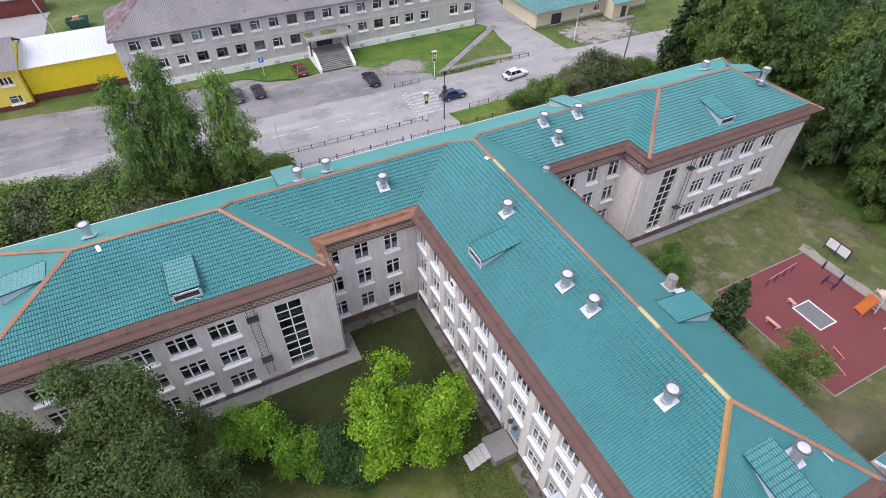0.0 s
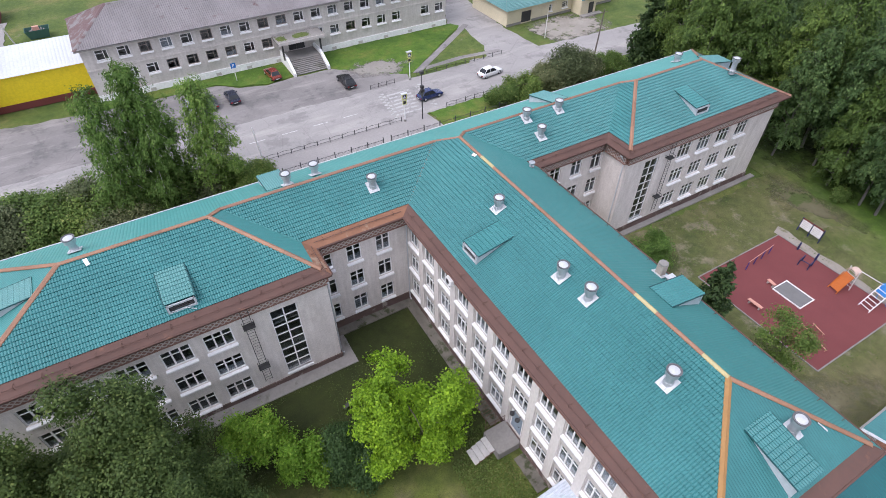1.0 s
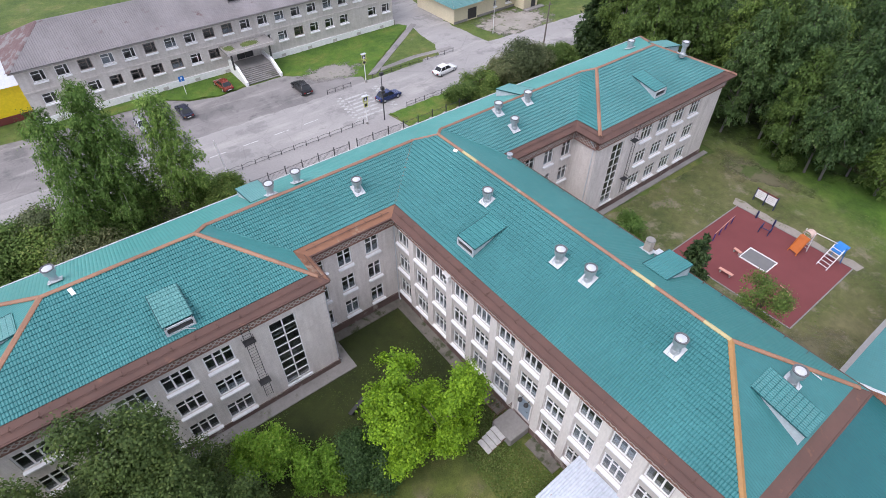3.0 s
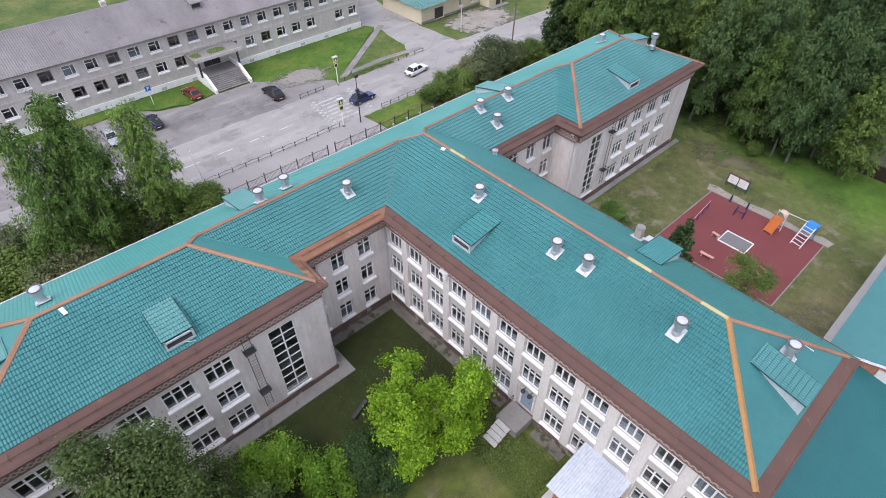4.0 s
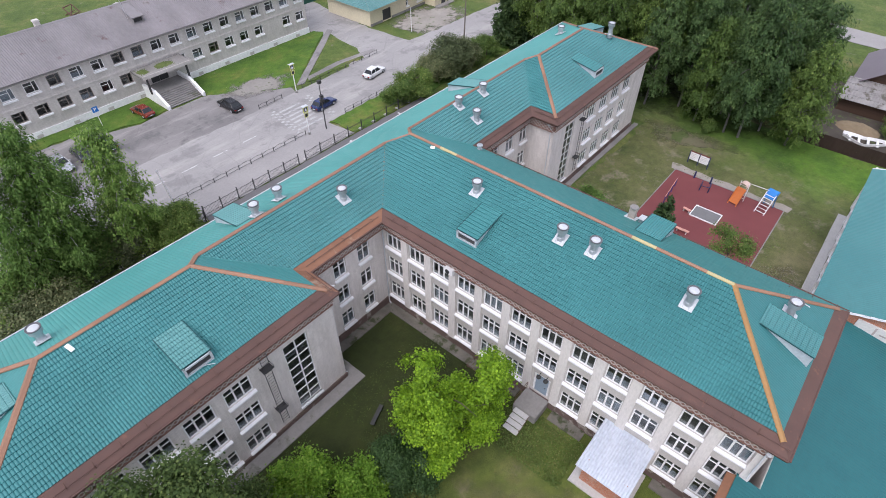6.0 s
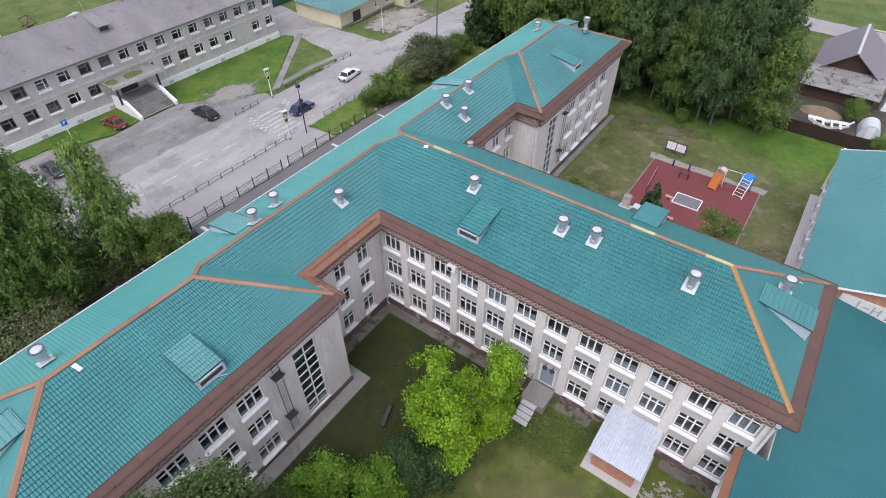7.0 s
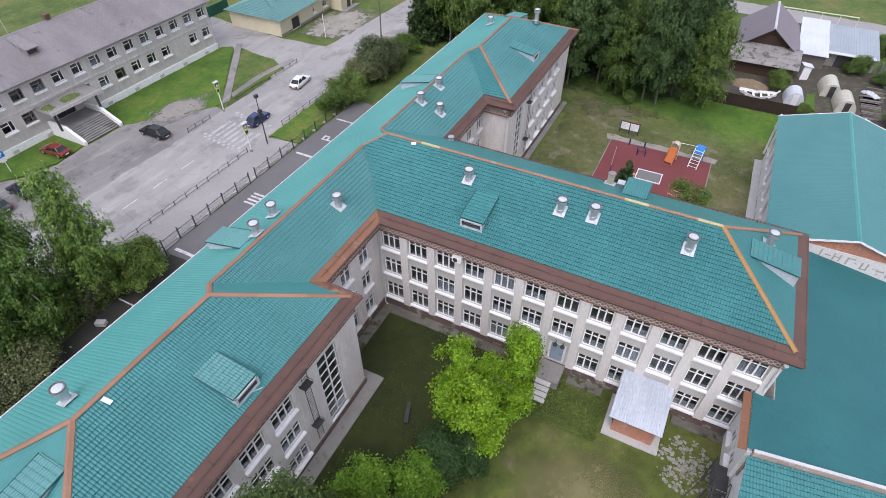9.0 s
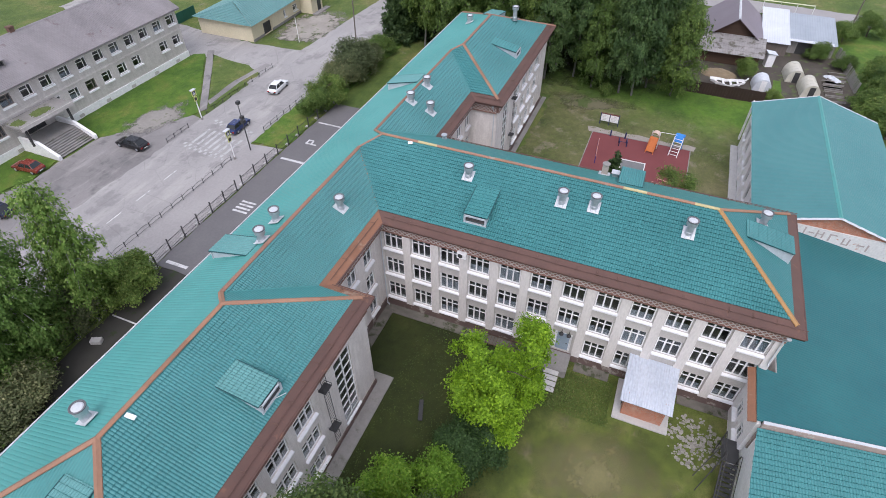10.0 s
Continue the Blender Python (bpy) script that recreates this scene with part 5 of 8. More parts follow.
for x0, x1, mat_ in ((GX0, GX0 + 0.45, RED_BRICK), (GX1 - 0.45, GX1, WALL)):
    bm = bmesh.new()
    zb = 4.0 if x0 == GX0 else GZ
    slab(bm, [(GY0, zb), (GY1, zb), (GY1, GZ), (GYR, GZR - 0.06), (GY0, GZ)], 0, x1 - x0)
    for v in bm.verts:
        v.co = Vector((x0 + v.co.z, v.co.x, v.co.y))
    part("gable", bm, mat_, gym)
boxes("wall", [(GX0, GX0 + 0.45, GY0, GY1, 0, 4.0)], RED_BRICK, gym)
bm = bmesh.new()
sheet_into(bm, [[(GX1 + 0.3, GY1 + 0.5, GZ - 0.1), (GX0 - 0.3, GY1 + 0.5, GZ - 0.1), (GX0 - 0.3, GYR, GZR), (GX1 + 0.3, GYR, GZR)]], (1, 0, 0), step=9.0, wave=0.25, lip=0.0, depth=0.014)
part("roof_slope", bm, TEAL_HALL, gym)
bm = bmesh.new()
sheet_into(bm, [[(GX0 - 0.3, GY0 - 0.5, GZ - 0.1), (GX1 + 0.3, GY0 - 0.5, GZ - 0.1), (GX1 + 0.3, GYR, GZR), (GX0 - 0.3, GYR, GZR)]], (1, 0, 0), step=9.0, wave=0.25, lip=0.0, depth=0.014)
part("roof_slope", bm, TEAL_HALL, gym)
bm = bmesh.new()
cap(bm, (GX0 - 0.3, GYR, GZR), (GX1 + 0.3, GYR, GZR), 0.2, 0.05)
part("ridge_cap", bm, TEAL_PALE, gym)
for xg in (GX0 - 0.3, GX1 + 0.3):
    bm = bmesh.new()
    for ya in (GY1 + 0.5, GY0 - 0.5):
        a, b = Vector((xg, ya, GZ - 0.08)), Vector((xg, GYR, GZR + 0.02))
        n = 16
        for i in range(n):
            p, q = a + (b - a) * (i / n), a + (b - a) * ((i + 1) / n)
            vs = []
            for w, (dx, dz) in ((p, (-0.06, -0.1)), (p, (0.06, 0.05)), (q, (0.06, 0.05)), (q, (-0.06, -0.1))):
                vs.append(bm.verts.new(w + Vector((dx, 0, dz + 0.02 * (i % 2)))))
            bm.faces.new(vs)
    part("verge_trim", bm, ZINC_PAINT, gym)
# painted graffiti board under the gable: bars in place of letters
boxes("whitewashed_band", [(GX0 - 0.12, GX0 - 0.003, -44.8, -34.6, 4.4, 6.75)], WHITEWASH, gym, "peeling white painted band under the gable")
for y0, w, z0, z1 in (
    (-35.9, 0.14, 5.85, 6.62), (-36.35, 0.5, 6.05, 6.18), (-37.0, 0.14, 5.7, 6.55), (-37.5, 0.14, 5.75, 6.5), (-37.14, 0.36, 6.1, 6.2), (-38.1, 0.16, 5.6, 6.45),
    (-38.26, 0.5, 6.3, 6.43), (-39.3, 0.14, 5.5, 6.3), (-39.75, 0.14, 5.5, 6.3), (-39.44, 0.31, 5.5, 5.62), (-40.6, 0.6, 5.75, 5.9), (-41.4, 0.14, 5.3, 6.1)):
    boxes("graffiti_bar", [(GX0 - 0.14, GX0 - 0.123, y0 - w, y0, z0, z1)], mottled("faded_brown_paint", (0.36, 0.3, 0.28), (0.48, 0.42, 0.4), 1, 6, 0.9), gym, "faded brown graffiti strokes")

PIPE_PAINT = mottled("pale_pipe_paint", (0.62, 0.64, 0.42), (0.74, 0.75, 0.56), 1, 5, 0.6)
PARAPET = mottled("stained_parapet_brick", (0.3, 0.22, 0.19), (0.46, 0.38, 0.34), 0.8, 6, 0.9, spots=(0.6, 0.57, 0.54), spot_at=0.58)
link = thing("link_building", "low link building with a smooth teal sheet roof", "building", (0, 0, 0))
LKZ = lambda y: 6.4 + 0.155 * (y + 32)
WEST = lambda y: -4.95 + 0.242 * (-31.5 - y)          # the roof's west edge runs slightly askew
bm = bmesh.new()
sheet_into(bm, [[(WEST(-31.5), -31.5, LKZ(-31.5)), (-0.02, -31.5, LKZ(-31.5)), (-0.02, -33.0, LKZ(-33.0)), (WEST(-33.0), -33.0, LKZ(-33.0))],
                [(WEST(-33.0), -33.0, LKZ(-33.0)), (18.8, -33.0, LKZ(-33.0)), (18.8, -52, LKZ(-52)), (WEST(-52), -52, LKZ(-52))]], (1, 0, 0), step=0.35, wave=0.25, lip=0.01, depth=0.014)
part("roof_slope", bm, TEAL_LINK, link)
ml2 = pose(-4.4, -31.95, 0, 0, 0, 0)
mn = pose(-0.02, -31.6, 0, 0, 0, 180)
hs = [(0.9, 2.1, 1.9, 3.5), (2.9, 4.1, 1.9, 3.5)]
for a, b, z0, z1 in hs:
    window(link, mn @ pose((a + b) / 2, 0, z0), b - a, z1 - z0, 2, 0.4)
bm = bmesh.new()
wall_with_openings(bm, 4.9, 0, 6.15, hs, 0.3, mn)
part("wall", bm, HALL_WHITE, link)
bm = bmesh.new()
plate(bm, [(-5.0, -31.5, 6.42), (-5.0, -30.98, 6.2), (-0.15, -30.98, 6.2), (-0.15, -31.5, 6.42)], 0.06)
part("eave_sheet", bm, BAND_RUST, link, "rusty brown sheet along the eave")
boxes("wall", [(0.4, 18.5, -52, -51.6, 0, 3.4), (-0.02, 18.8, -33.2, -32.95, 0, 6.2)], WALL, link)
for nm, za, zb, half, mat_ in (("parapet", -3.2, 0.16, 0.15, PARAPET), ("coping", 0.16, 0.2, 0.11, ZINC_PAINT)):
    bm = bmesh.new()
    vs = []
    for y in (-31.9, -52.0):
        vs.append([bm.verts.new((WEST(y) - 0.15 + dx, y, max(0.0, LKZ(y) + dz))) for dx, dz in ((-half, za), (half, za), (half, zb), (-half, zb))])
    bm.faces.new(vs[0][::-1])
    bm.faces.new(vs[1])
    for i in range(4):
        j = (i + 1) % 4
        bm.faces.new((vs[0][i], vs[0][j], vs[1][j], vs[1][i]))
    bmesh.ops.recalc_face_normals(bm, faces=bm.faces[:])
    part(nm, bm, mat_, link, "weathered brick parapet between the roofs" if nm == "parapet" else "")
low = thing("low_annex", "low annex with a teal metal-tile roof", "building", (0, 0, 0))
bm = bmesh.new()
X_A = lambda y: WEST(y) - 0.36
sheet_into(bm, [[(X_A(-31.6) - 8.2, -31.6, 3.3), (X_A(-43.0) - 8.2, -43, 3.3 - 0.155 * 11.4), (X_A(-43.0), -43, LKZ(-43.0) - 0.3), (X_A(-31.6), -31.6, LKZ(-31.6) - 0.3)]], (0.235, -0.96, -0.15), step=0.35, wave=0.22)
part("roof_slope", bm, TEAL, low)
boxes("wall", [(-13.0, -4.8, -32.3, -31.95, 0, 3.1), (-13.0, -12.6, -43, -32.3, 0, 1.4), (-12.0, -3.0, -43.3, -43, 0, 1.5)], OLD_WHITE, low)
bm = bmesh.new()
slab(bm, [(-13.0, 3.05), (-5.3, 3.05), (-5.3, 5.7)], 0, 0.35)
for v in bm.verts:
    v.co = Vector((v.co.x, -32.3 + v.co.z, v.co.y))
part("gable", bm, OLD_WHITE, low)


# ---- on the school's roof ----
def roof_z(x, y, which):
    """Height of the school's roof planes."""
    sc = (Z_C - Z_EAVE) / (X_RIDGE - X_W)
    return {
        "c_west": Z_EAVE + (x - X_W) * sc, "c_east": Z_EAVE + (X_E - x) * (Z_C - Z_EAVE) / (X_E - X_RIDGE),
        "c_south": Z_EAVE + (y - Y_END) * (Z_C - Z_EAVE) / (Y_HIP - Y_END),
        "mid": Z_EAVE + (y - Y_MID) * (Z_MID - Z_EAVE) / (Y_RIDGE - Y_MID),
        "block": Z_EAVE + (y - Y_BLOCK) * (Z_BLOCK - Z_EAVE) / (Y_BRIDGE - Y_BLOCK),
        "street": Z_EAVE + (Y_STREET - y) * (Z_MID - Z_EAVE) / (Y_STREET - Y_RIDGE),
        "l_west": Z_EAVE + (x - LX0) * (Z_BLOCK - Z_EAVE) / (LA0 - LX0),
        "r_east": Z_EAVE + (RX1 - x) * (Z_BLOCK - Z_EAVE) / (RX1 - RA1),
    }[which]


UPSLOPE = {"c_west": (90 - 180, 0.435), "c_east": (90, 0.511), "c_south": (0, 0.486), "mid": (0, 0.5), "block": (0, 0.426),
           "street": (180, 0.464), "l_west": (-90, 0.391), "r_east": (90, 0.412)}


POLE_DARK = mottled("dull_dark_zinc", (0.1, 0.1, 0.105), (0.17, 0.17, 0.18), 1, 6, 0.6)


def roof_vent(x, y, which, h=1.35, lean=0.0):
    """Galvanised air shaft: flashing plate, skirt, pipe and a drum with an open rim."""
    turn, s = UPSLOPE[which]
    z = roof_z(x, y, which)
    v = thing("roof_vent", "galvanised steel roof vent with a round drum cap", "roof vent", (x, y, z), turn, "vents on the school roof")
    bm = bmesh.new()
    w = 0.46
    plate(bm, [(-w, -w * 1.15, -w * 1.15 * s + 0.16), (w, -w * 1.15, -w * 1.15 * s + 0.16), (w, w, w * s + 0.16), (-w, w, w * s + 0.16)], 0.05)
    part("flashing", bm, ZINC_PAINT, v)
    for sx in (-0.2, 0.2):
        bm = bmesh.new()
        rod(bm, (sx, -0.5, -0.5 * s + 0.11), (sx, -0.16, 0.55), 0.016, n=5)
        part("stay", bm, ZINC, v)
    bm = bmesh.new()
    lathe(bm, [(0.34, -0.18), (0.3, 0.3), (0.27, 0.34), (0.27, h - 0.5)], 18)
    part("pipe", bm, ZINC, v, smooth=False)
    bm = bmesh.new()
    lathe(bm, [(0.28, h - 0.5), (0.41, h - 0.4), (0.42, h), (0.4, h + 0.01), (0.39, h - 0.1), (0.05, h - 0.1)], 24)
    drum = part("drum", bm, ZINC, v)
    bm = bmesh.new()
    lathe(bm, [(0.425, h - 0.02), (0.455, h - 0.02), (0.455, h + 0.04), (0.4, h + 0.04), (0.4, h + 0.0)], 24)
    part("rim", bm, POLE_DARK, drum)
    bm = bmesh.new()
    lathe(bm, [(0.33, h - 0.08), (0.33, h + 0.0), (0.26, h + 0.05), (0.04, h + 0.1)], 24)
    part("lid", bm, ZINC_PAINT, drum)
    return v


for x, y, which, h in ((4.5, -24.2, "c_west", 1.35), (4.75, -17.0, "c_west", 1.25), (4.55, -14.45, "c_west", 1.25), (4.9, -6.3, "c_west", 1.15), (8.55, -29.6, "c_south", 1.35),
                       (-2.0, 2.3, "mid", 1.2), (-8.3, 5.3, "street", 1.2), (-5.7, 5.9, "street", 1.2), (-24.2, 5.5, "street", 1.3),
                       (15.1, 3.8, "mid", 1.1), (19.0, 3.7, "mid", 1.1), (15.5, 1.8, "mid", 1.2), (40.8, 0.5, "r_east", 1.6), (38.2, 5.9, "street", 1.0)):
    roof_vent(x, y, which, h)


DEEP_TEAL = mottled("deep_teal_edge_shade", (0.006, 0.06, 0.065), (0.01, 0.085, 0.09), 1.0, 6, 0.5)
DORMER_FACE = mottled("dull_pale_sheet", (0.42, 0.46, 0.49), (0.56, 0.6, 0.63), 1.0, 6, 0.5)


def dormer(x, y, which, w=1.85, h=0.78, reach=3.45, skin=TEAL_DORMER, over=0.12, face=DORMER_FACE, wind=0.0):
    """A roof hatch: louvred face, sheet cheeks and a flatter tiled roof that runs back into the slope."""
    turn, s = UPSLOPE[which]
    d = thing("roof_dormer", "teal-roofed roof dormer with pale sheet-metal cheeks", "dormer", (x, y, roof_z(x, y, which)), turn, "dormers on the school roof")
    L, s2 = reach, s - h / reach
    z0 = 0.06
    for sx in (-1, 1):
        bm = bmesh.new()
        a = [(sx * w / 2, 0, z0 - 0.12), (sx * w / 2, L, s * L + z0 - 0.06), (sx * w / 2, 0, h)]
        b = [(sx * (w / 2 - 0.06), p[1], p[2]) for p in a]
        va, vb = [bm.verts.new(p) for p in a], [bm.verts.new(p) for p in b]
        bm.faces.new(va if sx > 0 else va[::-1])
        bm.faces.new(vb[::-1] if sx > 0 else vb)
        for i in range(3):
            j = (i + 1) % 3
            bm.faces.new((va[i], vb[i], vb[j], va[j]))
        part("cheek", bm, face, d)
    bm = bmesh.new()
    box(bm, -w / 2 - 0.05, w / 2 + 0.05, -0.07, 0.03, -0.1, 0.16)
    box(bm, -w / 2 - 0.05, -w / 2 + 0.1, -0.068, 0.03, 0.14, h)
    box(bm, w / 2 - 0.1, w / 2 + 0.05, -0.068, 0.03, 0.14, h)
    box(bm, -w / 2 - 0.045, w / 2 + 0.045, -0.066, 0.03, h - 0.13, h)
    part("face_frame", bm, face, d)
    # Panel and louvres are coloured dark for the shade inside the opening.
    bm = bmesh.new()
    box(bm, -w / 2 + 0.08, w / 2 - 0.08, 0.16, 0.2, 0.05, h - 0.05)
    part("shutter", bm, DARK_STEEL, d)
    for k in range(3):
        bm = bmesh.new()
        z = 0.24 + k * 0.2
        plate(bm, [(-w / 2 + 0.1, 0.0, z), (w / 2 - 0.1, 0.0, z), (w / 2 - 0.1, 0.1, z + 0.07), (-w / 2 + 0.1, 0.1, z + 0.07)], 0.015)
        part("louvre", bm, DARK_STEEL, d)
    o = w / 2 + 0.09
    bm = bmesh.new()
    P = [(-o, -over, h + 0.05 - s2 * over), (o, -over, h + 0.05 - s2 * over), (o, L + 0.15, h + 0.05 + s2 * (L + 0.15)), (-o, L + 0.15, h + 0.05 + s2 * (L + 0.15))]
    sheet_into(bm, [P], (1, 0, 0), lift=0.01)
    part("roof_sheet", bm, skin, d)
    bm = bmesh.new()
    plate(bm, P, 0.05)
    part("roof_deck", bm, DEEP_TEAL, d)
    # Dark strips added along both edges for the shade beside the raised roof.
    for sx in (-1, 1):
        bm = bmesh.new()
        rod(bm, (sx * (o + 0.02), -over, P[0][2] + 0.02), (sx * (o + 0.02), L + 0.1, P[2][2] + 0.02), 0.045, n=4)
        part("verge_trim", bm, DEEP_TEAL, d)
    return d


dormer(1.07, -8.33, "c_west", reach=3.1, over=-0.04)
dl = dormer(-18.7, -2.55, "block", reach=2.9, over=-0.06, skin=TEAL_DORMER_PALE)
bm = bmesh.new()
rod(bm, (0.1, -0.1, 0.22), (0.8, -0.42, 0.02), 0.025, n=6)
part("loose_board", bm, ZINC_PAINT, dl)
dormer(33.4, -2.3, "block", reach=3.2, over=-0.04)
dormer(12.5, -19.2, "c_east", h=1.05, reach=3.2)
dormer(7.0, -31.75, "c_south", w=1.95, h=1.0, reach=3.3, skin=TEAL)
dormer(-30.0, 2.8, "l_west", reach=2.9, skin=TEAL_DORMER_PALE)
dormer(-9.0, 9.1, "street", skin=TEAL_DORMER_PALE)
dormer(20.3, 8.6, "street", skin=TEAL_DORMER_PALE)
dormer(43.4, 3.6, "r_east", skin=TEAL_DORMER_PALE)

# brick flue on the far slope, loose sheet on the ridge, small fan, ladders
flue = thing("roof_flue", "pale rendered brick flue with a metal cap", "chimney", (12.2, -16.8, roof_z(12.2, 0, "c_east")), 90)
bm = bmesh.new()
box(bm, -0.27, 0.27, -0.27, 0.27, -0.2, 1.15)
part("shaft", bm, mottled("flue_render", (0.36, 0.29, 0.25), (0.52, 0.45, 0.4), 1, 6, 0.9), flue)
bm = bmesh.new()
plate(bm, [(-0.5, -0.5, 0.0), (0.5, -0.5, 0.0), (0.5, 0.4, 0.28), (-0.5, 0.4, 0.28)], 0.05)
part("flashing", bm, ZINC_PAINT, flue)
bm = bmesh.new()
lathe(bm, [(0.36, 1.14), (0.37, 1.2), (0.3, 1.26), (0.05, 1.28)], 10)
part("cap", bm, CONCRETE, flue)
hatch = thing("roof_box", "small grey sheet-metal box beside the flue", "roof box", (12.3, -17.9, roof_z(12.3, 0, "c_east")), 90)
bm = bmesh.new()
box(bm, -0.42, 0.42, -0.3, 0.3, -0.15, 0.5)
bmesh.ops.bevel(bm, geom=bm.edges[:], offset=0.03, segments=1, affect="EDGES")
part("casing", bm, ZINC, hatch)
bm = bmesh.new()
plate(bm, [(-0.5, -0.4, 0.5), (0.5, -0.4, 0.5), (0.5, 0.4, 0.58), (-0.5, 0.4, 0.58)], 0.03)
part("lid", bm, ZINC_PAINT, hatch)
fan = thing("roof_fan", "small grey roof fan housing", "roof fan", (12.4, -1.0, roof_z(12.4, 0, "c_east")), 90)
bm = bmesh.new()
lathe(bm, [(0.25, -0.1), (0.25, 0.15), (0.1, 0.2), (0.1, 0.4), (0.3, 0.45), (0.3, 0.55), (0.05, 0.6)], 12)
part("housing", bm, ZINC, fan)
scrap = thing("loose_sheet", "loose white sheet lying on the roof by the ridge", "metal sheet", (-23.4, 2.75, roof_z(0, 2.75, "block") + 0.13), 12)
bm = bmesh.new()
plate(bm, [(-0.14, -0.26, -0.11), (0.14, -0.26, -0.11), (0.14, 0.26, 0.11), (-0.14, 0.26, 0.12)], 0.02)
part("sheet", bm, WHITE, scrap)
scrap2 = thing("loose_sheet", "small loose white sheet lying on the ridge cap", "metal sheet", (6.6, -0.1, Z_C - 0.05), 20)
bm = bmesh.new()
plate(bm, [(-0.15, -0.2, 0.0), (0.15, -0.2, 0.08), (0.15, 0.2, 0.08), (-0.15, 0.2, 0.0)], 0.02)
part("sheet", bm, WHITE, scrap2)
scrap3 = thing("loose_sheet", "torn pale strip of sheet lying on the hip slope", "metal sheet", (10.6, -30.3, roof_z(0, -30.3, "c_south") + 0.06), 25)
bm = bmesh.new()
plate(bm, [(-0.06, -0.32, -0.14), (0.08, -0.32, -0.14), (0.02, 0.32, 0.18), (-0.03, 0.32, 0.18)], 0.02)
part("sheet", bm, ZINC_PAINT, scrap3)


def fire_ladder(m, z0, z1, label="dark steel fire ladder fixed to the wall"):
    """Two rails, rungs, brackets and two small rest platforms."""
    lad = new("fire_ladder")
    lad.matrix_basis = m
    tagged(lad, label, "ladder", "fire ladders")
    for sx in (-0.28, 0.28):
        bm = bmesh.new()
        rod(bm, (sx, -0.35, z0), (sx, -0.35, z1), 0.025, n=6)
        rod(bm, (sx, -0.35, z1), (sx, -0.75, z1 + 0.45), 0.025, n=6)
        rod(bm, (sx, -0.75, z1 + 0.45), (sx, 0.2, z1 + 0.85), 0.025, n=6)
        part("rail", bm, DARK_STEEL, lad)
    n = int((z1 - z0) / 0.32)
    for i in range(n):
        bm = bmesh.new()
        z = z0 + 0.15 + i * (z1 - z0 - 0.2) / n
        rod(bm, (-0.28, -0.35, z), (0.28, -0.35, z), 0.014, n=5)
        part("rung", bm, DARK_STEEL, lad)
    for z in (z0 + 1.9, z1 - 1.9):
        bm = bmesh.new()
        box(bm, -0.42, 0.42, -0.62, -0.02, z, z + 0.05)
        for sx in (-0.42, 0.42):
            rod(bm, (sx, -0.6, z), (sx, -0.6, z + 0.32), 0.02, n=5)
            rod(bm, (sx, -0.6, z + 0.3), (sx, 0.0, z + 0.3), 0.02, n=5)
        part("bracket", bm, DARK_STEEL, lad)


fire_ladder(pose(-15.2, YB, 0), 1.7, 10.6)
fire_ladder(pose(28.85, YB, 0), 1.7, 10.6)


def downpipe(x, y, turn, z0=0.3, z1=10.7, name="downpipe"):
    p = thing("downpipe", "grey metal rainwater downpipe at the wall corner", "downpipe", (x, y, 0), turn, "downpipes")
    bm = bmesh.new()
    rod(bm, (0, -0.12, z0), (0, -0.12, z1 - 0.7), 0.06, n=8)
    rod(bm, (0, -0.12, z1 - 0.7), (0, -0.62, z1), 0.06, n=8)
    rod(bm, (0, -0.12, z0), (0, -0.35, z0 - 0.2), 0.06, n=8)
    part("pipe", bm, ZINC_PAINT, p)
    bm = bmesh.new()
    lathe(bm, [(0.07, z1 - 0.05), (0.16, z1 + 0.12), (0.17, z1 + 0.16)], 10, (0, -0.64, 0))
    part("hopper", bm, ZINC_PAINT, p)


downpipe(XLC + 0.02, -2.9, 90)
downpipe(-0.25, -0.02, 0)
downpipe(XRC - 0.02, -2.9, -90)
downpipe(-0.17, -32.0, -90, z0=7.4)

# air conditioner by the third bay, wall lamps over the door
ac = thing("air_conditioner", "white air conditioner unit on the third-floor wall", "air conditioner", (-0.02, -7.8, 9.35), -90)
bm = bmesh.new()
box(bm, -0.42, 0.42, -0.5, -0.16, 0, 0.6)
bmesh.ops.bevel(bm, geom=bm.edges[:], offset=0.03, segments=1, affect="EDGES")
part("casing", bm, WHITE, ac)
bm = bmesh.new()
lathe(bm, [(0.22, 0), (0.22, 0.02), (0.05, 0.025)], 16)
for v in bm.verts:
    v.co = Vector((v.co.x - 0.1, -0.5 - v.co.z, v.co.y + 0.3))
part("fan_grille", bm, DARK_STEEL, ac)
for sx in (-0.3, 0.3):
    bm = bmesh.new()
    box(bm, sx - 0.02, sx + 0.02, -0.48, 0, -0.05, -0.005)
    part("bracket", bm, ZINC, ac)

# back door with platform, steps, rails
YD = -door_x
door = thing("back_door", "blue-grey metal door under two dark wall lamps", "door", (-0.0, YD, 1.1), -90)
bm = bmesh.new()
box(bm, -0.75, 0.75, 0.12, 0.2, 0, 2.4)
part("frame", bm, WHITE, door)
bm = bmesh.new()
box(bm, -0.55, 0.55, 0.06, 0.118, 0.03, 2.15)
leaf = part("leaf", bm, DOOR_BLUE, door)
bm = bmesh.new()
rod(bm, (0.4, 0.0, 1.0), (0.4, 0.06, 1.0), 0.03, n=6)
rod(bm, (0.4, 0.005, 1.0), (0.28, 0.005, 1.0), 0.02, n=6)
part("handle", bm, DARK_STEEL, leaf)
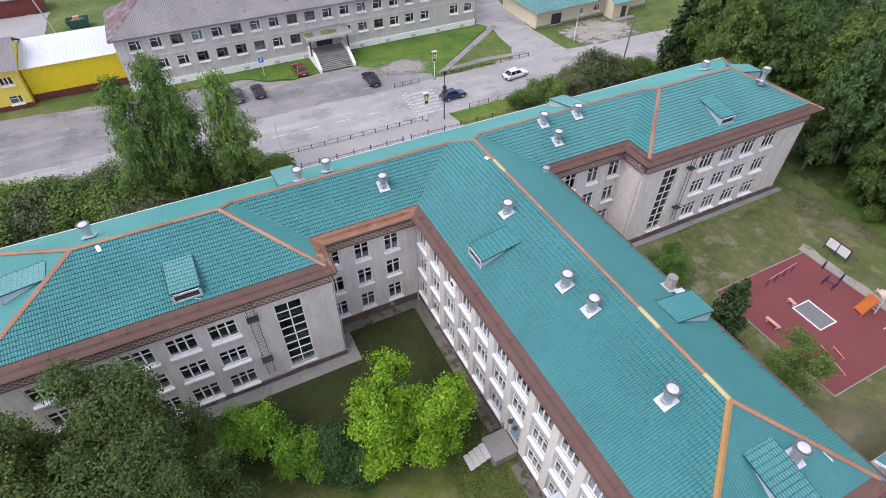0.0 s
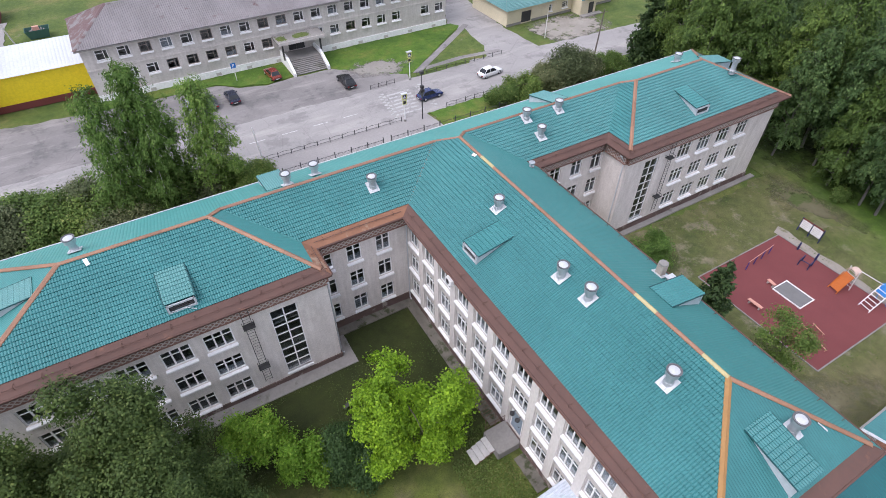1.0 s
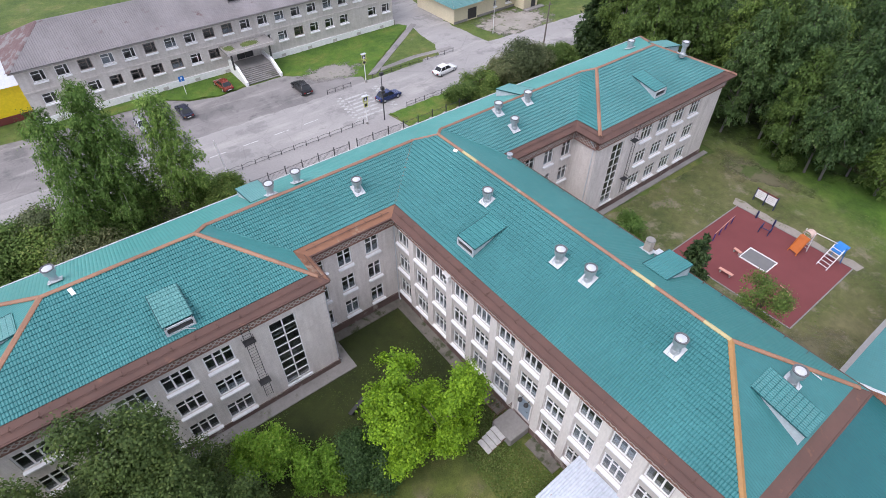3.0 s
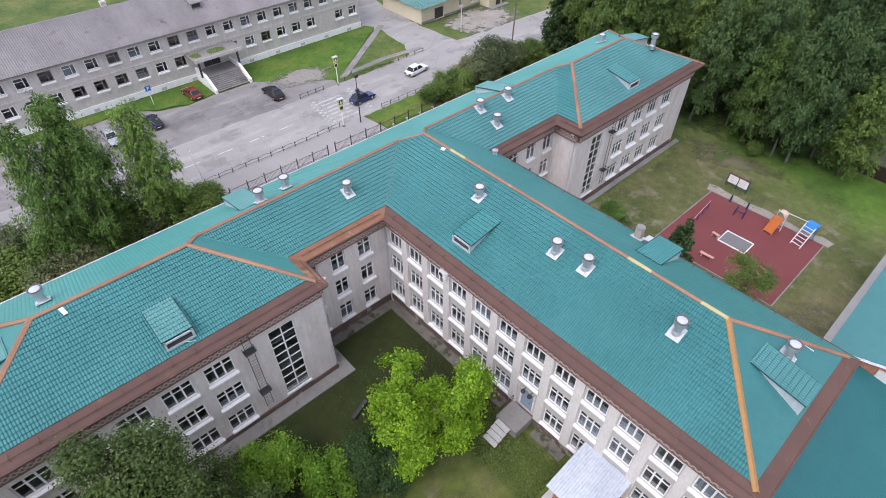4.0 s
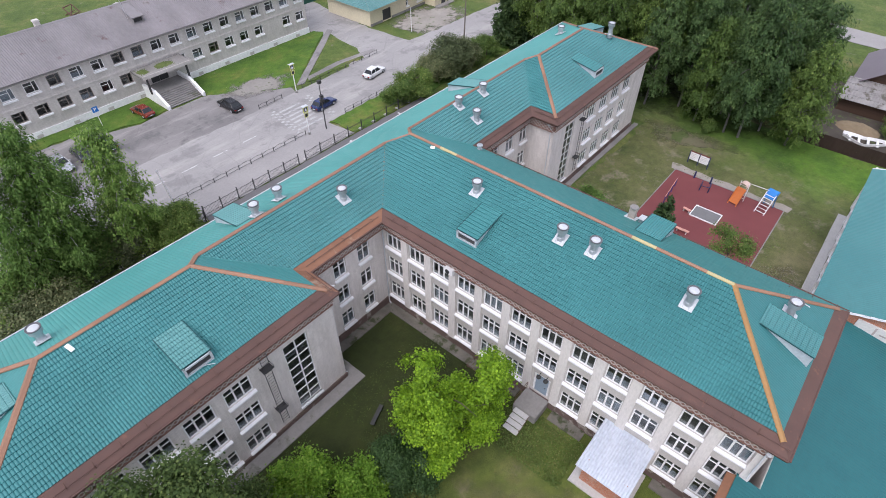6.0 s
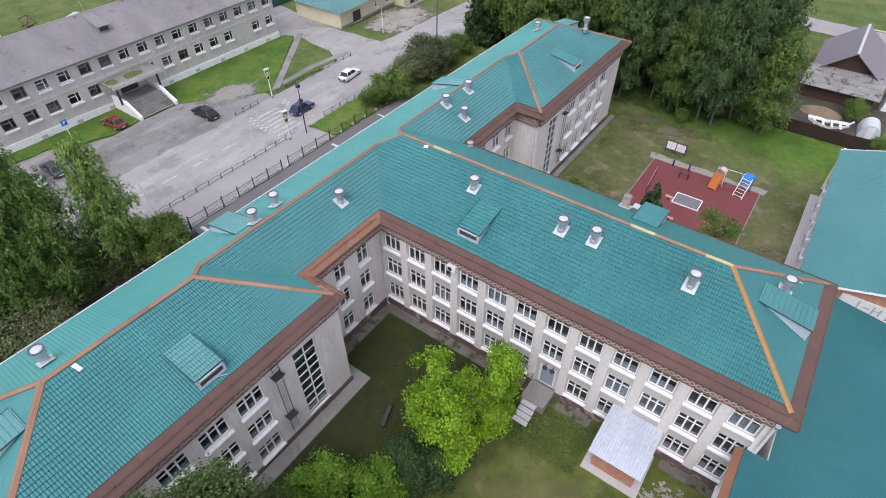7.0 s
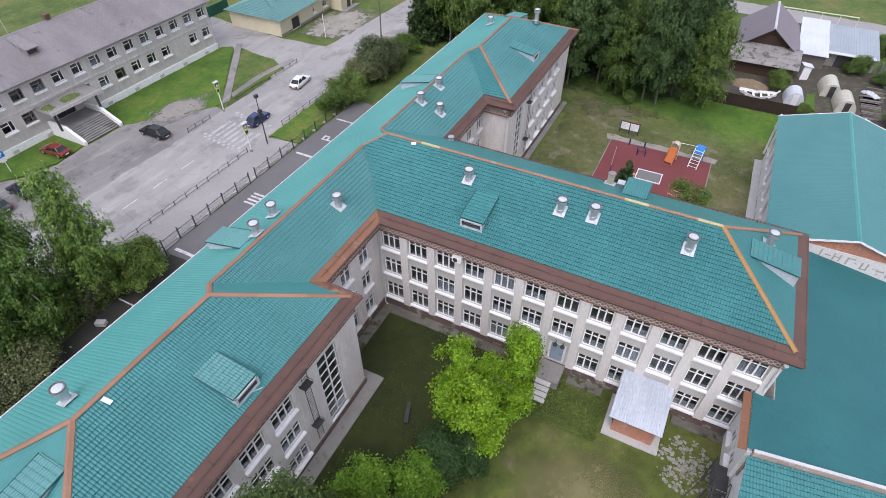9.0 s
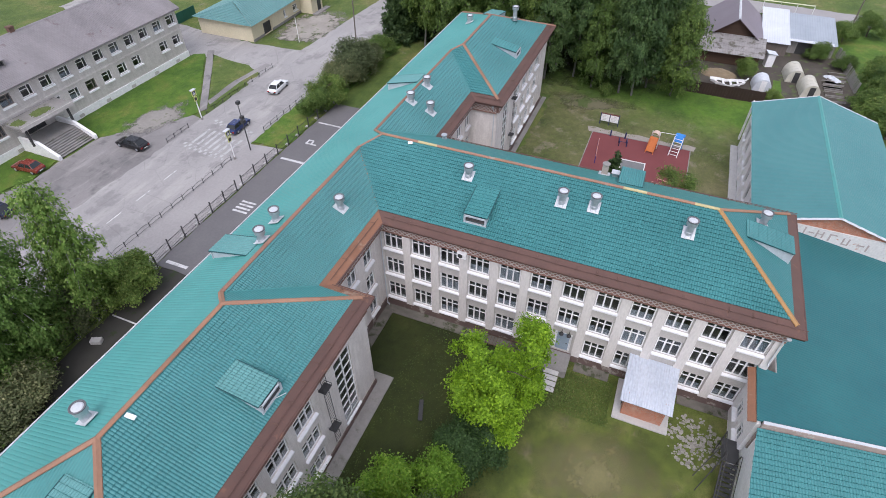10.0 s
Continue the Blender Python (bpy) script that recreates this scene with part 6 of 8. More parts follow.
for sx in (-0.2, 0.45):
    lamp = thing("wall_lamp", "dark wall-mounted lamp above the back door", "wall lamp", (-0.0, YD - sx, 3.75), -90, "lamps over the door")
    bm = bmesh.new()
    rod(bm, (0, 0, 0.1), (0, -0.3, 0.05), 0.03, n=6)
    part("arm", bm, DARK_STEEL, lamp)
    bm = bmesh.new()
    lathe(bm, [(0.2, -0.12), (0.18, 0.0), (0.08, 0.14)], 10, (0, -0.36, 0))
    part("shade", bm, DARK_STEEL, lamp)
stoop = thing("door_stoop", "weathered concrete stoop with three pale steps", "stoop", (0, YD, 0))
bm = bmesh.new()
box(bm, -2.15, -0.12, -1.0, 1.15, 0, 1.0)
bmesh.ops.bevel(bm, geom=bm.edges[:], offset=0.06, segments=2, affect="EDGES")
part("platform", bm, CONCRETE, stoop)
for i in range(4):
    bm = bmesh.new()
    x1 = -2.15 - 0.43 * i
    box(bm, x1 - 0.46, x1, -0.45, 0.85, 0.72 - 0.22 * i, 0.8 - 0.22 * i)
    part("tread", bm, CONCRETE_PALE, stoop)
for y in (-0.42, 0.78):
    bm = bmesh.new()
    rod(bm, (-2.1, y, 0.62), (-3.85, y, -0.02), 0.05, n=6)
    part("stringer", bm, RUST_STEEL, stoop)
for y in (1.1,):
    bm = bmesh.new()
    for x in (-2.05, -1.1, -0.2):
        rod(bm, (x, y, 0.98), (x, y, 1.85), 0.025, n=6)
    rod(bm, (-2.05, y, 1.85), (-0.2, y, 1.85), 0.025, n=6)
    rod(bm, (-2.05, y, 1.45), (-0.2, y, 1.45), 0.018, n=6)
    part("rail", bm, RUST_STEEL, stoop)
# railing over the basement pit along the wall
pit = thing("pit_grating", "rusty steel grating over a basement light well", "grating", (-0.75, -12.9, 0.14))
for x in (-0.55, 0.45):
    bm = bmesh.new()
    rod(bm, (x, -2.4, 0.45 if x < 0 else 0.55), (x, 2.3, 0.2 if x < 0 else 0.3), 0.035, n=6)
    for y in (-2.3, 0, 2.2):
        rod(bm, (x, y, -0.1), (x, y, 0.42), 0.03, n=6)
    part("side_bar", bm, RUST_STEEL, pit)
for i in range(16):
    bm = bmesh.new()
    y = -2.3 + 0.3 * i
    rod(bm, (-0.55, y, 0.44 - 0.05 * i * 0.33), (0.45, y, 0.54 - 0.05 * i * 0.33), 0.02, n=5)
    part("bar", bm, RUST_STEEL, pit)

# brick shed with a zinc roof
shed = thing("brick_shed", "small orange brick shed with corrugated zinc roof", "shed", (0, 0, 0))
slabz = thing("shed_apron", "pale concrete slab under the shed", "concrete slab", (0, 0, 0), kind="structure")
bm = bmesh.new()
box(bm, -4.3, -0.3, -27.1, -22.7, -0.05, 0.16)
part("slab", bm, CONCRETE_PALE, slabz)
boxes("wall", [(-3.7, -3.45, -26.5, -23.3, 0.16, 2.55), (-3.45, -0.7, -26.5, -26.25, 0.16, 2.9), (-3.45, -0.7, -23.55, -23.3, 0.16, 2.9), (-0.7, -0.45, -26.5, -23.3, 0.16, 3.2)], RED_BRICK, shed)
bm = bmesh.new()
sheet_into(bm, [[(-4.3, -22.85, 2.72), (-4.3, -26.85, 2.72), (-0.05, -26.85, 3.5), (-0.05, -22.85, 3.5)]], (0, 1, 0), step=6, wave=0.2, lip=0, depth=0.04)
part("roof_sheet", bm, mottled("zinc_roof", (0.5, 0.55, 0.62), (0.66, 0.7, 0.76), 0.5, 4, 0.4, metal=0.3), shed)
bm = bmesh.new()
plate(bm, [(-4.25, -22.9, 2.68), (-4.25, -26.8, 2.68), (-0.1, -26.8, 3.46), (-0.1, -22.9, 3.46)], 0.08)
part("roof_boards", bm, GREY_WOOD, shed)
boxes("door", [(-2.9, -2.0, -23.28, -23.24, 0.16, 2.1)], DARK_STEEL, shed)

# flat stones thrown down by the corner of the yard
stone_rng = random.Random(21)
rubble = thing("stone_pile", "scattered pale flat stones in the grass", "stones", (-3.6, -29.2, 0.02))
stone_meshes = []
for k in range(6):
    bm = bmesh.new()
    n = stone_rng.randint(5, 7)
    poly = [(stone_rng.uniform(0.75, 1.1) * math.cos(2 * math.pi * i / n), stone_rng.uniform(0.6, 1.0) * math.sin(2 * math.pi * i / n)) for i in range(n)]
    slab(bm, poly, -0.1, 0.14)
    me = bpy.data.meshes.new("stone")
    bm.to_mesh(me)
    bm.free()
    me.materials.append(mottled("pale_stone", (0.2, 0.19, 0.165), (0.42, 0.4, 0.36), 1, 6, 0.9, vary=0.3) if k == 0 else stone_meshes[0].materials[0])
    stone_meshes.append(me)
for i in range(280):
    a, r = stone_rng.uniform(0, 6.28), stone_rng.random() ** 0.7
    s = stone_rng.uniform(0.06, 0.19)
    ob = shared("stone", stone_rng.choice(stone_meshes), rubble)
    ob.matrix_basis = pose(r * 2.4 * math.cos(a) - 0.4, r * 2.1 * math.sin(a), 0.02, stone_rng.uniform(-14, 14), stone_rng.uniform(-14, 14), stone_rng.uniform(0, 360)) @ Matrix.Diagonal((s, s, s * 1.2, 1))

# steel stairs to the annex
steel = thing("steel_stairs", "dark steel outdoor stairs with landing and rails", "stairs", (-4.9, -31.2, 0))
bm = bmesh.new()
box(bm, -1.3, 0.6, -0.55, 0.65, 2.3, 2.36)
part("landing", bm, DARK_STEEL, steel)
for x, y in ((-1.2, -0.4), (-1.2, 0.6), (0.5, 0.6)):
    bm = bmesh.new()
    rod(bm, (x, y, 0), (x, y, 3.4), 0.04, n=6)
    part("post", bm, DARK_STEEL, steel)
for y in (-0.5, 0.5):
    bm = bmesh.new()
    rod(bm, (-1.3, y, 2.25), (-4.2, y, 0.02), 0.06, n=6)
    rod(bm, (-1.2, y, 3.35), (-4.1, y, 1.0), 0.03, n=6)
    rod(bm, (-4.1, y, 0), (-4.1, y, 1.0), 0.03, n=6)
    part("stringer", bm, DARK_STEEL, steel)
for i in range(10):
    bm = bmesh.new()
    x, z = -1.45 - 0.28 * i, 2.12 - 0.215 * i
    box(bm, x - 0.14, x + 0.14, -0.48, 0.48, z, z + 0.04)
    part("tread", bm, DARK_STEEL, steel)
for z in (2.85, 3.38):
    bm = bmesh.new()
    rod(bm, (-1.2, 0.6, z), (0.5, 0.6, z), 0.03, n=6)
    part("rail", bm, DARK_STEEL, steel)
for x, y in ((-3.1, 1.7), (-2.0, 1.9)):
    prop = thing("wooden_prop", "dark timber prop leaning on the stair landing", "timber", (-4.9, -31.2, 0), group="props")
    bm = bmesh.new()
    rod(bm, (x, y, 0.0), (x + 1.6, 0.7, 3.0), 0.04, n=6)
    part("beam", bm, DARK_STEEL, prop)

block = thing("concrete_block", "pale concrete block standing on the ground by the fence", "concrete block", (-14.7, 22.8, 0.02), 25)
bm = bmesh.new()
box(bm, -0.3, 0.3, -0.5, 0.5, 0, 0.45)
bmesh.ops.bevel(bm, geom=bm.edges[:], offset=0.04, segments=1, affect="EDGES")
part("block", bm, CONCRETE_PALE, block)
bench = thing("garden_bench", "low dark wooden bench on the courtyard grass", "bench", (-9.85, -8.0, 0), 20)
bm = bmesh.new()
box(bm, -0.95, 0.95, -0.17, 0.17, 0.36, 0.42)
part("seat", bm, DARK_STEEL, bench)
for x in (-0.7, 0.7):
    bm = bmesh.new()
    box(bm, x - 0.06, x + 0.06, -0.15, 0.15, 0, 0.36)
    part("leg", bm, DARK_STEEL, bench)


# ---- street and playground ----
YELLOW_SIGN = mottled("fluorescent_yellow_sign", (0.56, 0.58, 0.16), (0.66, 0.68, 0.24), 1, 6, 0.5, bump=0)
BLUE_SIGN = mottled("blue_sign", (0.01, 0.14, 0.5), (0.015, 0.18, 0.58), 1, 6, 0.5, bump=0)
BLUE_PAINT = mottled("blue_paint", (0.01, 0.16, 0.5), (0.02, 0.22, 0.6), 1, 6, 0.4)
VIOLET_PAINT = mottled("violet_paint", (0.05, 0.03, 0.16), (0.08, 0.05, 0.22), 1, 6, 0.5)
NAVY_PAINT = mottled("navy_paint", (0.02, 0.03, 0.09), (0.035, 0.045, 0.13), 1, 6, 0.5)
ORANGE_PAINT = mottled("orange_plastic", (0.48, 0.12, 0.02), (0.58, 0.17, 0.03), 1, 6, 0.4)
SALMON = mottled("salmon_paint", (0.55, 0.28, 0.22), (0.66, 0.36, 0.28), 1, 6, 0.6)
GREY_MAT = mottled("grey_mat", (0.15, 0.15, 0.15), (0.2, 0.2, 0.2), 1, 6, 0.8)
POLE_GREY = mottled("pole_grey", (0.42, 0.41, 0.39), (0.56, 0.55, 0.53), 1, 6, 0.7)
POLE_WOOD = mottled("pole_wood", (0.12, 0.1, 0.085), (0.2, 0.17, 0.15), 1, 6, 0.9, stretch=(3, 3, 0.3))


def low_fence(x0, x1, y, label, n=None):
    """A knee-high street fence: posts, a rail and an arch in each bay, on stubby feet."""
    f = thing("street_fence", label, "fence", (x0, y, 0.03), group="low street fences")
    n = n or max(2, round((x1 - x0) / 1.75))
    L = (x1 - x0) / n
    for i in range(n + 1):
        bm = bmesh.new()
        rod(bm, (i * L, 0, 0), (i * L, 0, 0.78), 0.05, n=6)
        part("post", bm, DARK_STEEL, f)
    for i in range(n):
        bm = bmesh.new()
        rod(bm, (i * L, 0, 0.22), ((i + 1) * L, 0, 0.22), 0.025, n=5)
        part("rail", bm, DARK_STEEL, f)
        bm = bmesh.new()
        pts = [((i + k / 8) * L, 0, 0.55 + 0.17 * math.sin(math.pi * k / 8)) for k in range(9)]
        rings = [[bm.verts.new((x, 0.025 * math.cos(q * 1.2566), z + 0.025 * math.sin(q * 1.2566))) for q in range(5)] for x, _, z in pts]
        for a, b in zip(rings, rings[1:]):
            for q in range(5):
                bm.faces.new((a[q], a[(q + 1) % 5], b[(q + 1) % 5], b[q]))
        bmesh.ops.recalc_face_normals(bm, faces=bm.faces[:])
        part("arch", bm, DARK_STEEL, f)


low_fence(-5.6, 14.4, 30.35, "low dark steel fence with arched rails along the pavement")
low_fence(22.2, 32.0, 30.75, "low dark steel fence beside the grass strip")
low_fence(23.0, 39.6, 41.6, "low dark steel fence by the grass triangle")
low_fence(14.6, 18.8, 41.3, "short low steel fence by the crossing", 3)


def yard_fence(x0, x1, y):
    f = thing("school_fence", "black metal picket fence on concrete feet round the yard", "fence", (x0, y, 0.05))
    n = max(1, round((x1 - x0) / 2.5))
    L = (x1 - x0) / n
    bm = bmesh.new()
    box(bm, -0.05, 0.05, -0.05, 0.05, 0, 1.55)
    box(bm, -0.07, 0.07, -0.07, 0.07, 1.55, 1.62)
    me_post = bpy.data.meshes.new("post")
    bm.to_mesh(me_post)
    bm.free()
    me_post.materials.append(DARK_STEEL)
    bm = bmesh.new()
    box(bm, -0.2, 0.2, -0.2, 0.2, -0.05, 0.14)
    me_foot = bpy.data.meshes.new("foot")
    bm.to_mesh(me_foot)
    bm.free()
    me_foot.materials.append(CONCRETE_PALE)
    bm = bmesh.new()
    box(bm, 0.05, L - 0.05, -0.015, 0.015, 0, 0.04)
    me_rail = bpy.data.meshes.new("rail")
    bm.to_mesh(me_rail)
    bm.free()
    me_rail.materials.append(DARK_STEEL)
    bm = bmesh.new()
    box(bm, -0.008, 0.008, -0.008, 0.008, 0.15, 1.4)
    me_bar = bpy.data.meshes.new("bar")
    bm.to_mesh(me_bar)
    bm.free()
    me_bar.materials.append(DARK_STEEL)
    for i in range(n + 1):
        shared("post", me_post, f, pose(i * L, 0, 0))
        shared("foot", me_foot, f, pose(i * L, 0.3, 0))
        if i < n:
            for z in (0.3, 1.25):
                shared("rail", me_rail, f, pose(i * L, 0, z))
            for k in range(13):
                shared("bar", me_bar, f, pose(i * L + 0.15 + k * (L - 0.3) / 12, 0, 0))


yard_fence(-20, -5.0, 24.6)
yard_fence(-4.6, 9.2, 25.35)
yard_fence(10.4, 33.0, 25.4)
boxes_paint = thing("green_gate_fence", "dark green sheet fence beside the side street", "fence", (0, 0, 0))
for i in range(9):
    boxes("panel", [(39.5 + 1.6 * i + 0.02, 39.5 + 1.6 * i + 1.58, 70.0, 70.06, 0, 2.0)], GREEN_FENCE, boxes_paint)


def pole_sign(x, y, h, kind):
    p = thing("crossing_sign", "yellow-bordered pedestrian crossing sign on a white pole", "road sign", (x, y, 0.03), group="crossing signs")
    bm = bmesh.new()
    rod(bm, (0, 0, 0), (0, 0, h), 0.07, n=8)
    part("pole", bm, WHITE, p)
    bm = bmesh.new()
    lathe(bm, [(0.2, 0), (0.18, 0.25), (0.08, 0.3)], 8)
    part("foot", bm, CONCRETE, p)
    for z, s in ((h - 0.45, 0.42), (h - 1.3, 0.32)):
        bm = bmesh.new()
        box(bm, -s, s, -0.1, -0.07, z - s, z + s)
        board = part("board", bm, YELLOW_SIGN, p)
        bm = bmesh.new()
        box(bm, -s * 0.66, s * 0.66, -0.115, -0.103, z - s * 0.66, z + s * 0.66)
        part("field", bm, NAVY_PAINT if s > 0.4 else DARK_STEEL, board)
        if s > 0.4:
            bm = bmesh.new()
            slab(bm, [(-s * 0.55, -s * 0.45), (s * 0.55, -s * 0.45), (0, s * 0.55)], 0, 0.01)
            for v in bm.verts:
                v.co = Vector((v.co.x, -0.118 - v.co.z, z + v.co.y))
            part("triangle", bm, WHITE, board)
    bm = bmesh.new()
    box(bm, -0.45, 0.45, -0.25, 0.25, h + 0.02, h + 0.06)
    part("solar_panel", bm, ZINC_PAINT, p)


pole_sign(14.9, 30.15, 4.3, 0)
pole_sign(21.5, 41.2, 4.6, 0)
lampost = thing("street_lamp", "dark street lamp post with a bracket box", "street lamp", (17.4, 29.5, 0.03))
bm = bmesh.new()
rod(bm, (0, 0, 0), (0, 0, 7.2), 0.09, 0.05, n=10)
part("pole", bm, DARK_STEEL, lampost)
for z, s in ((4.2, 0.28), (4.8, 0.22), (6.9, 0.24)):
    bm = bmesh.new()
    box(bm, -s, s, -0.28, 0.12, z, z + 0.4)
    part("lantern" if z > 6 else "bracket_box", bm, DARK_STEEL, lampost)
psign = thing("parking_sign", "blue parking sign on a white pole in the grass", "road sign", (-2.7, 54.7, 0.03))
bm = bmesh.new()
rod(bm, (0, 0, 0), (0, 0, 3.0), 0.05, n=8)
part("pole", bm, WHITE, psign)
for z, s in ((2.6, 0.4), (1.85, 0.3)):
    bm = bmesh.new()
    box(bm, -s, s, -0.09, -0.06, z - s, z + s)
    b_ = part("board", bm, BLUE_SIGN if s > 0.35 else WHITE, psign)
    if s > 0.35:
        for r in ((-0.14, -0.05, -0.25, 0.25), (-0.05, 0.16, 0.16, 0.25), (0.07, 0.16, 0.02, 0.16), (-0.05, 0.07, -0.02, 0.06)):
            bm = bmesh.new()
            box(bm, r[0], r[1], -0.105, -0.092, z + r[2], z + r[3])
            part("letter_bar", bm, WHITE, b_)
for x, y, h, lean, mat_, lab in ((52.9, 32.8, 8.0, 0.35, POLE_WOOD, "weathered wooden utility pole"), (-5.8, 29.9, 5.5, -0.4, WHITE, "white steel pole by the pavement"),
                                 (50.6, 43.5, 4.5, 0, WHITE, "white post at the side street"), (-33.3, 89, 9, -1.6, POLE_GREY, "leaning pale concrete utility pole"), (92, -50, 8, 0.2, POLE_WOOD, "weathered wooden utility pole")):
    p = thing("utility_pole", lab, "pole", (x, y, 0), group="poles")
    bm = bmesh.new()
    rod(bm, (0, 0, -0.05), (lean, 0, h), 0.14 if h > 6 else 0.06, 0.09 if h > 6 else 0.05, n=8)
    part("pole", bm, mat_, p)
    if h > 6:
        bm = bmesh.new()
        rod(bm, (lean - 0.7, 0, h - 0.5), (lean + 0.7, 0, h - 0.5), 0.05, n=6)
        part("crossarm", bm, POLE_WOOD, p)


# ---- cars ----
def car_paint(name, c, metal=0.2):
    m = mottled(name, tuple(v * 0.9 for v in c), tuple(min(1, v * 1.08) for v in c), 0.6, 5, 0.25, metal=metal, bump=0)
    m.node_tree.nodes["Principled BSDF"].inputs["Coat Weight"].default_value = 0.3
    return m


CAR_GLASS = mottled("car_glass", (0.015, 0.018, 0.02), (0.03, 0.034, 0.038), 1, 4, 0.08, bump=0)
TYRE = mottled("tyre", (0.012, 0.012, 0.012), (0.025, 0.025, 0.025), 1, 8, 0.9)
HEAD = mottled("head_lamp", (0.6, 0.62, 0.62), (0.8, 0.8, 0.8), 1, 4, 0.1, bump=0)
TAIL = mottled("tail_lamp", (0.25, 0.01, 0.01), (0.35, 0.02, 0.02), 1, 4, 0.15, bump=0)


def loft(bm, sections):
    """Skins a row of closed outlines of equal count, and caps the ends."""
    rings = [[bm.verts.new(p) for p in s] for s in sections]
    n = len(rings[0])
    for a, b in zip(rings, rings[1:]):
        for i in range(n):
            j = (i + 1) % n
            bm.faces.new((a[i], a[j], b[j], b[i]))
    bm.faces.new(rings[0][::-1])
    bm.faces.new(rings[-1])


def car(x, y, turn, paint, label, L=4.3, W=1.68, H=1.42, boxy=0.0):
    """Nose towards local +x."""
    c = thing("car", label, "car", (x, y, 0.04), turn, "cars")
    w, h0 = W / 2, 0.58 + 0.3 * (H - 0.6)
    prof = [(-L / 2, 0.36, h0 - 0.12, 0.86), (-L / 2 + 0.12, 0.24, h0, 0.95), (-L / 2 + 0.75, 0.2, h0 + 0.04, 1.0), (-0.3, 0.2, h0 + 0.02, 1.0), (L / 2 - 1.35, 0.2, h0, 1.0),
            (L / 2 - 0.5, 0.22, h0 - 0.1, 0.98), (L / 2 - 0.1, 0.26, h0 - 0.2, 0.9), (L / 2, 0.36, h0 - 0.32, 0.8)]
    bm = bmesh.new()
    secs = []
    for px, z0, z1, k in prof:
        ww = w * k
        secs.append([(px, -ww * 0.9, z0), (px, -ww, z0 + 0.14), (px, -ww, (z0 + z1) / 2 + 0.05), (px, -ww * 0.93, z1 - 0.04), (px, -ww * 0.8, z1),
                     (px, ww * 0.8, z1), (px, ww * 0.93, z1 - 0.04), (px, ww, (z0 + z1) / 2 + 0.05), (px, ww, z0 + 0.14), (px, ww * 0.9, z0)])
    loft(bm, secs)
    body = part("body", bm, paint, c, smooth=False)
    a0, a1, b0, b1 = -L / 2 + 0.42 - boxy * 0.2, L / 2 - 1.25, -L / 2 + 0.95 - boxy * 0.45, L / 2 - 1.95 + boxy * 0.2
    bm = bmesh.new()
    loft(bm, [[(a0, -w * 0.86, h0 - 0.02), (a1, -w * 0.86, h0 - 0.04), (a1, w * 0.86, h0 - 0.04), (a0, w * 0.86, h0 - 0.02)],
              [(b0, -w * 0.68, H - 0.06), (b1, -w * 0.68, H - 0.06), (b1, w * 0.68, H - 0.06), (b0, w * 0.68, H - 0.06)]])
    part("window_band", bm, CAR_GLASS, c)
    bm = bmesh.new()
    loft(bm, [[(b0 - 0.06, -w * 0.7, H - 0.09), (b1 + 0.08, -w * 0.7, H - 0.09), (b1 + 0.08, w * 0.7, H - 0.09), (b0 - 0.06, w * 0.7, H - 0.09)],
              [(b0 + 0.08, -w * 0.6, H), (b1 - 0.1, -w * 0.6, H), (b1 - 0.1, w * 0.6, H), (b0 + 0.08, w * 0.6, H)]])
    part("roof", bm, paint, c)
    for s in (-1, 1):
        for (pa, pb) in (((a1, h0 - 0.03), (b1, H - 0.07)), ((a0, h0 - 0.01), (b0, H - 0.07)), (((a0 + a1) / 2 - 0.05, h0 - 0.03), ((b0 + b1) / 2, H - 0.07))):
            bm = bmesh.new()
            rod(bm, (pa[0], s * w * 0.865, pa[1]), (pb[0], s * w * 0.69, pb[1]), 0.04, n=5)
            part("pillar", bm, paint, c)
        bm = bmesh.new()
        box(bm, a1 - 0.35, a1 - 0.2, s * w - 0.02 if s > 0 else -w - 0.16, s * w + 0.16 if s > 0 else -w + 0.02, h0 - 0.02, h0 + 0.12)
        part("mirror", bm, paint, c)
        bm = bmesh.new()
        box(bm, L / 2 - 0.16, L / 2 - 0.02, min(s * w * 0.45, s * w * 0.78), max(s * w * 0.45, s * w * 0.78), h0 - 0.42, h0 - 0.27)
        part("headlight", bm, HEAD, c)
        bm = bmesh.new()
        box(bm, -L / 2 - 0.01, -L / 2 + 0.12, min(s * w * 0.5, s * w * 0.84), max(s * w * 0.5, s * w * 0.84), h0 - 0.32, h0 - 0.14)
        part("tail_light", bm, TAIL, c)
        for px in (-L / 2 + 0.8, L / 2 - 0.82):
            bm = bmesh.new()
            lathe(bm, [(0.2, -0.09), (0.3, -0.1), (0.315, -0.06), (0.315, 0.06), (0.3, 0.1), (0.2, 0.09)], 16)
            bmesh.ops.rotate(bm, verts=bm.verts[:], cent=(0, 0, 0), matrix=Matrix.Rotation(math.pi / 2, 3, "X"))
            bmesh.ops.translate(bm, verts=bm.verts[:], vec=(px, s * (w - 0.1), 0.315))
            wheel = part("wheel", bm, TYRE, c)
            bm = bmesh.new()
            rod(bm, (px, s * (w - 0.01), 0.315), (px, s * (w + 0.005), 0.315), 0.19, n=12)
            part("rim", bm, ZINC, wheel)
    for px, z in ((L / 2 - 0.02, 0.42), (-L / 2 - 0.04, 0.45)):
        bm = bmesh.new()
        box(bm, px, px + 0.06, -w * 0.78, w * 0.78, z - 0.1, z + 0.07)
        part("bumper", bm, DARK_STEEL, c)
        bm = bmesh.new()
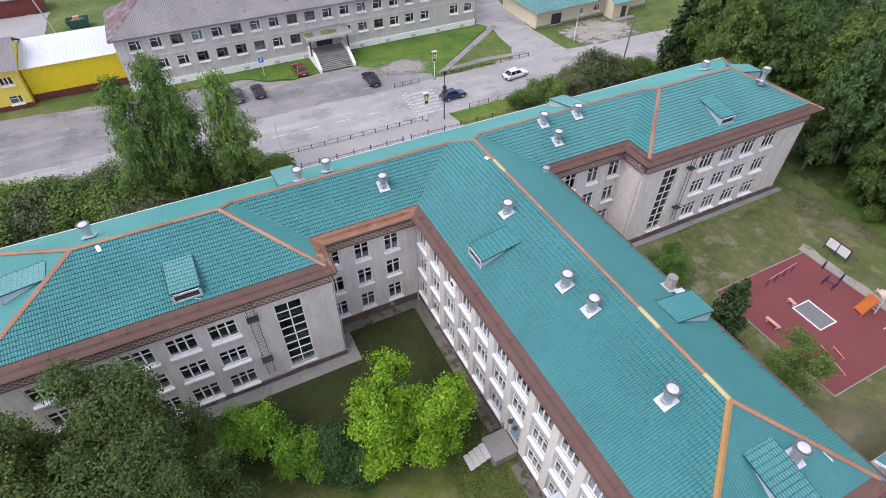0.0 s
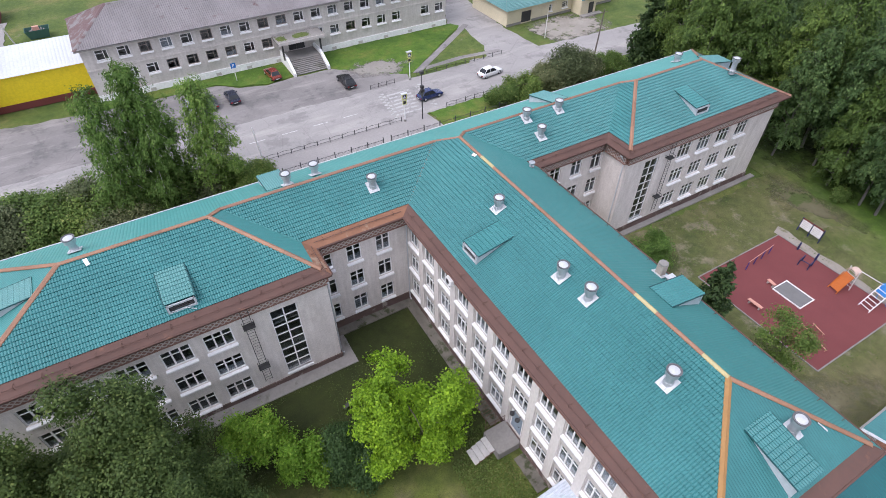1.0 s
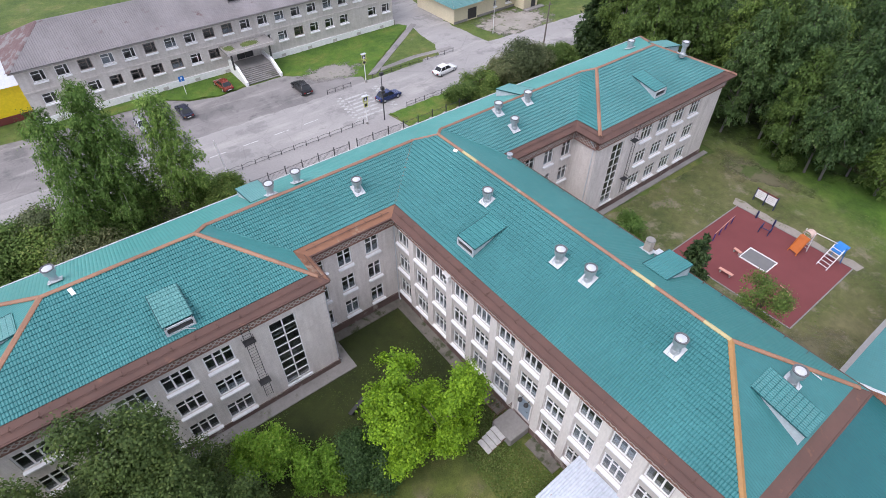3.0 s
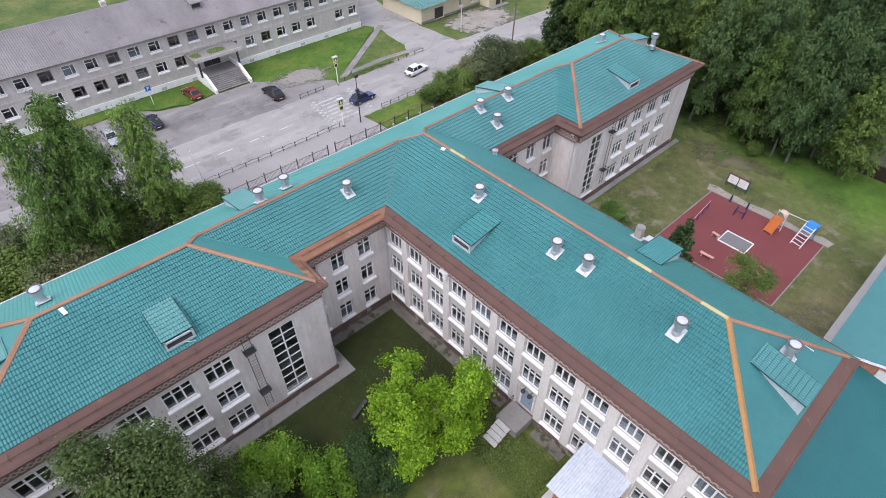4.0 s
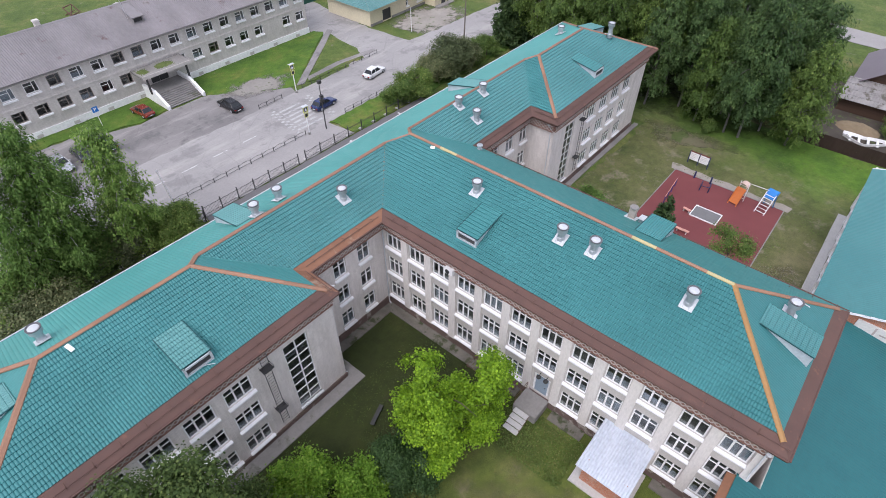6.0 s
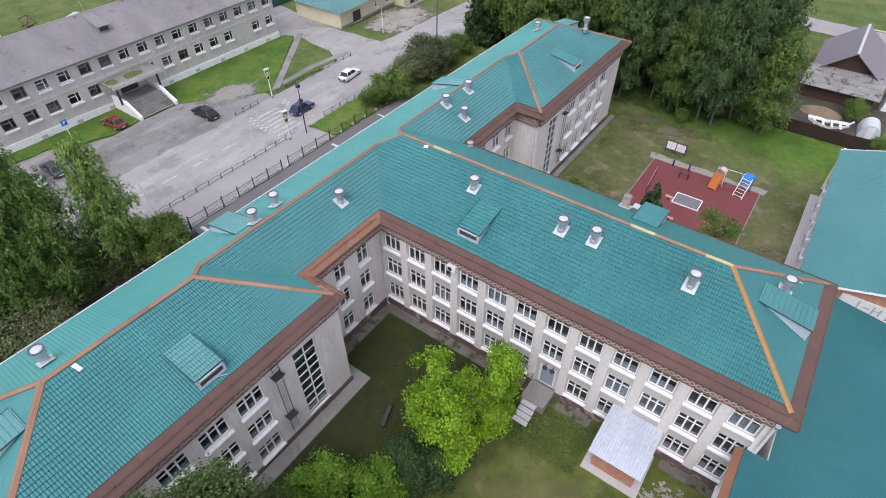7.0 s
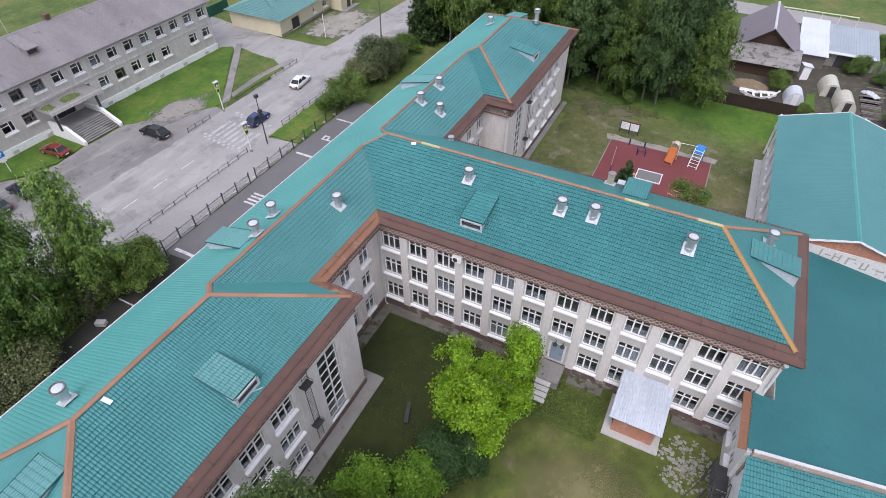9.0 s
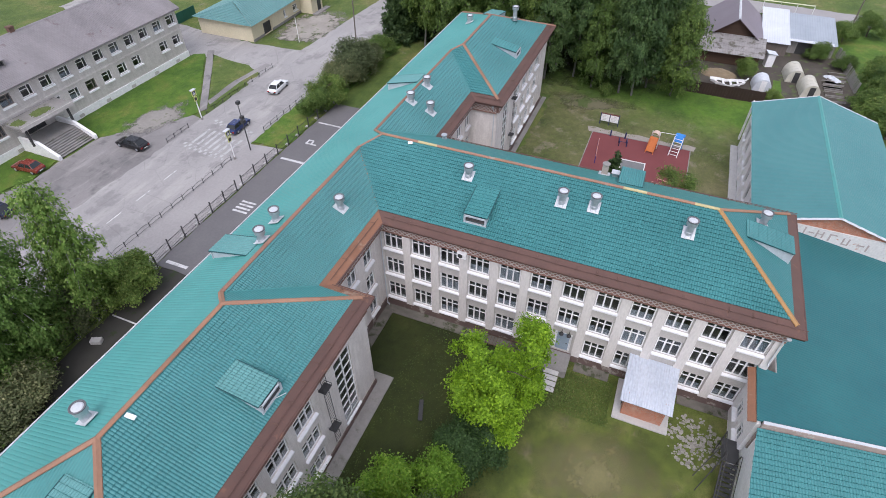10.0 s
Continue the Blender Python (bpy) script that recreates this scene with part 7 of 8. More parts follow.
        box(bm, px - 0.012 if px < 0 else px + 0.061, px - 0.001 if px < 0 else px + 0.072, -0.26, 0.26, z - 0.05, z + 0.06)
        part("plate", bm, WHITE, c)


car(2.75, 53.3, 95, car_paint("red_car_paint", (0.24, 0.05, 0.035)), "dull red hatchback parked on the grass")
car(12.1, 45.0, 90, car_paint("black_car_paint", (0.008, 0.008, 0.01)), "black sedan parked on the apron", 4.7, 1.78)
car(-4.9, 48.9, 91, car_paint("navy_car_paint", (0.02, 0.025, 0.05)), "dark blue sedan parked on the apron")
car(-10.8, 48.5, -88, car_paint("silver_car_paint", (0.5, 0.52, 0.53), 0.5), "silver sedan parked under the birch", 4.4)
car(-8.1, 49.0, 90, car_paint("grey_car_paint", (0.1, 0.11, 0.12), 0.5), "dark grey sedan parked beside the silver one", 4.4)
car(33.6, 36.2, 8, car_paint("white_car_paint", (0.75, 0.76, 0.77), 0.0), "white sedan on the street", 4.4)
car(21.4, 34.5, 4, car_paint("blue_car_paint", (0.02, 0.035, 0.12)), "dark blue boxy saloon on the street by the crossing", 4.1, 1.62, 1.42, 0.4)

# ---- playground ----
tramp = thing("trampoline_frame", "grey mat in a white frame set in the playground", "trampoline", (33.0, -19.0, 0.05))
bm = bmesh.new()
box(bm, -1.05, 1.05, -1.45, 1.45, 0.0, 0.03)
part("mat", bm, GREY_MAT, tramp)
for r in ((-1.15, 1.15, -1.55, -1.451), (-1.15, 1.15, 1.451, 1.55), (-1.15, -1.051, -1.451, 1.451), (1.051, 1.15, -1.451, 1.451)):
    bm = bmesh.new()
    box(bm, *r, 0, 0.12)
    part("frame_bar", bm, WHITE, tramp)
for x, y, turn, L in ((28.35, -18.0, 92, 1.5), (32.2, -17.0, 80, 0.9)):
    b_ = thing("playground_bench", "salmon-painted low bench on the red surface", "bench", (x, y, 0.05), turn, "playground benches")
    bm = bmesh.new()
    box(bm, -L / 2, L / 2, -0.18, 0.18, 0.36, 0.43)
    part("seat", bm, SALMON, b_)
    for sx in (-1, 1):
        bm = bmesh.new()
        box(bm, sx * L * 0.35 - 0.05, sx * L * 0.35 + 0.05, -0.15, 0.15, 0, 0.36)
        part("leg", bm, POLE_GREY, b_)
g = thing("exercise_bars", "violet posts under one long salmon rail", "exercise bars", (34.0, -14.15, 0.05), 4)
for i in range(4):
    bm = bmesh.new()
    rod(bm, (-2.1 + 1.4 * i, 0.02 * i, 0), (-2.1 + 1.4 * i, 0.02 * i, 1.15), 0.06, n=8)
    part("post", bm, VIOLET_PAINT, g)
bm = bmesh.new()
rod(bm, (-2.25, 0, 1.15), (2.25, 0.06, 1.15), 0.035, n=8)
part("rail", bm, SALMON, g)
g = thing("push_up_bars", "low navy blue steel bars with a cross piece", "exercise bars", (37.5, -17.05, 0.05), 8)
for y in (-0.5, 0.5):
    for x in (-0.15, 0.75):
        bm = bmesh.new()
        rod(bm, (x, y, 0), (x, y, 0.75), 0.065, n=8)
        part("post", bm, NAVY_PAINT, g)
    bm = bmesh.new()
    rod(bm, (-0.25, y, 0.75), (0.9, y, 0.75), 0.045, n=8)
    part("bar", bm, NAVY_PAINT, g)
bm = bmesh.new()
rod(bm, (0.3, -0.5, 0.42), (0.3, 0.5, 0.42), 0.045, n=8)
part("cross_piece", bm, NAVY_PAINT, g)
for x, y in ((39.4, -15.1), (39.45, -17.1)):
    g = thing("marker_post", "short navy blue steel post at the playground edge", "post", (x, y, 0.05), 0, "navy posts")
    bm = bmesh.new()
    lathe(bm, [(0.11, 0), (0.1, 0.9), (0.07, 0.97), (0.02, 0.99)], 12)
    part("shaft", bm, NAVY_PAINT, g)
info = thing("information_board", "double white information board on navy posts with a red top edge", "notice board", (42.28, -14.32, 0), -92)
for sx in (-1.28, 0.0, 1.28):
    bm = bmesh.new()
    box(bm, sx - 0.05, sx + 0.05, -0.05, 0.05, 0, 1.85)
    part("post", bm, NAVY_PAINT, info)
for sx in (-0.64, 0.64):
    bm = bmesh.new()
    box(bm, sx - 0.57, sx + 0.57, -0.09, -0.052, 0.6, 1.68)
    bd = part("board", bm, WHITE, info)
    bm = bmesh.new()
    box(bm, sx - 0.6, sx + 0.6, -0.1, 0.02, 1.682, 1.8)
    part("header_strip", bm, RED_BASE, bd)
    for k in range(4):
        bm = bmesh.new()
        box(bm, sx - 0.45, sx + 0.3 - 0.12 * (k % 2), -0.097, -0.091, 1.45 - 0.22 * k, 1.48 - 0.22 * k)
        part("text_bar", bm, POLE_GREY, bd)
slide = thing("climbing_slide", "orange climbing panel with white ladder frame", "slide", (36.9, -20.6, 0.05), -12)
for sx in (-0.5, 0.5):
    for y0, y1, h in ((-0.0, 0.9, 2.0), (1.7, 1.4, 2.6)):
        bm = bmesh.new()
        rod(bm, (y0, sx, 0), (y1, sx, h), 0.05, n=8)
        part("post", bm, WHITE if y0 else ORANGE_PAINT, slide)
bm = bmesh.new()
plate(bm, [(0.1, -0.5, 0.25), (0.1, 0.5, 0.25), (1.15, 0.5, 1.95), (1.15, -0.5, 1.95)], 0.06)
part("panel", bm, ORANGE_PAINT, slide)
hood_plastic = mottled("pale_plastic", (0.55, 0.4, 0.34), (0.66, 0.5, 0.43), 1, 5, 0.5)
for i in range(9):
    bm = bmesh.new()
    a0, a1 = math.pi * i / 9, math.pi * (i + 1) / 9
    plate(bm, [(1.0, 0.5 * math.cos(a0), 2.2 + 0.45 * math.sin(a0)), (1.0, 0.5 * math.cos(a1), 2.2 + 0.45 * math.sin(a1)), (1.8, 0.5 * math.cos(a1), 2.2 + 0.45 * math.sin(a1)), (1.8, 0.5 * math.cos(a0), 2.2 + 0.45 * math.sin(a0))], 0.03)
    part("hood_strip", bm, hood_plastic, slide)
for k in range(5):
    bm = bmesh.new()
    rod(bm, (1.62, -0.5, 0.4 + 0.4 * k), (1.62, 0.5, 0.4 + 0.4 * k), 0.03, n=6)
    part("rung", bm, WHITE, slide)
tower = thing("climbing_tower", "white ladder climbing tower with a blue panel", "climbing tower", (37.3, -23.6, 0.05), -10)
for sx in (-0.55, 0.55):
    for a, b in (((0, sx, 0), (1.3, sx, 2.3)), ((2.3, sx, 0), (1.5, sx, 2.5))):
        bm = bmesh.new()
        rod(bm, a, b, 0.05, n=8)
        part("post", bm, WHITE if a[0] == 0 else BLUE_PAINT, tower)
for k in range(6):
    bm = bmesh.new()
    f = (k + 0.6) / 6.4
    rod(bm, (1.3 * f, -0.55, 2.3 * f), (1.3 * f, 0.55, 2.3 * f), 0.035, n=6)
    part("rung", bm, WHITE, tower)
bm = bmesh.new()
plate(bm, [(1.0, -0.6, 1.72), (1.0, 0.6, 1.72), (2.1, 0.6, 2.4), (2.1, -0.6, 2.4)], 0.06)
part("panel", bm, BLUE_PAINT, tower)
bm = bmesh.new()
rod(bm, (1.4, 0.4, 2.45), (0.7, 3.2, 2.5), 0.03, n=6)
part("tie_bar", bm, WHITE, tower)
for x, y in ((30.9, -23.0), (30.0, -22.4), (29.4, -24.2)):
    s = thing("balance_bar", "low pink painted balance bar", "balance bar", (x, y, 0.05), 75, "balance bars")
    bm = bmesh.new()
    rod(bm, (-0.7, 0, 0.28), (0.7, 0, 0.28), 0.05, n=6)
    part("bar", bm, SALMON, s)
    for sx in (-0.6, 0.6):
        bm = bmesh.new()
        rod(bm, (sx, 0, 0), (sx, 0, 0.28), 0.04, n=6)
        part("post", bm, SALMON, s)
hoop = thing("bike_rack", "dark bent-pipe bike rack by the wall", "bike rack", (22.0, -5.2, 0.0), 0)
for k in range(2):
    bm = bmesh.new()
    pts = [(0.55 * k + 0.0, 0.5 * math.cos(math.pi * i / 10), 0.5 + 0.6 * math.sin(math.pi * i / 10)) for i in range(11)]
    for a, b in zip(pts, pts[1:]):
        rod(bm, a, b, 0.04, n=6)
    for s in (0.5, -0.5):
        rod(bm, (0.55 * k, s, 0), (0.55 * k, s, 0.5), 0.04, n=6)
    part("hoop", bm, DARK_STEEL, hoop)

# ---- gardens beyond the brown fence ----
patch("garden_soil", [(57.6, -22), (57.2, -34.5), (56.5, -52), (78, -52), (82, -36), (80, -22)], 0.03, SOIL, "dug garden soil with rows of greens", "soil", 0.4)
patch("garden_path", [(58, -36.2), (66.5, -36.6), (66.5, -37.8), (58, -37.5)], 0.045, GRASS_LUSH, "narrow grass path between beds", "path", 0.15)
patch("lawn_garden_east", [(60, -50), (68, -48.5), (79, -47.2), (96, -48), (96, -90), (60, -90)], 0.045, GRASS_LUSH, "rough bright green meadow", "lawn", 0.5)
patch("far_lane", [(99.5, 10), (107, 10), (103.0, -60), (98, -120), (92, -120), (96.8, -60)], 0.04, PAVING, "grey lane beyond the gardens", "road", 0.2)
bf = thing("brown_fence", "dark brown sheet fence along the school ground", "fence", (57.3, -20.5, 0))
for i in range(8):
    bm = bmesh.new()
    edge = [(0.025 * (k // 2 % 2), -1.8 * i - 0.1 * k) for k in range(19)]
    slab(bm, edge + [(x - 0.02, y) for x, y in edge[::-1]], 0, 1.9)
    part("panel", bm, BROWN_FENCE, bf)
house = thing("log_house", "dark log house with a mauve metal gable roof", "house", (0, 0, 0))
HX0, HX1, HY0, HY1 = 74.5, 87, -33.8, -25.0
bm = bmesh.new()
box(bm, HX0, HX1, HY0, HY1, 0, 3.0)
part("wall", bm, LOGS, house)
bm = bmesh.new()
hyc = (HY0 + HY1) / 2
for xg in (HX0, HX1 - 0.3):
    bm = bmesh.new()
    slab(bm, [(HY0, 3.0), (HY1, 3.0), (hyc, 6.2)], 0, 0.3)
    for v in bm.verts:
        v.co = Vector((xg + v.co.z, v.co.x, v.co.y))
    part("gable", bm, LOGS, house)
for ya, in ((HY0 - 0.6,), (HY1 + 0.6,)):
    bm = bmesh.new()
    zlow = 3.0 - 0.6 * 3.2 / (HY1 - hyc)
    P = [(HX0 - 0.9, ya, zlow), (HX1 + 0.6, ya, zlow), (HX1 + 0.6, hyc, 6.35), (HX0 - 0.9, hyc, 6.35)]
    plate(bm, P, 0.1)
    part("roof_slope", bm, MAUVE, house)
bm = bmesh.new()
cap(bm, (HX0 - 0.9, hyc, 6.35), (HX1 + 0.6, hyc, 6.35), 0.2, 0.06)
part("ridge_cap", bm, ZINC_PAINT, house)
BARN_ROOF = mottled("blue_grey_roof_sheet", (0.26, 0.3, 0.34), (0.37, 0.41, 0.45), 0.4, 4, 0.5)
OLD_SLATE = mottled("pale_weathered_slate", (0.2, 0.19, 0.185), (0.36, 0.345, 0.335), 0.6, 4, 0.95, spots=(0.13, 0.12, 0.1), spot_scale=0.9, spot_at=0.55)
lean = thing("lean_to", "grey slate-roofed timber lean-to before the log house", "lean-to", (0, 0, 0))
boxes("wall", [(70.0, 74.3, -34.0, -24.4, 0, 2.0)], LOGS, lean)
bm = bmesh.new()
sheet_into(bm, [[(69.2, -24.0, 2.0), (69.2, -34.6, 2.0), (74.4, -34.6, 3.4), (74.4, -24.0, 3.4)]], (0, 1, 0), step=1.3, wave=0.4, lip=0.04, depth=0.05)
part("roof_slope", bm, OLD_SLATE, lean)
for nm, lab, X0, X1, Y0, Y1, z0, z1, mat_ in (("metal_shed", "timber shed with a white metal roof", 76.5, 90.5, -38.8, -34.2, 2.2, 3.4, WHITE_ROOF), ("barn", "timber barn with a blue-grey metal roof", 78.5, 89, -46.2, -38.75, 2.3, 3.4, BARN_ROOF)):
    sh = thing(nm, lab, "shed", (0, 0, 0))
    boxes("wall", [(X0 + 0.5, X1, Y0 + 0.2, Y1 - 0.2, 0, z0)], GREY_WOOD if nm == "barn" else POLE_WOOD, sh)
    bm = bmesh.new()
    sheet_into(bm, [[(X0, Y1, z0), (X0, Y0, z0), (X1 + 0.3, Y0, z1), (X1 + 0.3, Y1, z1)]], (0, 1, 0), step=30, wave=0.4, lip=0, depth=0.03)
    part("roof_slope", bm, mat_, sh)
    if nm == "barn":
        boxes("roof_slope", [(X0 - 0.3, X0 + 1.8, Y0 + 0.5, Y1, z0 + 0.05, z0 + 0.1)], WHITE_ROOF, sh, "white sheet patch on the roof")
        boxes("gate", [(X0 + 0.42, X0 + 0.49, -42.5, -40.2, 0, 2.0)], DARK_STEEL, sh)
gas = thing("gas_pipe", "pale yellow overground gas pipe on posts by the lane", "pipe", (97.6, -29.0, 0))
for k in range(6):
    bm = bmesh.new()
    rod(bm, (0, -3.0 * k, 0), (0, -3.0 * k, 2.5), 0.05, n=6)
    part("post", bm, WHITE, gas)
    if k < 5:
        bm = bmesh.new()
        rod(bm, (0, -3.0 * k + 0.02, 2.5), (0, -3.0 * k - 3.02, 2.5), 0.11, n=8)
        part("pipe", bm, PIPE_PAINT, gas)
POLY = mottled("milky_polycarbonate", (0.48, 0.46, 0.38), (0.6, 0.58, 0.5), 0.8, 4, 0.5)


def greenhouse(x, y, turn, L, W, H, material, label, ribs=5):
    g = thing("greenhouse", label, "greenhouse", (x, y, 0.03), turn, "greenhouses")
    bm = bmesh.new()
    n = 14
    outer = [(W / 2 * math.cos(math.pi * i / n), H * math.sin(math.pi * i / n) ** 0.8 if 0 < i < n else 0.0) for i in range(n + 1)]
    rows = [[bm.verts.new((px, a, pz)) for a, pz in outer] for px in (-L / 2, L / 2)]
    for i in range(n):
        bm.faces.new((rows[0][i], rows[1][i], rows[1][i + 1], rows[0][i + 1]))
    bm.faces.new(rows[0])
    bm.faces.new(rows[1][::-1])
    part("cover", bm, material, g, smooth=False)
    for k in range(ribs):
        px = -L / 2 + L * k / (ribs - 1)
        bm = bmesh.new()
        for (a0, z0), (a1, z1) in zip(outer, outer[1:]):
            rod(bm, (px, a0 * 1.01, z0 + 0.01), (px, a1 * 1.01, z1 + 0.01), 0.025, n=4, caps=False)
        part("rib", bm, material, g)
    bm = bmesh.new()
    box(bm, -L / 2 - 0.05, -L / 2 - 0.01, -0.4, 0.4, 0, 1.7)
    part("door", bm, DARK_STEEL if material is POLY else WHITE, g)


greenhouse(68.6, -39.5, 5, 3.8, 2.7, 2.0, POLY, "arched milky polycarbonate greenhouse with dark door")
greenhouse(63.9, -41.4, 5, 3.9, 2.6, 2.0, POLY, "arched milky polycarbonate greenhouse")
greenhouse(62.9, -34.6, 5, 2.8, 2.6, 1.9, WHITE_ROOF, "small white film-covered greenhouse")
wreck = thing("boat_frame", "white plank frame of an old boat on the soil", "boat", (62.0, -29.6, 0.05), -82)
for s, k in ((-1, 0), (1, 1)):
    bm = bmesh.new()
    pts = [(-2.6 + 0.52 * i, s * (0.2 + 0.8 * math.sin(math.pi * (i + 0.5) / 11)), 0.0 + 0.5 * abs(i - 5) / 5) for i in range(11)]
    for a, b in zip(pts, pts[1:]):
        a, b = Vector(a), Vector(b)
        q = [bm.verts.new(p) for p in (a, b, b + Vector((0, s * 0.12, 0.4)), a + Vector((0, s * 0.12, 0.4)))]
        bm.faces.new(q)
    bmesh.ops.remove_doubles(bm, verts=bm.verts[:], dist=0.001)
    bmesh.ops.solidify(bm, geom=bm.faces[:], thickness=0.06)
    part("plank", bm, OLD_WHITE, wreck)
for i in range(4):
    bm = bmesh.new()
    box(bm, -1.8 + 1.1 * i, -1.5 + 1.1 * i, -0.9, 0.9, 0.3, 0.42)
    part("thwart", bm, OLD_WHITE, wreck)
bm = bmesh.new()
plate(bm, [(2.2, -0.2, 0.6), (2.9, -0.2, 1.4), (2.9, 0.2, 1.4), (2.2, 0.2, 0.6)], 0.08)
part("stem", bm, OLD_WHITE, wreck)
hay = thing("straw_heap", "loose heap of dry straw on the garden soil", "straw heap", (65.6, -28.3, 0.0))
bm = bmesh.new()
bmesh.ops.create_grid(bm, x_segments=26, y_segments=26, size=1)
for v in bm.verts:
    r = v.co.length
    v.co = Vector((v.co.x * 2.0, v.co.y * 2.9, max(-0.05, 0.75 * (1 - r * r)) + 0.14 * noise.noise(v.co * 5.0) - 0.02))
part("straw", bm, mottled("dry_straw", (0.17, 0.125, 0.075), (0.3, 0.235, 0.15), 0.8, 9, 0.95, bump=0.9, bump_distance=0.06), hay)
privy = thing("garden_privy", "small white-painted garden privy", "privy", (72.0, -35.8, 0.03), 15)
bm = bmesh.new()
box(bm, -0.6, 0.6, -0.6, 0.6, 0, 2.1)
part("wall", bm, OLD_WHITE, privy)
bm = bmesh.new()
plate(bm, [(-0.8, -0.8, 2.15), (0.8, -0.8, 2.15), (0.8, 0.8, 2.4), (-0.8, 0.8, 2.4)], 0.06)
part("roof", bm, WHITE_ROOF, privy)
pf = thing("plank_fence", "leaning grey plank fence of the garden", "fence", (0, 0, 0))
fr = random.Random(8)
for i in range(46):
    f = i / 45
    x, y = 66.0 + 14.5 * f, -48.2 + 1.3 * f
    bm = bmesh.new()
    t = fr.uniform(0.1, 0.35)
    v = box(bm, x - 0.13, x + 0.13, y - 0.02, y + 0.02, 0, 1.8 + fr.uniform(-0.25, 0.15))
    for w in v[4:]:
        w.co.y -= t
    part("plank", bm, GREY_WOOD, pf)
for i in range(8):
    bed = thing("garden_bed", "dark earth bed with plank edging", "garden bed", (62.5 + 2.0 * i if i < 4 else 67 + 1.7 * (i - 4), -45.2 if i < 4 else -43.6 - 0.4 * i, 0.03), 4, "garden beds")
    bm = bmesh.new()
    box(bm, -0.6, 0.6, -1.3, 1.3, 0, 0.16)
    part("earth", bm, SOIL, bed)
    for sx in (-0.64, 0.6):
        bm = bmesh.new()
        box(bm, sx, sx + 0.04, -1.34, 1.34, 0, 0.24)
        part("edging", bm, GREY_WOOD, bed)
for x, y, s in ((70.2, -45.6, 1.0), (60.6, -44.5, 0.5), (58.9, -25.2, 0.6)):
    t_ = thing("folded_tarp", "crumpled white tarpaulin on the ground", "tarpaulin", (x, y, 0.04), 35, "tarpaulins")
    bm = bmesh.new()
    bmesh.ops.create_grid(bm, x_segments=10, y_segments=8, size=1)
    for v in bm.verts:
        edge = max(abs(v.co.x), abs(v.co.y))
        v.co = Vector((v.co.x * 1.6 * s, v.co.y * 0.7 * s, 0.0 if edge > 0.99 else 0.15 + 0.2 * fr.random()))
    part("cloth", bm, WHITE_ROOF, t_)
dump = thing("green_skip", "rusty green skip with wooden scraps on the grass", "skip", (-29.2, 90.4, 0))
bm = bmesh.new()
outer, inner = ((-1.5, -0.9, 0), (-2.0, -1.15, 1.5)), ((-1.92, -1.07, 1.5), (-1.45, -0.85, 0.12))
loops = [[bm.verts.new(v) for v in ((x, y, z), (-x, y, z), (-x, -y, z), (x, -y, z))] for x, y, z in outer + inner]
for lo, hi in zip(loops, loops[1:]):
    for k in range(4):
        bm.faces.new((lo[k], lo[(k + 1) % 4], hi[(k + 1) % 4], hi[k]))
bm.faces.new(loops[0][::-1])
bm.faces.new(loops[-1])
part("body", bm, mottled("skip_green", (0.03, 0.09, 0.08), (0.05, 0.13, 0.11), 1, 5, 0.7), dump)
for k in range(7):
    bm = bmesh.new()
    rod(bm, (-1.5 + 0.4 * k, -0.7, 0.5 + 0.1 * (k % 3)), (-1.1 + 0.36 * k, 0.7, 1.1 + 0.25 * (k % 2)), 0.13, 0.1, n=4)
    part("board", bm, GREY_WOOD, dump)
bm = bmesh.new()
box(bm, -0.6, 0.4, -0.3, 0.3, 0.12, 1.9)
part("scrap", bm, SALMON, dump)
patch("concrete_yard", [(-60, 72), (-36.4, 72), (-34.4, 101), (-60, 101.1)], 0.03, PAVING, "pale concrete yard behind the annex", "yard", 0.3)
heap = thing("timber_heap", "broken brown timber frame lying on the grass", "timber", (13.7, 101.5, 0.0), 20)
for k, (a, b) in enumerate((((-1.2, -0.8, 0.1), (1.2, -0.7, 0.2)), ((-1.1, 0.7, 0.1), (1.2, 0.8, 0.2)), ((-1.1, -0.8, 0.15), (-1.0, 0.8, 1.5)), ((1.1, -0.8, 0.15), (1.1, 0.8, 1.5)), ((-1.0, 0.8, 1.4), (1.1, 0.8, 1.5)), ((-0.9, -0.6, 0.2), (1.0, 0.7, 1.3)))):
    bm = bmesh.new()
    rod(bm, a, b, 0.13, 0.1, n=4)
    part("beam", bm, RUST_STEEL, heap)
plank = thing("concrete_slab", "pale concrete slab lying on the grass", "concrete slab", (20.5, 99.0, 0.0), 30)
bm = bmesh.new()
box(bm, -2.2, 2.2, -0.6, 0.6, 0, 0.25)
bmesh.ops.bevel(bm, geom=bm.edges[:], offset=0.03, segments=1, affect="EDGES")
part("slab", bm, CONCRETE_PALE, plank)
backwall = thing("maroon_garage", "long maroon garage beyond the yard", "garage", (0, 0, 0))
boxes("wall", [(-62, -35.4, 101.2, 107, 0, 3.0)], RED_BASE, backwall)
boxes("roof", [(-62.3, -35.1, 100.9, 107.3, 3.0, 3.15)], SLATE, backwall)


# ---- trees ----
BARK = mottled("brown_bark", (0.06, 0.045, 0.035), (0.12, 0.095, 0.075), 2, 9, 0.95, stretch=(3, 3, 0.6), bump=0.8)
BIRCH_BARK = mottled("birch_bark", (0.26, 0.25, 0.235), (0.42, 0.41, 0.39), 2, 8, 0.9, spots=(0.05, 0.045, 0.04), spot_scale=2.2, spot_at=0.57)
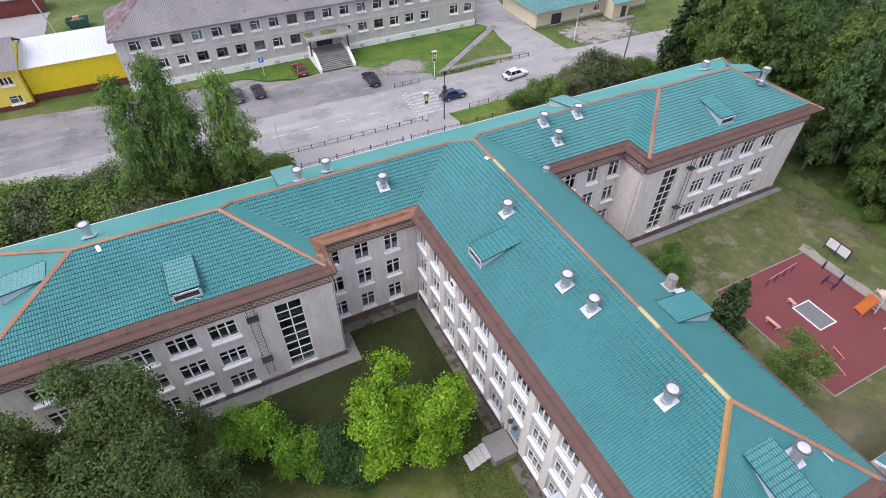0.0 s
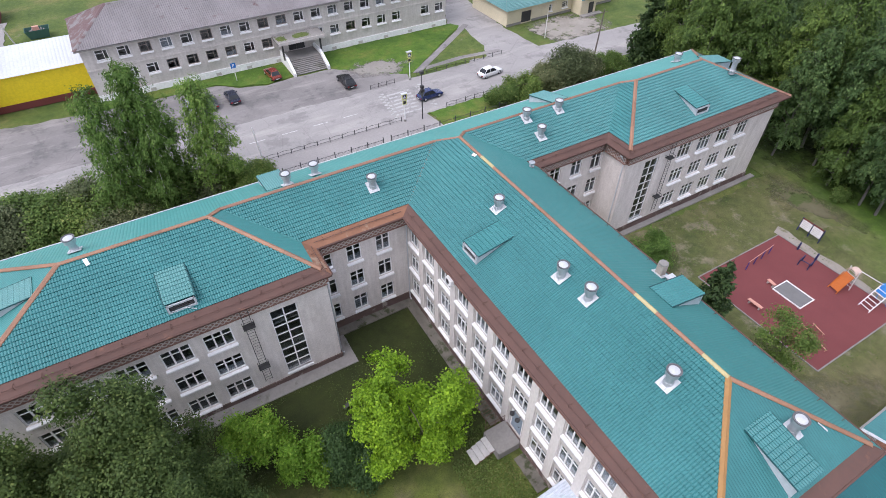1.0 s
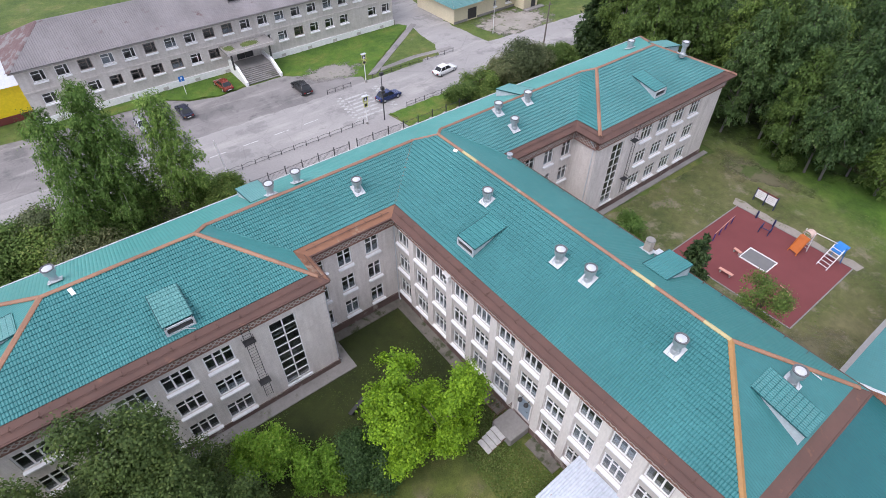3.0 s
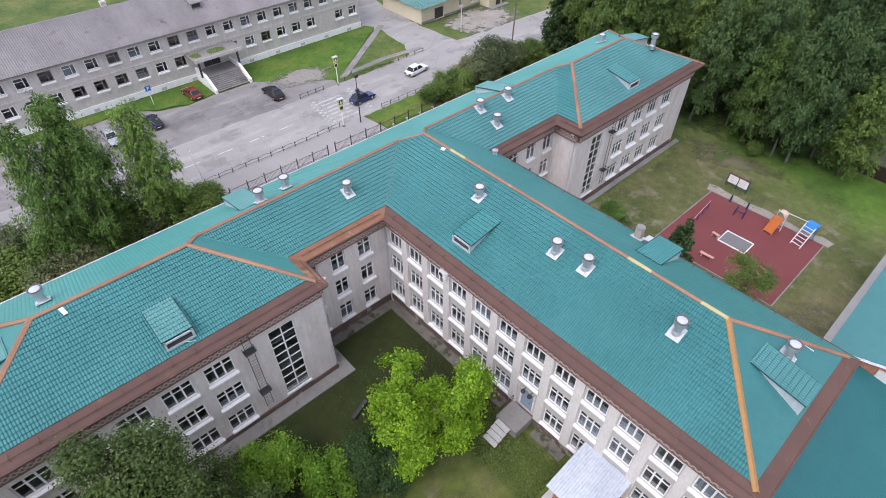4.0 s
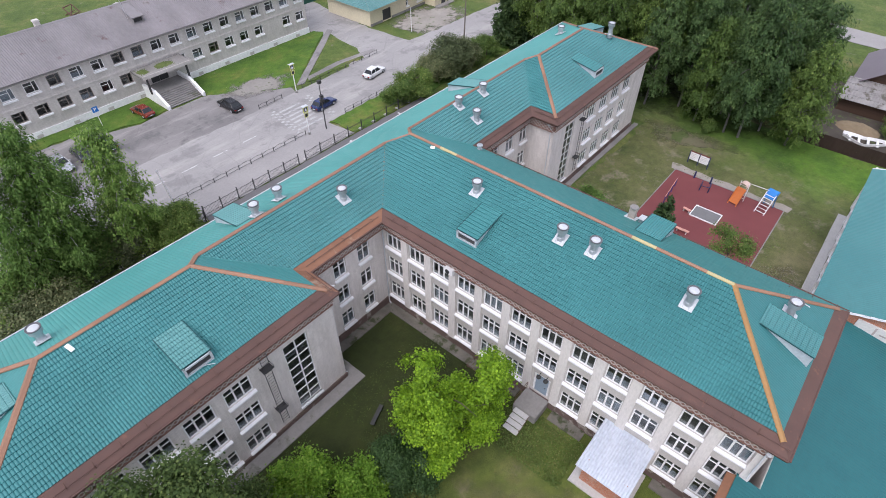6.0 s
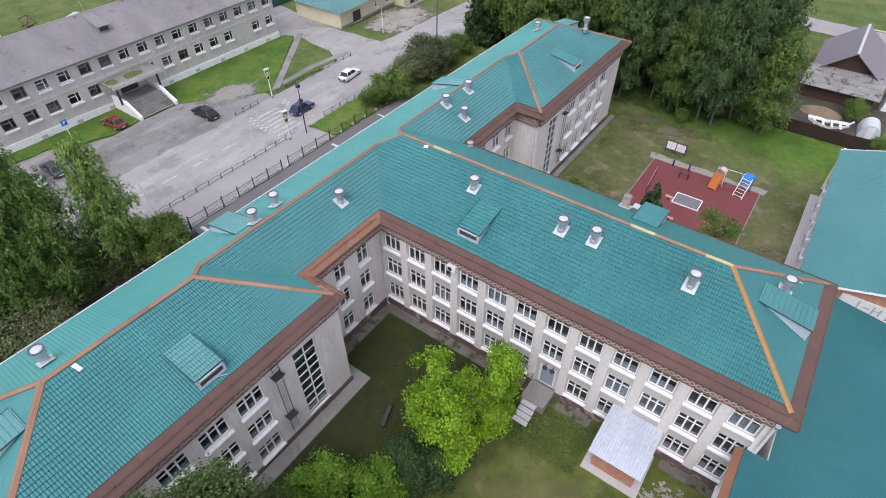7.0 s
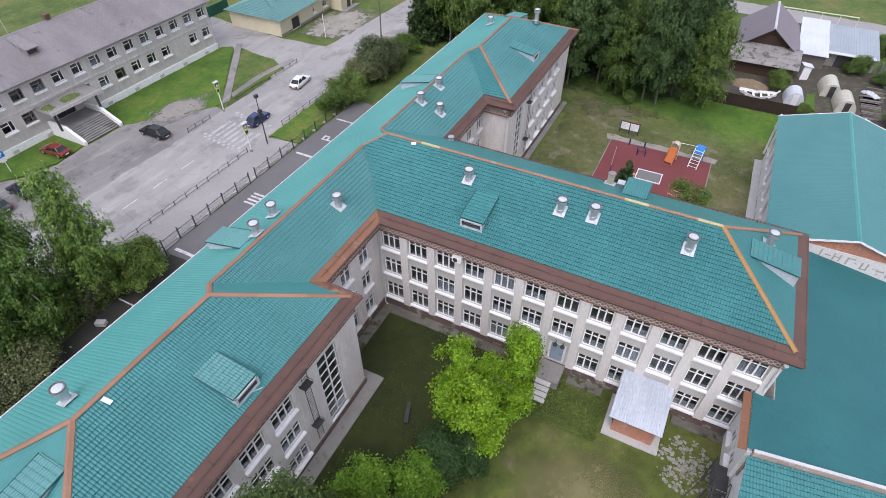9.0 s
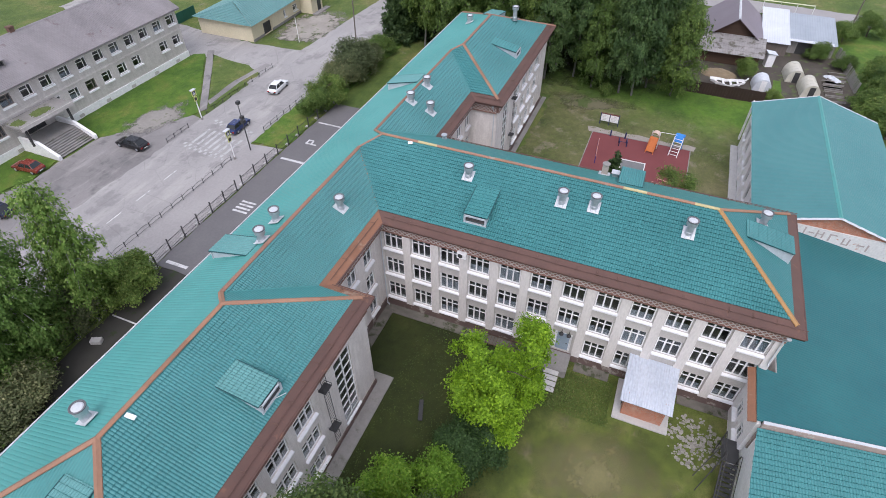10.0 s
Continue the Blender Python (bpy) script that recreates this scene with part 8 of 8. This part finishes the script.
# Birch bark again, coloured darker for the shade inside the wood.
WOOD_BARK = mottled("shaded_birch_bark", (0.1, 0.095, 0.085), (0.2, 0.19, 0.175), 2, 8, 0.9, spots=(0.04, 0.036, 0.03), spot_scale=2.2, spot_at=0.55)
L_MAPLE = leaf_material("maple_leaf", (0.09, 0.19, 0.008), (0.2, 0.365, 0.018), (0.29, 0.47, 0.03))
L_BIRCH = leaf_material("birch_leaf", (0.094, 0.179, 0.034), (0.179, 0.302, 0.063), (0.264, 0.359, 0.104))
L_DARK = leaf_material("dark_leaf", (0.045, 0.08, 0.019), (0.09, 0.142, 0.036), (0.14, 0.185, 0.052))
L_LIGHT = leaf_material("light_leaf", (0.11, 0.23, 0.02), (0.21, 0.38, 0.035), (0.28, 0.4, 0.06))
L_BUSH = leaf_material("bush_leaf", (0.075, 0.14, 0.028), (0.15, 0.235, 0.055), (0.24, 0.295, 0.09))
L_GREY = leaf_material("grey_bush_leaf", (0.09, 0.12, 0.055), (0.165, 0.195, 0.095), (0.22, 0.235, 0.13))
L_CONIFER = leaf_material("needle", (0.036, 0.07, 0.026), (0.062, 0.112, 0.04), (0.095, 0.145, 0.05))
L_ROWAN = leaf_material("rowan_leaf", (0.1, 0.17, 0.036), (0.19, 0.285, 0.06), (0.29, 0.36, 0.1))
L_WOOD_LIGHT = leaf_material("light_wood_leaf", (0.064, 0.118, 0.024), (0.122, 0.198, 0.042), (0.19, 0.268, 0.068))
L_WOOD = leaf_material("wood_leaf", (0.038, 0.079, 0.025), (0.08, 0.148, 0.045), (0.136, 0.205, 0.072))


def leaf_mesh(name, centres, size, material, rng, lie=0.5, long=1.5, out=None, corners=4, hang=0.0):
    """Many small leaves, turned outwards and tilted at random: folded ones of four corners, or plain ones of three."""
    n = len(centres)
    c = np.asarray(centres)
    nrm = rng.normal(size=(n, 3))
    nrm[:, 2] = np.abs(nrm[:, 2]) + lie
    if out is not None:
        nrm = nrm * 0.65 + out * 1.1
    nrm /= np.linalg.norm(nrm, axis=1)[:, None]
    way = rng.normal(size=(n, 3))
    if hang:
        way = way * (1 - hang) + np.array([0, 0, -1.6]) * hang
        t = way - nrm * (way * nrm).sum(1)[:, None]
    else:
        t = np.cross(nrm, way)
    t /= np.linalg.norm(t, axis=1)[:, None] + 1e-9
    b = np.cross(nrm, t)
    s = size * rng.uniform(0.6, 1.35, size=(n, 1))
    fold = nrm * s * 0.18
    v = np.empty((n, 4, 3))
    v[:, 0], v[:, 2] = c - t * s * long * 0.5, c + t * s * long * 0.5
    v[:, 1], v[:, 3] = c + b * s * 0.5 + fold, c - b * s * 0.5 + fold
    me = bpy.data.meshes.new(name)
    v = v if corners == 4 else v[:, (0, 1, 3)] + (v[:, 2:3] - v[:, 0:1]) * np.array([0, 0.3, 0.3])[None, :, None]
    me.vertices.add(n * corners)
    me.vertices.foreach_set("co", v.reshape(-1))
    me.loops.add(n * corners)
    me.loops.foreach_set("vertex_index", np.arange(n * corners))
    me.polygons.add(n)
    me.polygons.foreach_set("loop_start", np.arange(0, n * corners, corners))
    me.polygons.foreach_set("loop_total", np.full(n, corners))
    me.update()
    me.materials.append(material)
    return me


def sprout(rng, lobes, k):
    """Smaller lobes budding from the outside of large ones, for an uneven crown with gaps."""
    small = []
    for x, y, z, r, h in lobes:
        for _ in range(k):
            d = rng.normal(size=3)
            d[2] += 0.25
            d /= np.linalg.norm(d)
            g, q = rng.uniform(0.55, 0.88), rng.uniform(0.3, 0.5)
            small.append((x + d[0] * r * g, y + d[1] * r * g, z + d[2] * h * g, r * q, h * q))
    return small


def crown_points(rng, lobes, clumps, per, clump_r, hollow=0.35, buds=7):
    """Leaves gathered in clumps over the outside of several lobes (x, y, z, rx, rz)."""
    lobes = sprout(rng, lobes, buds) if buds else lobes
    vol = np.array([(l[3] ** 2 * l[4]) ** 0.75 for l in lobes])
    which = rng.choice(len(lobes), size=clumps, p=vol / vol.sum())
    L = np.array(lobes)[which]
    d = rng.normal(size=(clumps, 3))
    d[:, 2] += 0.2
    d /= np.linalg.norm(d, axis=1)[:, None]
    r = hollow + (1 - hollow) * rng.random(clumps) ** 0.45
    cc = L[:, :3] + d * r[:, None] * np.stack([L[:, 3], L[:, 3], L[:, 4]], 1)
    k = rng.integers(int(per * 0.5), int(per * 1.5), size=clumps)
    idx = np.repeat(np.arange(clumps), k)
    n = len(idx)
    off = rng.normal(size=(n, 3)) * clump_r * np.array([1, 1, 0.75])
    pts = cc[idx] + off
    keep = pts[:, 2] > 0.15
    return pts[keep], d[idx][keep]


def limbs(bm, base_r, height, lobes, rng, n=9, lean=(0, 0), bend=0.25):
    """A tapered, slightly bent trunk and limbs out into the lobes."""
    pts = []
    for i in range(6):
        f = i / 5
        pts.append(Vector((lean[0] * f + bend * math.sin(f * 3.0) * 0.4, lean[1] * f + bend * math.cos(f * 2.3) * 0.3 - bend * 0.3, height * f)))
    for i in range(5):
        rod(bm, pts[i] - Vector((0, 0, 0.02)), pts[i + 1], base_r * (1 - 0.17 * i), base_r * (1 - 0.17 * (i + 1)), 8, caps=i in (0, 4))
    for k in range(n):
        lx, ly, lz, lr, lh = lobes[k % len(lobes)][:5]
        f = 0.3 + 0.65 * rng.random()
        p = pts[min(4, int(f * 5))].lerp(pts[min(5, int(f * 5) + 1)], f * 5 % 1)
        d = rng.normal(size=3)
        d /= np.linalg.norm(d)
        q = Vector((lx + d[0] * lr * 0.75, ly + d[1] * lr * 0.75, max(p.z + 0.4, lz + d[2] * lh * 0.5)))
        m = p.lerp(q, 0.5) + Vector((0, 0, 0.12 * (q - p).length))
        r = base_r * 0.36
        rod(bm, p, m, r, r * 0.6, 6)
        rod(bm, m, q, r * 0.6, r * 0.15, 6)


def tree(name, label, category, at, lobes, leaf, bark, seed, clumps, per, clump_r, size, trunk_r, trunk_h, turn=0.0, group="", hollow=0.35, lie=0.5, n_limbs=9, scale=1.0, buds=7):
    rng = np.random.default_rng(seed)
    t = thing(name, label, category, at, turn, group)
    t.scale = (scale,) * 3
    bm = bmesh.new()
    limbs(bm, trunk_r, trunk_h, lobes, rng, n_limbs)
    part("trunk", bm, bark, t)
    pts, out = crown_points(rng, lobes, clumps, per, clump_r, hollow, buds)
    crown = new("crown", leaf_mesh("crown", pts, size, leaf, rng, lie, out=out))
    crown.parent = t
    return t


# courtyard
tree("maple_tree", "bright yellow-green maple in the courtyard grass", "tree", (-7.4, -13.2, 0),
     [(-1.3, 0.9, 5.4, 2.3, 2.9), (-1.8, -0.1, 3.6, 2.6, 2.5), (-2.5, -1.2, 2.4, 1.9, 1.8), (-0.4, 1.9, 7.3, 1.4, 1.6), (2.2, -1.9, 6.3, 2.0, 2.6), (2.4, -2.5, 4.2, 1.7, 2.0), (0.9, -2.9, 2.8, 1.3, 1.5), (0.5, -0.8, 4.4, 1.6, 2.0), (0.4, -0.1, 5.5, 1.0, 1.5)], L_MAPLE, BARK, 1, 800, 66, 0.27, 0.135, 0.2, 6.2, hollow=0.5)
tree("lilac_bush", "leafy green shrub beside the maple", "bush", (-11.7, -11.9, 0), [(0, 0, 2.2, 1.7, 1.8), (0.9, -1.3, 1.6, 1.5, 1.5), (-0.8, -1.3, 1.5, 1.5, 1.4), (0.2, -2.3, 1.2, 1.3, 1.2)], L_WOOD, BARK, 2, 420, 60, 0.28, 0.11, 0.08, 1.8, hollow=0.3)
tree("young_maple", "light green young maple by the dark trees", "tree", (-17.7, -8.6, 0), [(0, 0, 3.4, 1.8, 2.2), (0.8, -0.9, 2.4, 1.5, 1.7), (-0.7, -0.7, 2.6, 1.5, 1.8)], L_LIGHT, BARK, 3, 300, 60, 0.28, 0.12, 0.1, 4.0, hollow=0.4)
tree("young_maple", "light green young maple shrub in the courtyard", "tree", (-15.2, -11.4, 0), [(0, 0, 2.6, 1.4, 1.9), (0.7, -0.8, 1.8, 1.2, 1.5), (-0.8, -0.5, 2.0, 1.2, 1.4)], L_LIGHT, BARK, 4, 240, 60, 0.27, 0.12, 0.08, 3.2, hollow=0.4)
for k, (x, y, s, sd) in enumerate(((-24.8, -9.4, 0.97, 5), (-21.9, -14.4, 0.76, 6), (-29.6, -10.4, 0.94, 7), (-34.0, -9.6, 0.95, 9), (-26.5, -16.4, 0.7, 10))):
    if k < 3:
        tree("dark_tree", "large dark green broadleaf tree in the courtyard", "tree", (x, y, 0),
             [(0, 0, 9.4, 4.2, 4.4), (2.2, 1.4, 8.0, 2.8, 3.0), (-2.4, 0.8, 7.6, 2.8, 3.0), (0.6, -2.4, 7.2, 2.8, 2.8), (0.2, 1.0, 12.2, 2.4, 2.6)], L_DARK, BARK, sd, 950, 70, 0.33, 0.125, 0.32, 9.5, group="dark courtyard trees", hollow=0.5, scale=s, turn=40 * k)
    else:
        tree("dark_tree", "smaller dark green broadleaf tree in the courtyard", "tree", (x, y, 0),
             [(0, 0, 8.4, 4.4, 4.2), (2.0, 1.2, 6.5, 2.8, 3.0), (-2.2, 0.6, 6.8, 2.8, 3.0)], L_DARK, BARK, sd, 700, 64, 0.34, 0.13, 0.3, 8.5, group="dark courtyard trees", hollow=0.5, scale=s, turn=70 * k)


def birch(at, seed, h=16.0, r=3.0, leaf=L_BIRCH, label="tall leafy birch with drooping branches", boughs=40, per=44, turn=0.0, group="birches", low=0.2, size=0.135, bark=BIRCH_BARK, droop=1.1, pad=0.55, corners=4):
    """A bent trunk with arching boughs; leaves hang in strands from the outer part of each bough, with gaps between."""
    rng = np.random.default_rng(seed)
    t = thing("birch_tree", label, "tree", at, turn, group)
    bend = rng.uniform(-0.35, 0.35, size=4)

    def axis(f):
        return Vector((bend[0] * math.sin(3 * f) + bend[2] * f, bend[1] * math.sin(2.4 * f + 0.6) - bend[1] * 0.56 + bend[3] * f, h * f))

    bm = bmesh.new()
    n = 8
    for i in range(n):
        rod(bm, axis(i / n) - Vector((0, 0, 0.04)), axis((i + 1) / n), 0.17 * (1 - 0.9 * i / n), 0.17 * (1 - 0.9 * (i + 1) / n), 8, caps=i in (0, n - 1))
    pts, out = [], []
    for i in range(boughs):
        s = (i + rng.random()) / boughs
        f = low + (0.985 - low) * s
        env = r * min(1.0, 0.45 + 2.2 * s) * (1 - s) ** 0.55 + 0.25
        a = i * 2.4 + rng.uniform(-0.6, 0.6)
        ln = env * rng.uniform(0.7, 1.15)
        side = Vector((math.cos(a), math.sin(a), 0))
        p0 = axis(max(0.08, f - 0.3 * ln / h))
        p2 = axis(f) + side * ln + Vector((0, 0, rng.uniform(-0.3, 0.2) * ln * (1 - s) + 0.25 * s))
        p1 = p0.lerp(p2, 0.55) + Vector((0, 0, 0.3 * ln))
        rod(bm, p0, p1, 0.05 * (1.2 - s), 0.03 * (1.2 - s), 5)
        rod(bm, p1, p2, 0.03 * (1.2 - s), 0.01, 5)
        clumps = max(3, int(2.6 * ln))
        for k in range(clumps):
            g = 0.3 + 0.7 * (k + rng.random()) / clumps
            c = p0.lerp(p1, min(1, g / 0.55)) if g < 0.55 else p1.lerp(p2, (g - 0.55) / 0.45)
            c = np.array(c) + rng.normal(size=3) * np.array([0.28, 0.28, 0.16])
            m = int(per * rng.uniform(0.55, 1.45))
            strands = rng.normal(size=(5, 3)) * pad * np.array([0.8, 0.8, 0.35])
            q = rng.integers(0, 5, size=m)
            fall = rng.random(m)
            off = strands[q] + rng.normal(size=(m, 3)) * 0.13
            off[:, 2] -= fall * rng.uniform(0.3, 1.0, size=5)[q] * droop
            pts.append(c + off)
            o = off * 0.8 + np.array([side.x * 0.5, side.y * 0.5, 0.55])
            out.append(o / np.linalg.norm(o, axis=1)[:, None])
    part("trunk", bm, bark, t)
    p = np.concatenate(pts)
    keep = p[:, 2] > 0.3
    crown = new("crown", leaf_mesh("crown", p[keep], size, leaf, rng, 0.25, out=np.concatenate(out)[keep], corners=corners, hang=0.75, long=2.0))
    crown.parent = t
    return t


# street side
birch((-17.6, 26.3, 0), 21, 17.8, 4.3, label="tall birch beside the street", boughs=88, per=66, low=0.14, droop=1.5)
birch((-20.8, 25.2, 0), 22, 16.5, 3.2, label="birch growing close to its taller neighbour", boughs=62, per=60, droop=1.5)
birch((-11.5, 25.2, 0), 23, 15.4, 3.0, label="smaller birch beside the street", boughs=66, per=62, droop=1.4)
bush_kinds = []
for k, (leaf, lab) in enumerate(((L_BUSH, "dense green shrub along the school fence"), (L_GREY, "grey-green shrub along the school fence"), (L_BUSH, "olive green apple tree beside the street"))):
    lobes = [(0, 0, 2.1, 2.2, 1.9), (1.3, 0.7, 1.7, 1.6, 1.5), (-1.4, -0.5, 1.6, 1.6, 1.5), (0.3, -1.2, 1.8, 1.5, 1.5)]
    bush_kinds.append(tree("shrub", lab, "bush", (-8.3, 24.4, 0) if k == 0 else (-21.4, 22.6, 0) if k == 1 else (29.6, 27.0, 0), lobes, leaf, BARK, 30 + k, 300, 48, 0.32, 0.14, 0.12, 3.0, group="street shrubs", hollow=0.4))
br = random.Random(4)
row = [(-10.9, 26.6), (-13.6, 26.6), (-16.6, 27.4), (-19.4, 24.4), (-23.9, 22.8), (-22.4, 26.4), (-26.6, 24.6), (-26.2, 28.0), (-29.6, 26.2), (-31.0, 29.6), (-33.2, 26.8), (-35.2, 30.2), (-36.6, 26.4), (-39.4, 27.6), (-42.4, 25.0)]
for i, (x, y) in enumerate(row):
    s = br.uniform(0.95, 1.2) * (1.15 if x < -21 else 1.0)
    c = copy_thing(bush_kinds[(i * 5 + i // 3) % 2], pose(x, y, 0, 0, 0, br.uniform(0, 360)))
    c.scale = (s, s, s * br.uniform(0.85, 1.05))
for x, y, s, k in ((32.4, 26.2, 1.05, 2), (38.6, 26.9, 1.05, 1), (41.8, 27.2, 1.35, 1), (44.8, 26.6, 1.1, 1), (48.0, 26.8, 0.9, 0), (51.4, 26.6, 0.75, 0)):
    c = copy_thing(bush_kinds[k], pose(x, y, 0, 0, 0, br.uniform(0, 360)))
    c.scale = (s, s, s * 1.1)


def conifer(at, seed, h, r, label, name="spruce_tree", per=26, tiers=26, size=0.22):
    rng = np.random.default_rng(seed)
    t = thing(name, label, "tree", at)
    bm = bmesh.new()
    rod(bm, (0, 0, -0.02), (0, 0, h * 0.96), 0.03 * h * 0.55, 0.02, 8)
    pts = []
    for i in range(tiers):
        f = 0.06 + 0.93 * i / tiers
        reach = r * (1 - f) ** 0.8
        nb = max(4, int(9 * (1 - f) + 3))
        for k in range(nb):
            a = rng.uniform(0, 6.28)
            ln = reach * rng.uniform(0.7, 1.1)
            p0 = Vector((0, 0, h * f))
            p1 = Vector((ln * math.cos(a), ln * math.sin(a), h * f - 0.25 * ln))
            if ln > 0.5:
                rod(bm, p0, p1, 0.03, 0.01, 4)
            m = max(6, int(per * ln))
            g = rng.random(m) ** 0.7
            side = rng.normal(size=(m, 3)) * np.array([0.18, 0.18, 0.1]) * (0.5 + ln * 0.35)
            pts.append(np.outer(1 - g, p0) + np.outer(g, p1) + side)
    part("trunk", bm, BARK, t)
    crown = new("crown", leaf_mesh("crown", np.concatenate(pts), size, L_CONIFER, rng, 0.3, 2.2))
    crown.parent = t
    return t


conifer((21.3, -17.2, 0), 41, 9.2, 2.7, "dark green spruce behind the middle wing", per=34)
for x, y, h, sd in ((58.2, 26.6, 17, 42), (61.0, 24.6, 16, 43)):
    conifer((x, y, 0), sd, h, 3.8, "tall dark pine at the edge of the wood", "pine_tree", per=22, tiers=30, size=0.3)
tree("rowan_tree", "small young rowan beside the playground", "tree", (20.6, -23.8, 0), [(0, 0, 7.6, 1.9, 2.2), (1.0, -0.8, 5.6, 1.7, 1.8), (-0.9, 0.6, 5.4, 1.6, 1.8), (0.4, 1.0, 8.6, 1.2, 1.3), (0.6, -0.2, 4.0, 1.4, 1.4)], L_ROWAN, BARK, 44, 200, 40, 0.3, 0.12, 0.1, 8.0, hollow=0.3, scale=0.88)
tree("elder_bush", "bright green bush against the school wall", "bush", (23.6, -8.2, 0), [(0, 0, 1.9, 1.9, 1.9), (1.1, 0.8, 1.5, 1.4, 1.4), (-0.3, -1.2, 1.3, 1.2, 1.2)], L_BIRCH, BARK, 45, 260, 52, 0.3, 0.11, 0.06, 1.7, hollow=0.3)
tree("elder_bush", "small green bush at the edge of the wood", "bush", (51.2, -11.9, 0), [(0, 0, 0.8, 1.2, 0.8)], L_BUSH, BARK, 46, 90, 36, 0.28, 0.14, 0.05, 0.9, hollow=0.3)

# the wood behind the right block
wood = []
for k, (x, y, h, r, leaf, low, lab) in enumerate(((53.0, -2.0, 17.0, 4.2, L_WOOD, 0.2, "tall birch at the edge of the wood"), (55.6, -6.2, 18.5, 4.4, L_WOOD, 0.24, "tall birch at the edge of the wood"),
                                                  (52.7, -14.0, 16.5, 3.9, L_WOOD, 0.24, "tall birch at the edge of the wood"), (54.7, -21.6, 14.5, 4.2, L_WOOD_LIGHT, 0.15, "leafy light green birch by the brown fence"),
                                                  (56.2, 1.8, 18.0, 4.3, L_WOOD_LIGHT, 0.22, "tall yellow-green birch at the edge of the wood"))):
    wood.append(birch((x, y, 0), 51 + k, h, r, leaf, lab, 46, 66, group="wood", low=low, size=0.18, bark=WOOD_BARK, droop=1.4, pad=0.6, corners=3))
spots = [(53.1, -9.5), (52.7, -15.9), (56.5, -17.5), (57.5, -11.5), (58.6, -2.6), (54.2, 6.5), (51.5, 11.5), (60.5, -20.0), (61.5, -14.5), (62.5, -7.5), (62.5, -1), (60.5, 5), (57.5, 10.5), (55.5, 15),
         (66, -17.5), (67.5, -11), (68, -4), (66, 3), (64, 10), (61, 16), (57, 21), (73, -14), (74, -6.5), (73, 1), (71, 8.5), (68, 16), (65, 22), (80, -9), (80.5, -1), (79, 7), (76, 15), (73, 22), (88, -10), (89, -1), (87, 8), (84, 17), (97, -5), (97, 6), (94, 16), (70, 27.5), (80, 27), (90, 26)]
for i, (x, y) in enumerate(spots):
    s = br.uniform(0.88, 1.12)
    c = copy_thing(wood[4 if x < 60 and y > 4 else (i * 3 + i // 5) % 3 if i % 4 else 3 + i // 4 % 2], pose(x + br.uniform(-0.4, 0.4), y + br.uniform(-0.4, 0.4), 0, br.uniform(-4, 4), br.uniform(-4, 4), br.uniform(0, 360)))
    c.scale = (s, s, s * br.uniform(0.95, 1.1))
    tagged(c, "tall birch inside the dark wood" if x > 57 else "tall birch at the edge of the wood")
# garden bushes and far greenery
for i, (x, y, s) in enumerate(((66.8, -32.0, 0.65), (58.6, -36.2, 0.45), (78.0, -43.5, 0.7), (75.0, -47.5, 0.6), (60.0, -49, 0.9), (63.5, -51, 1.0), (67, -52.5, 1.1), (56.5, -49.5, 1.0), (53, -50.5, 1.0), (71, -52, 1.0), (59.5, -54, 1.2), (87.5, -48.5, 0.9), (92, -53, 1.0))):
    c = copy_thing(bush_kinds[0], pose(x, y, 0, 0, 0, br.uniform(0, 360)))
    c.scale = (s, s, s)
    tagged(c, "leafy green garden shrub by the beds", group="garden shrubs")

# tufts of grass in the courtyard and round the playground
tuft_rng = np.random.default_rng(77)


def tufts(name, label, n, x0, x1, y0, y1, size, material, keep):
    p = np.stack([tuft_rng.uniform(x0, x1, n), tuft_rng.uniform(y0, y1, n), tuft_rng.uniform(0.02, 0.1, n)], 1)
    f = np.array([noise.noise(Vector((a * 0.22, b * 0.22, 3.0))) for a, b, _ in p])
    clear = (p[:, 0] > 26.4) & (p[:, 0] < 40.2) & (p[:, 1] > -26.2) & (p[:, 1] < -12.2)
    clear |= (p[:, 0] < -7.5) & (p[:, 1] > -4.7) | (p[:, 0] > -4.7) & (p[:, 0] < 0) & (p[:, 1] < -22.4) & (p[:, 1] > -27.4)
    p = p[(f > keep) & ~clear]
    ob = new(name, leaf_mesh(name, p, size, material, tuft_rng, 1.0, 1.8))
    return tagged(ob, label, "grass", kind="stuff")


# Blades coloured darker for the shaded inner part of the courtyard.
G_SHADE = leaf_material("grass_blade_shade_toned", (0.05, 0.078, 0.018), (0.085, 0.12, 0.03), (0.13, 0.14, 0.05))
G_LIGHT = leaf_material("grass_blade", (0.09, 0.14, 0.03), (0.14, 0.2, 0.045), (0.24, 0.24, 0.1))
tufts("grass_tufts", "uneven tufts of courtyard grass toned dark for shade", 5000, -26, -1.2, -15, -4.6, 0.08, G_SHADE, -0.12)
tufts("grass_tufts", "longer green grass along the courtyard wall", 5000, -5.5, -1.1, -22.5, -15, 0.09, G_LIGHT, -0.5)
tufts("grass_tufts", "uneven tufts of grass round the playground", 12000, 15.5, 56, -31, -4.5, 0.09, G_LIGHT, 0.0)
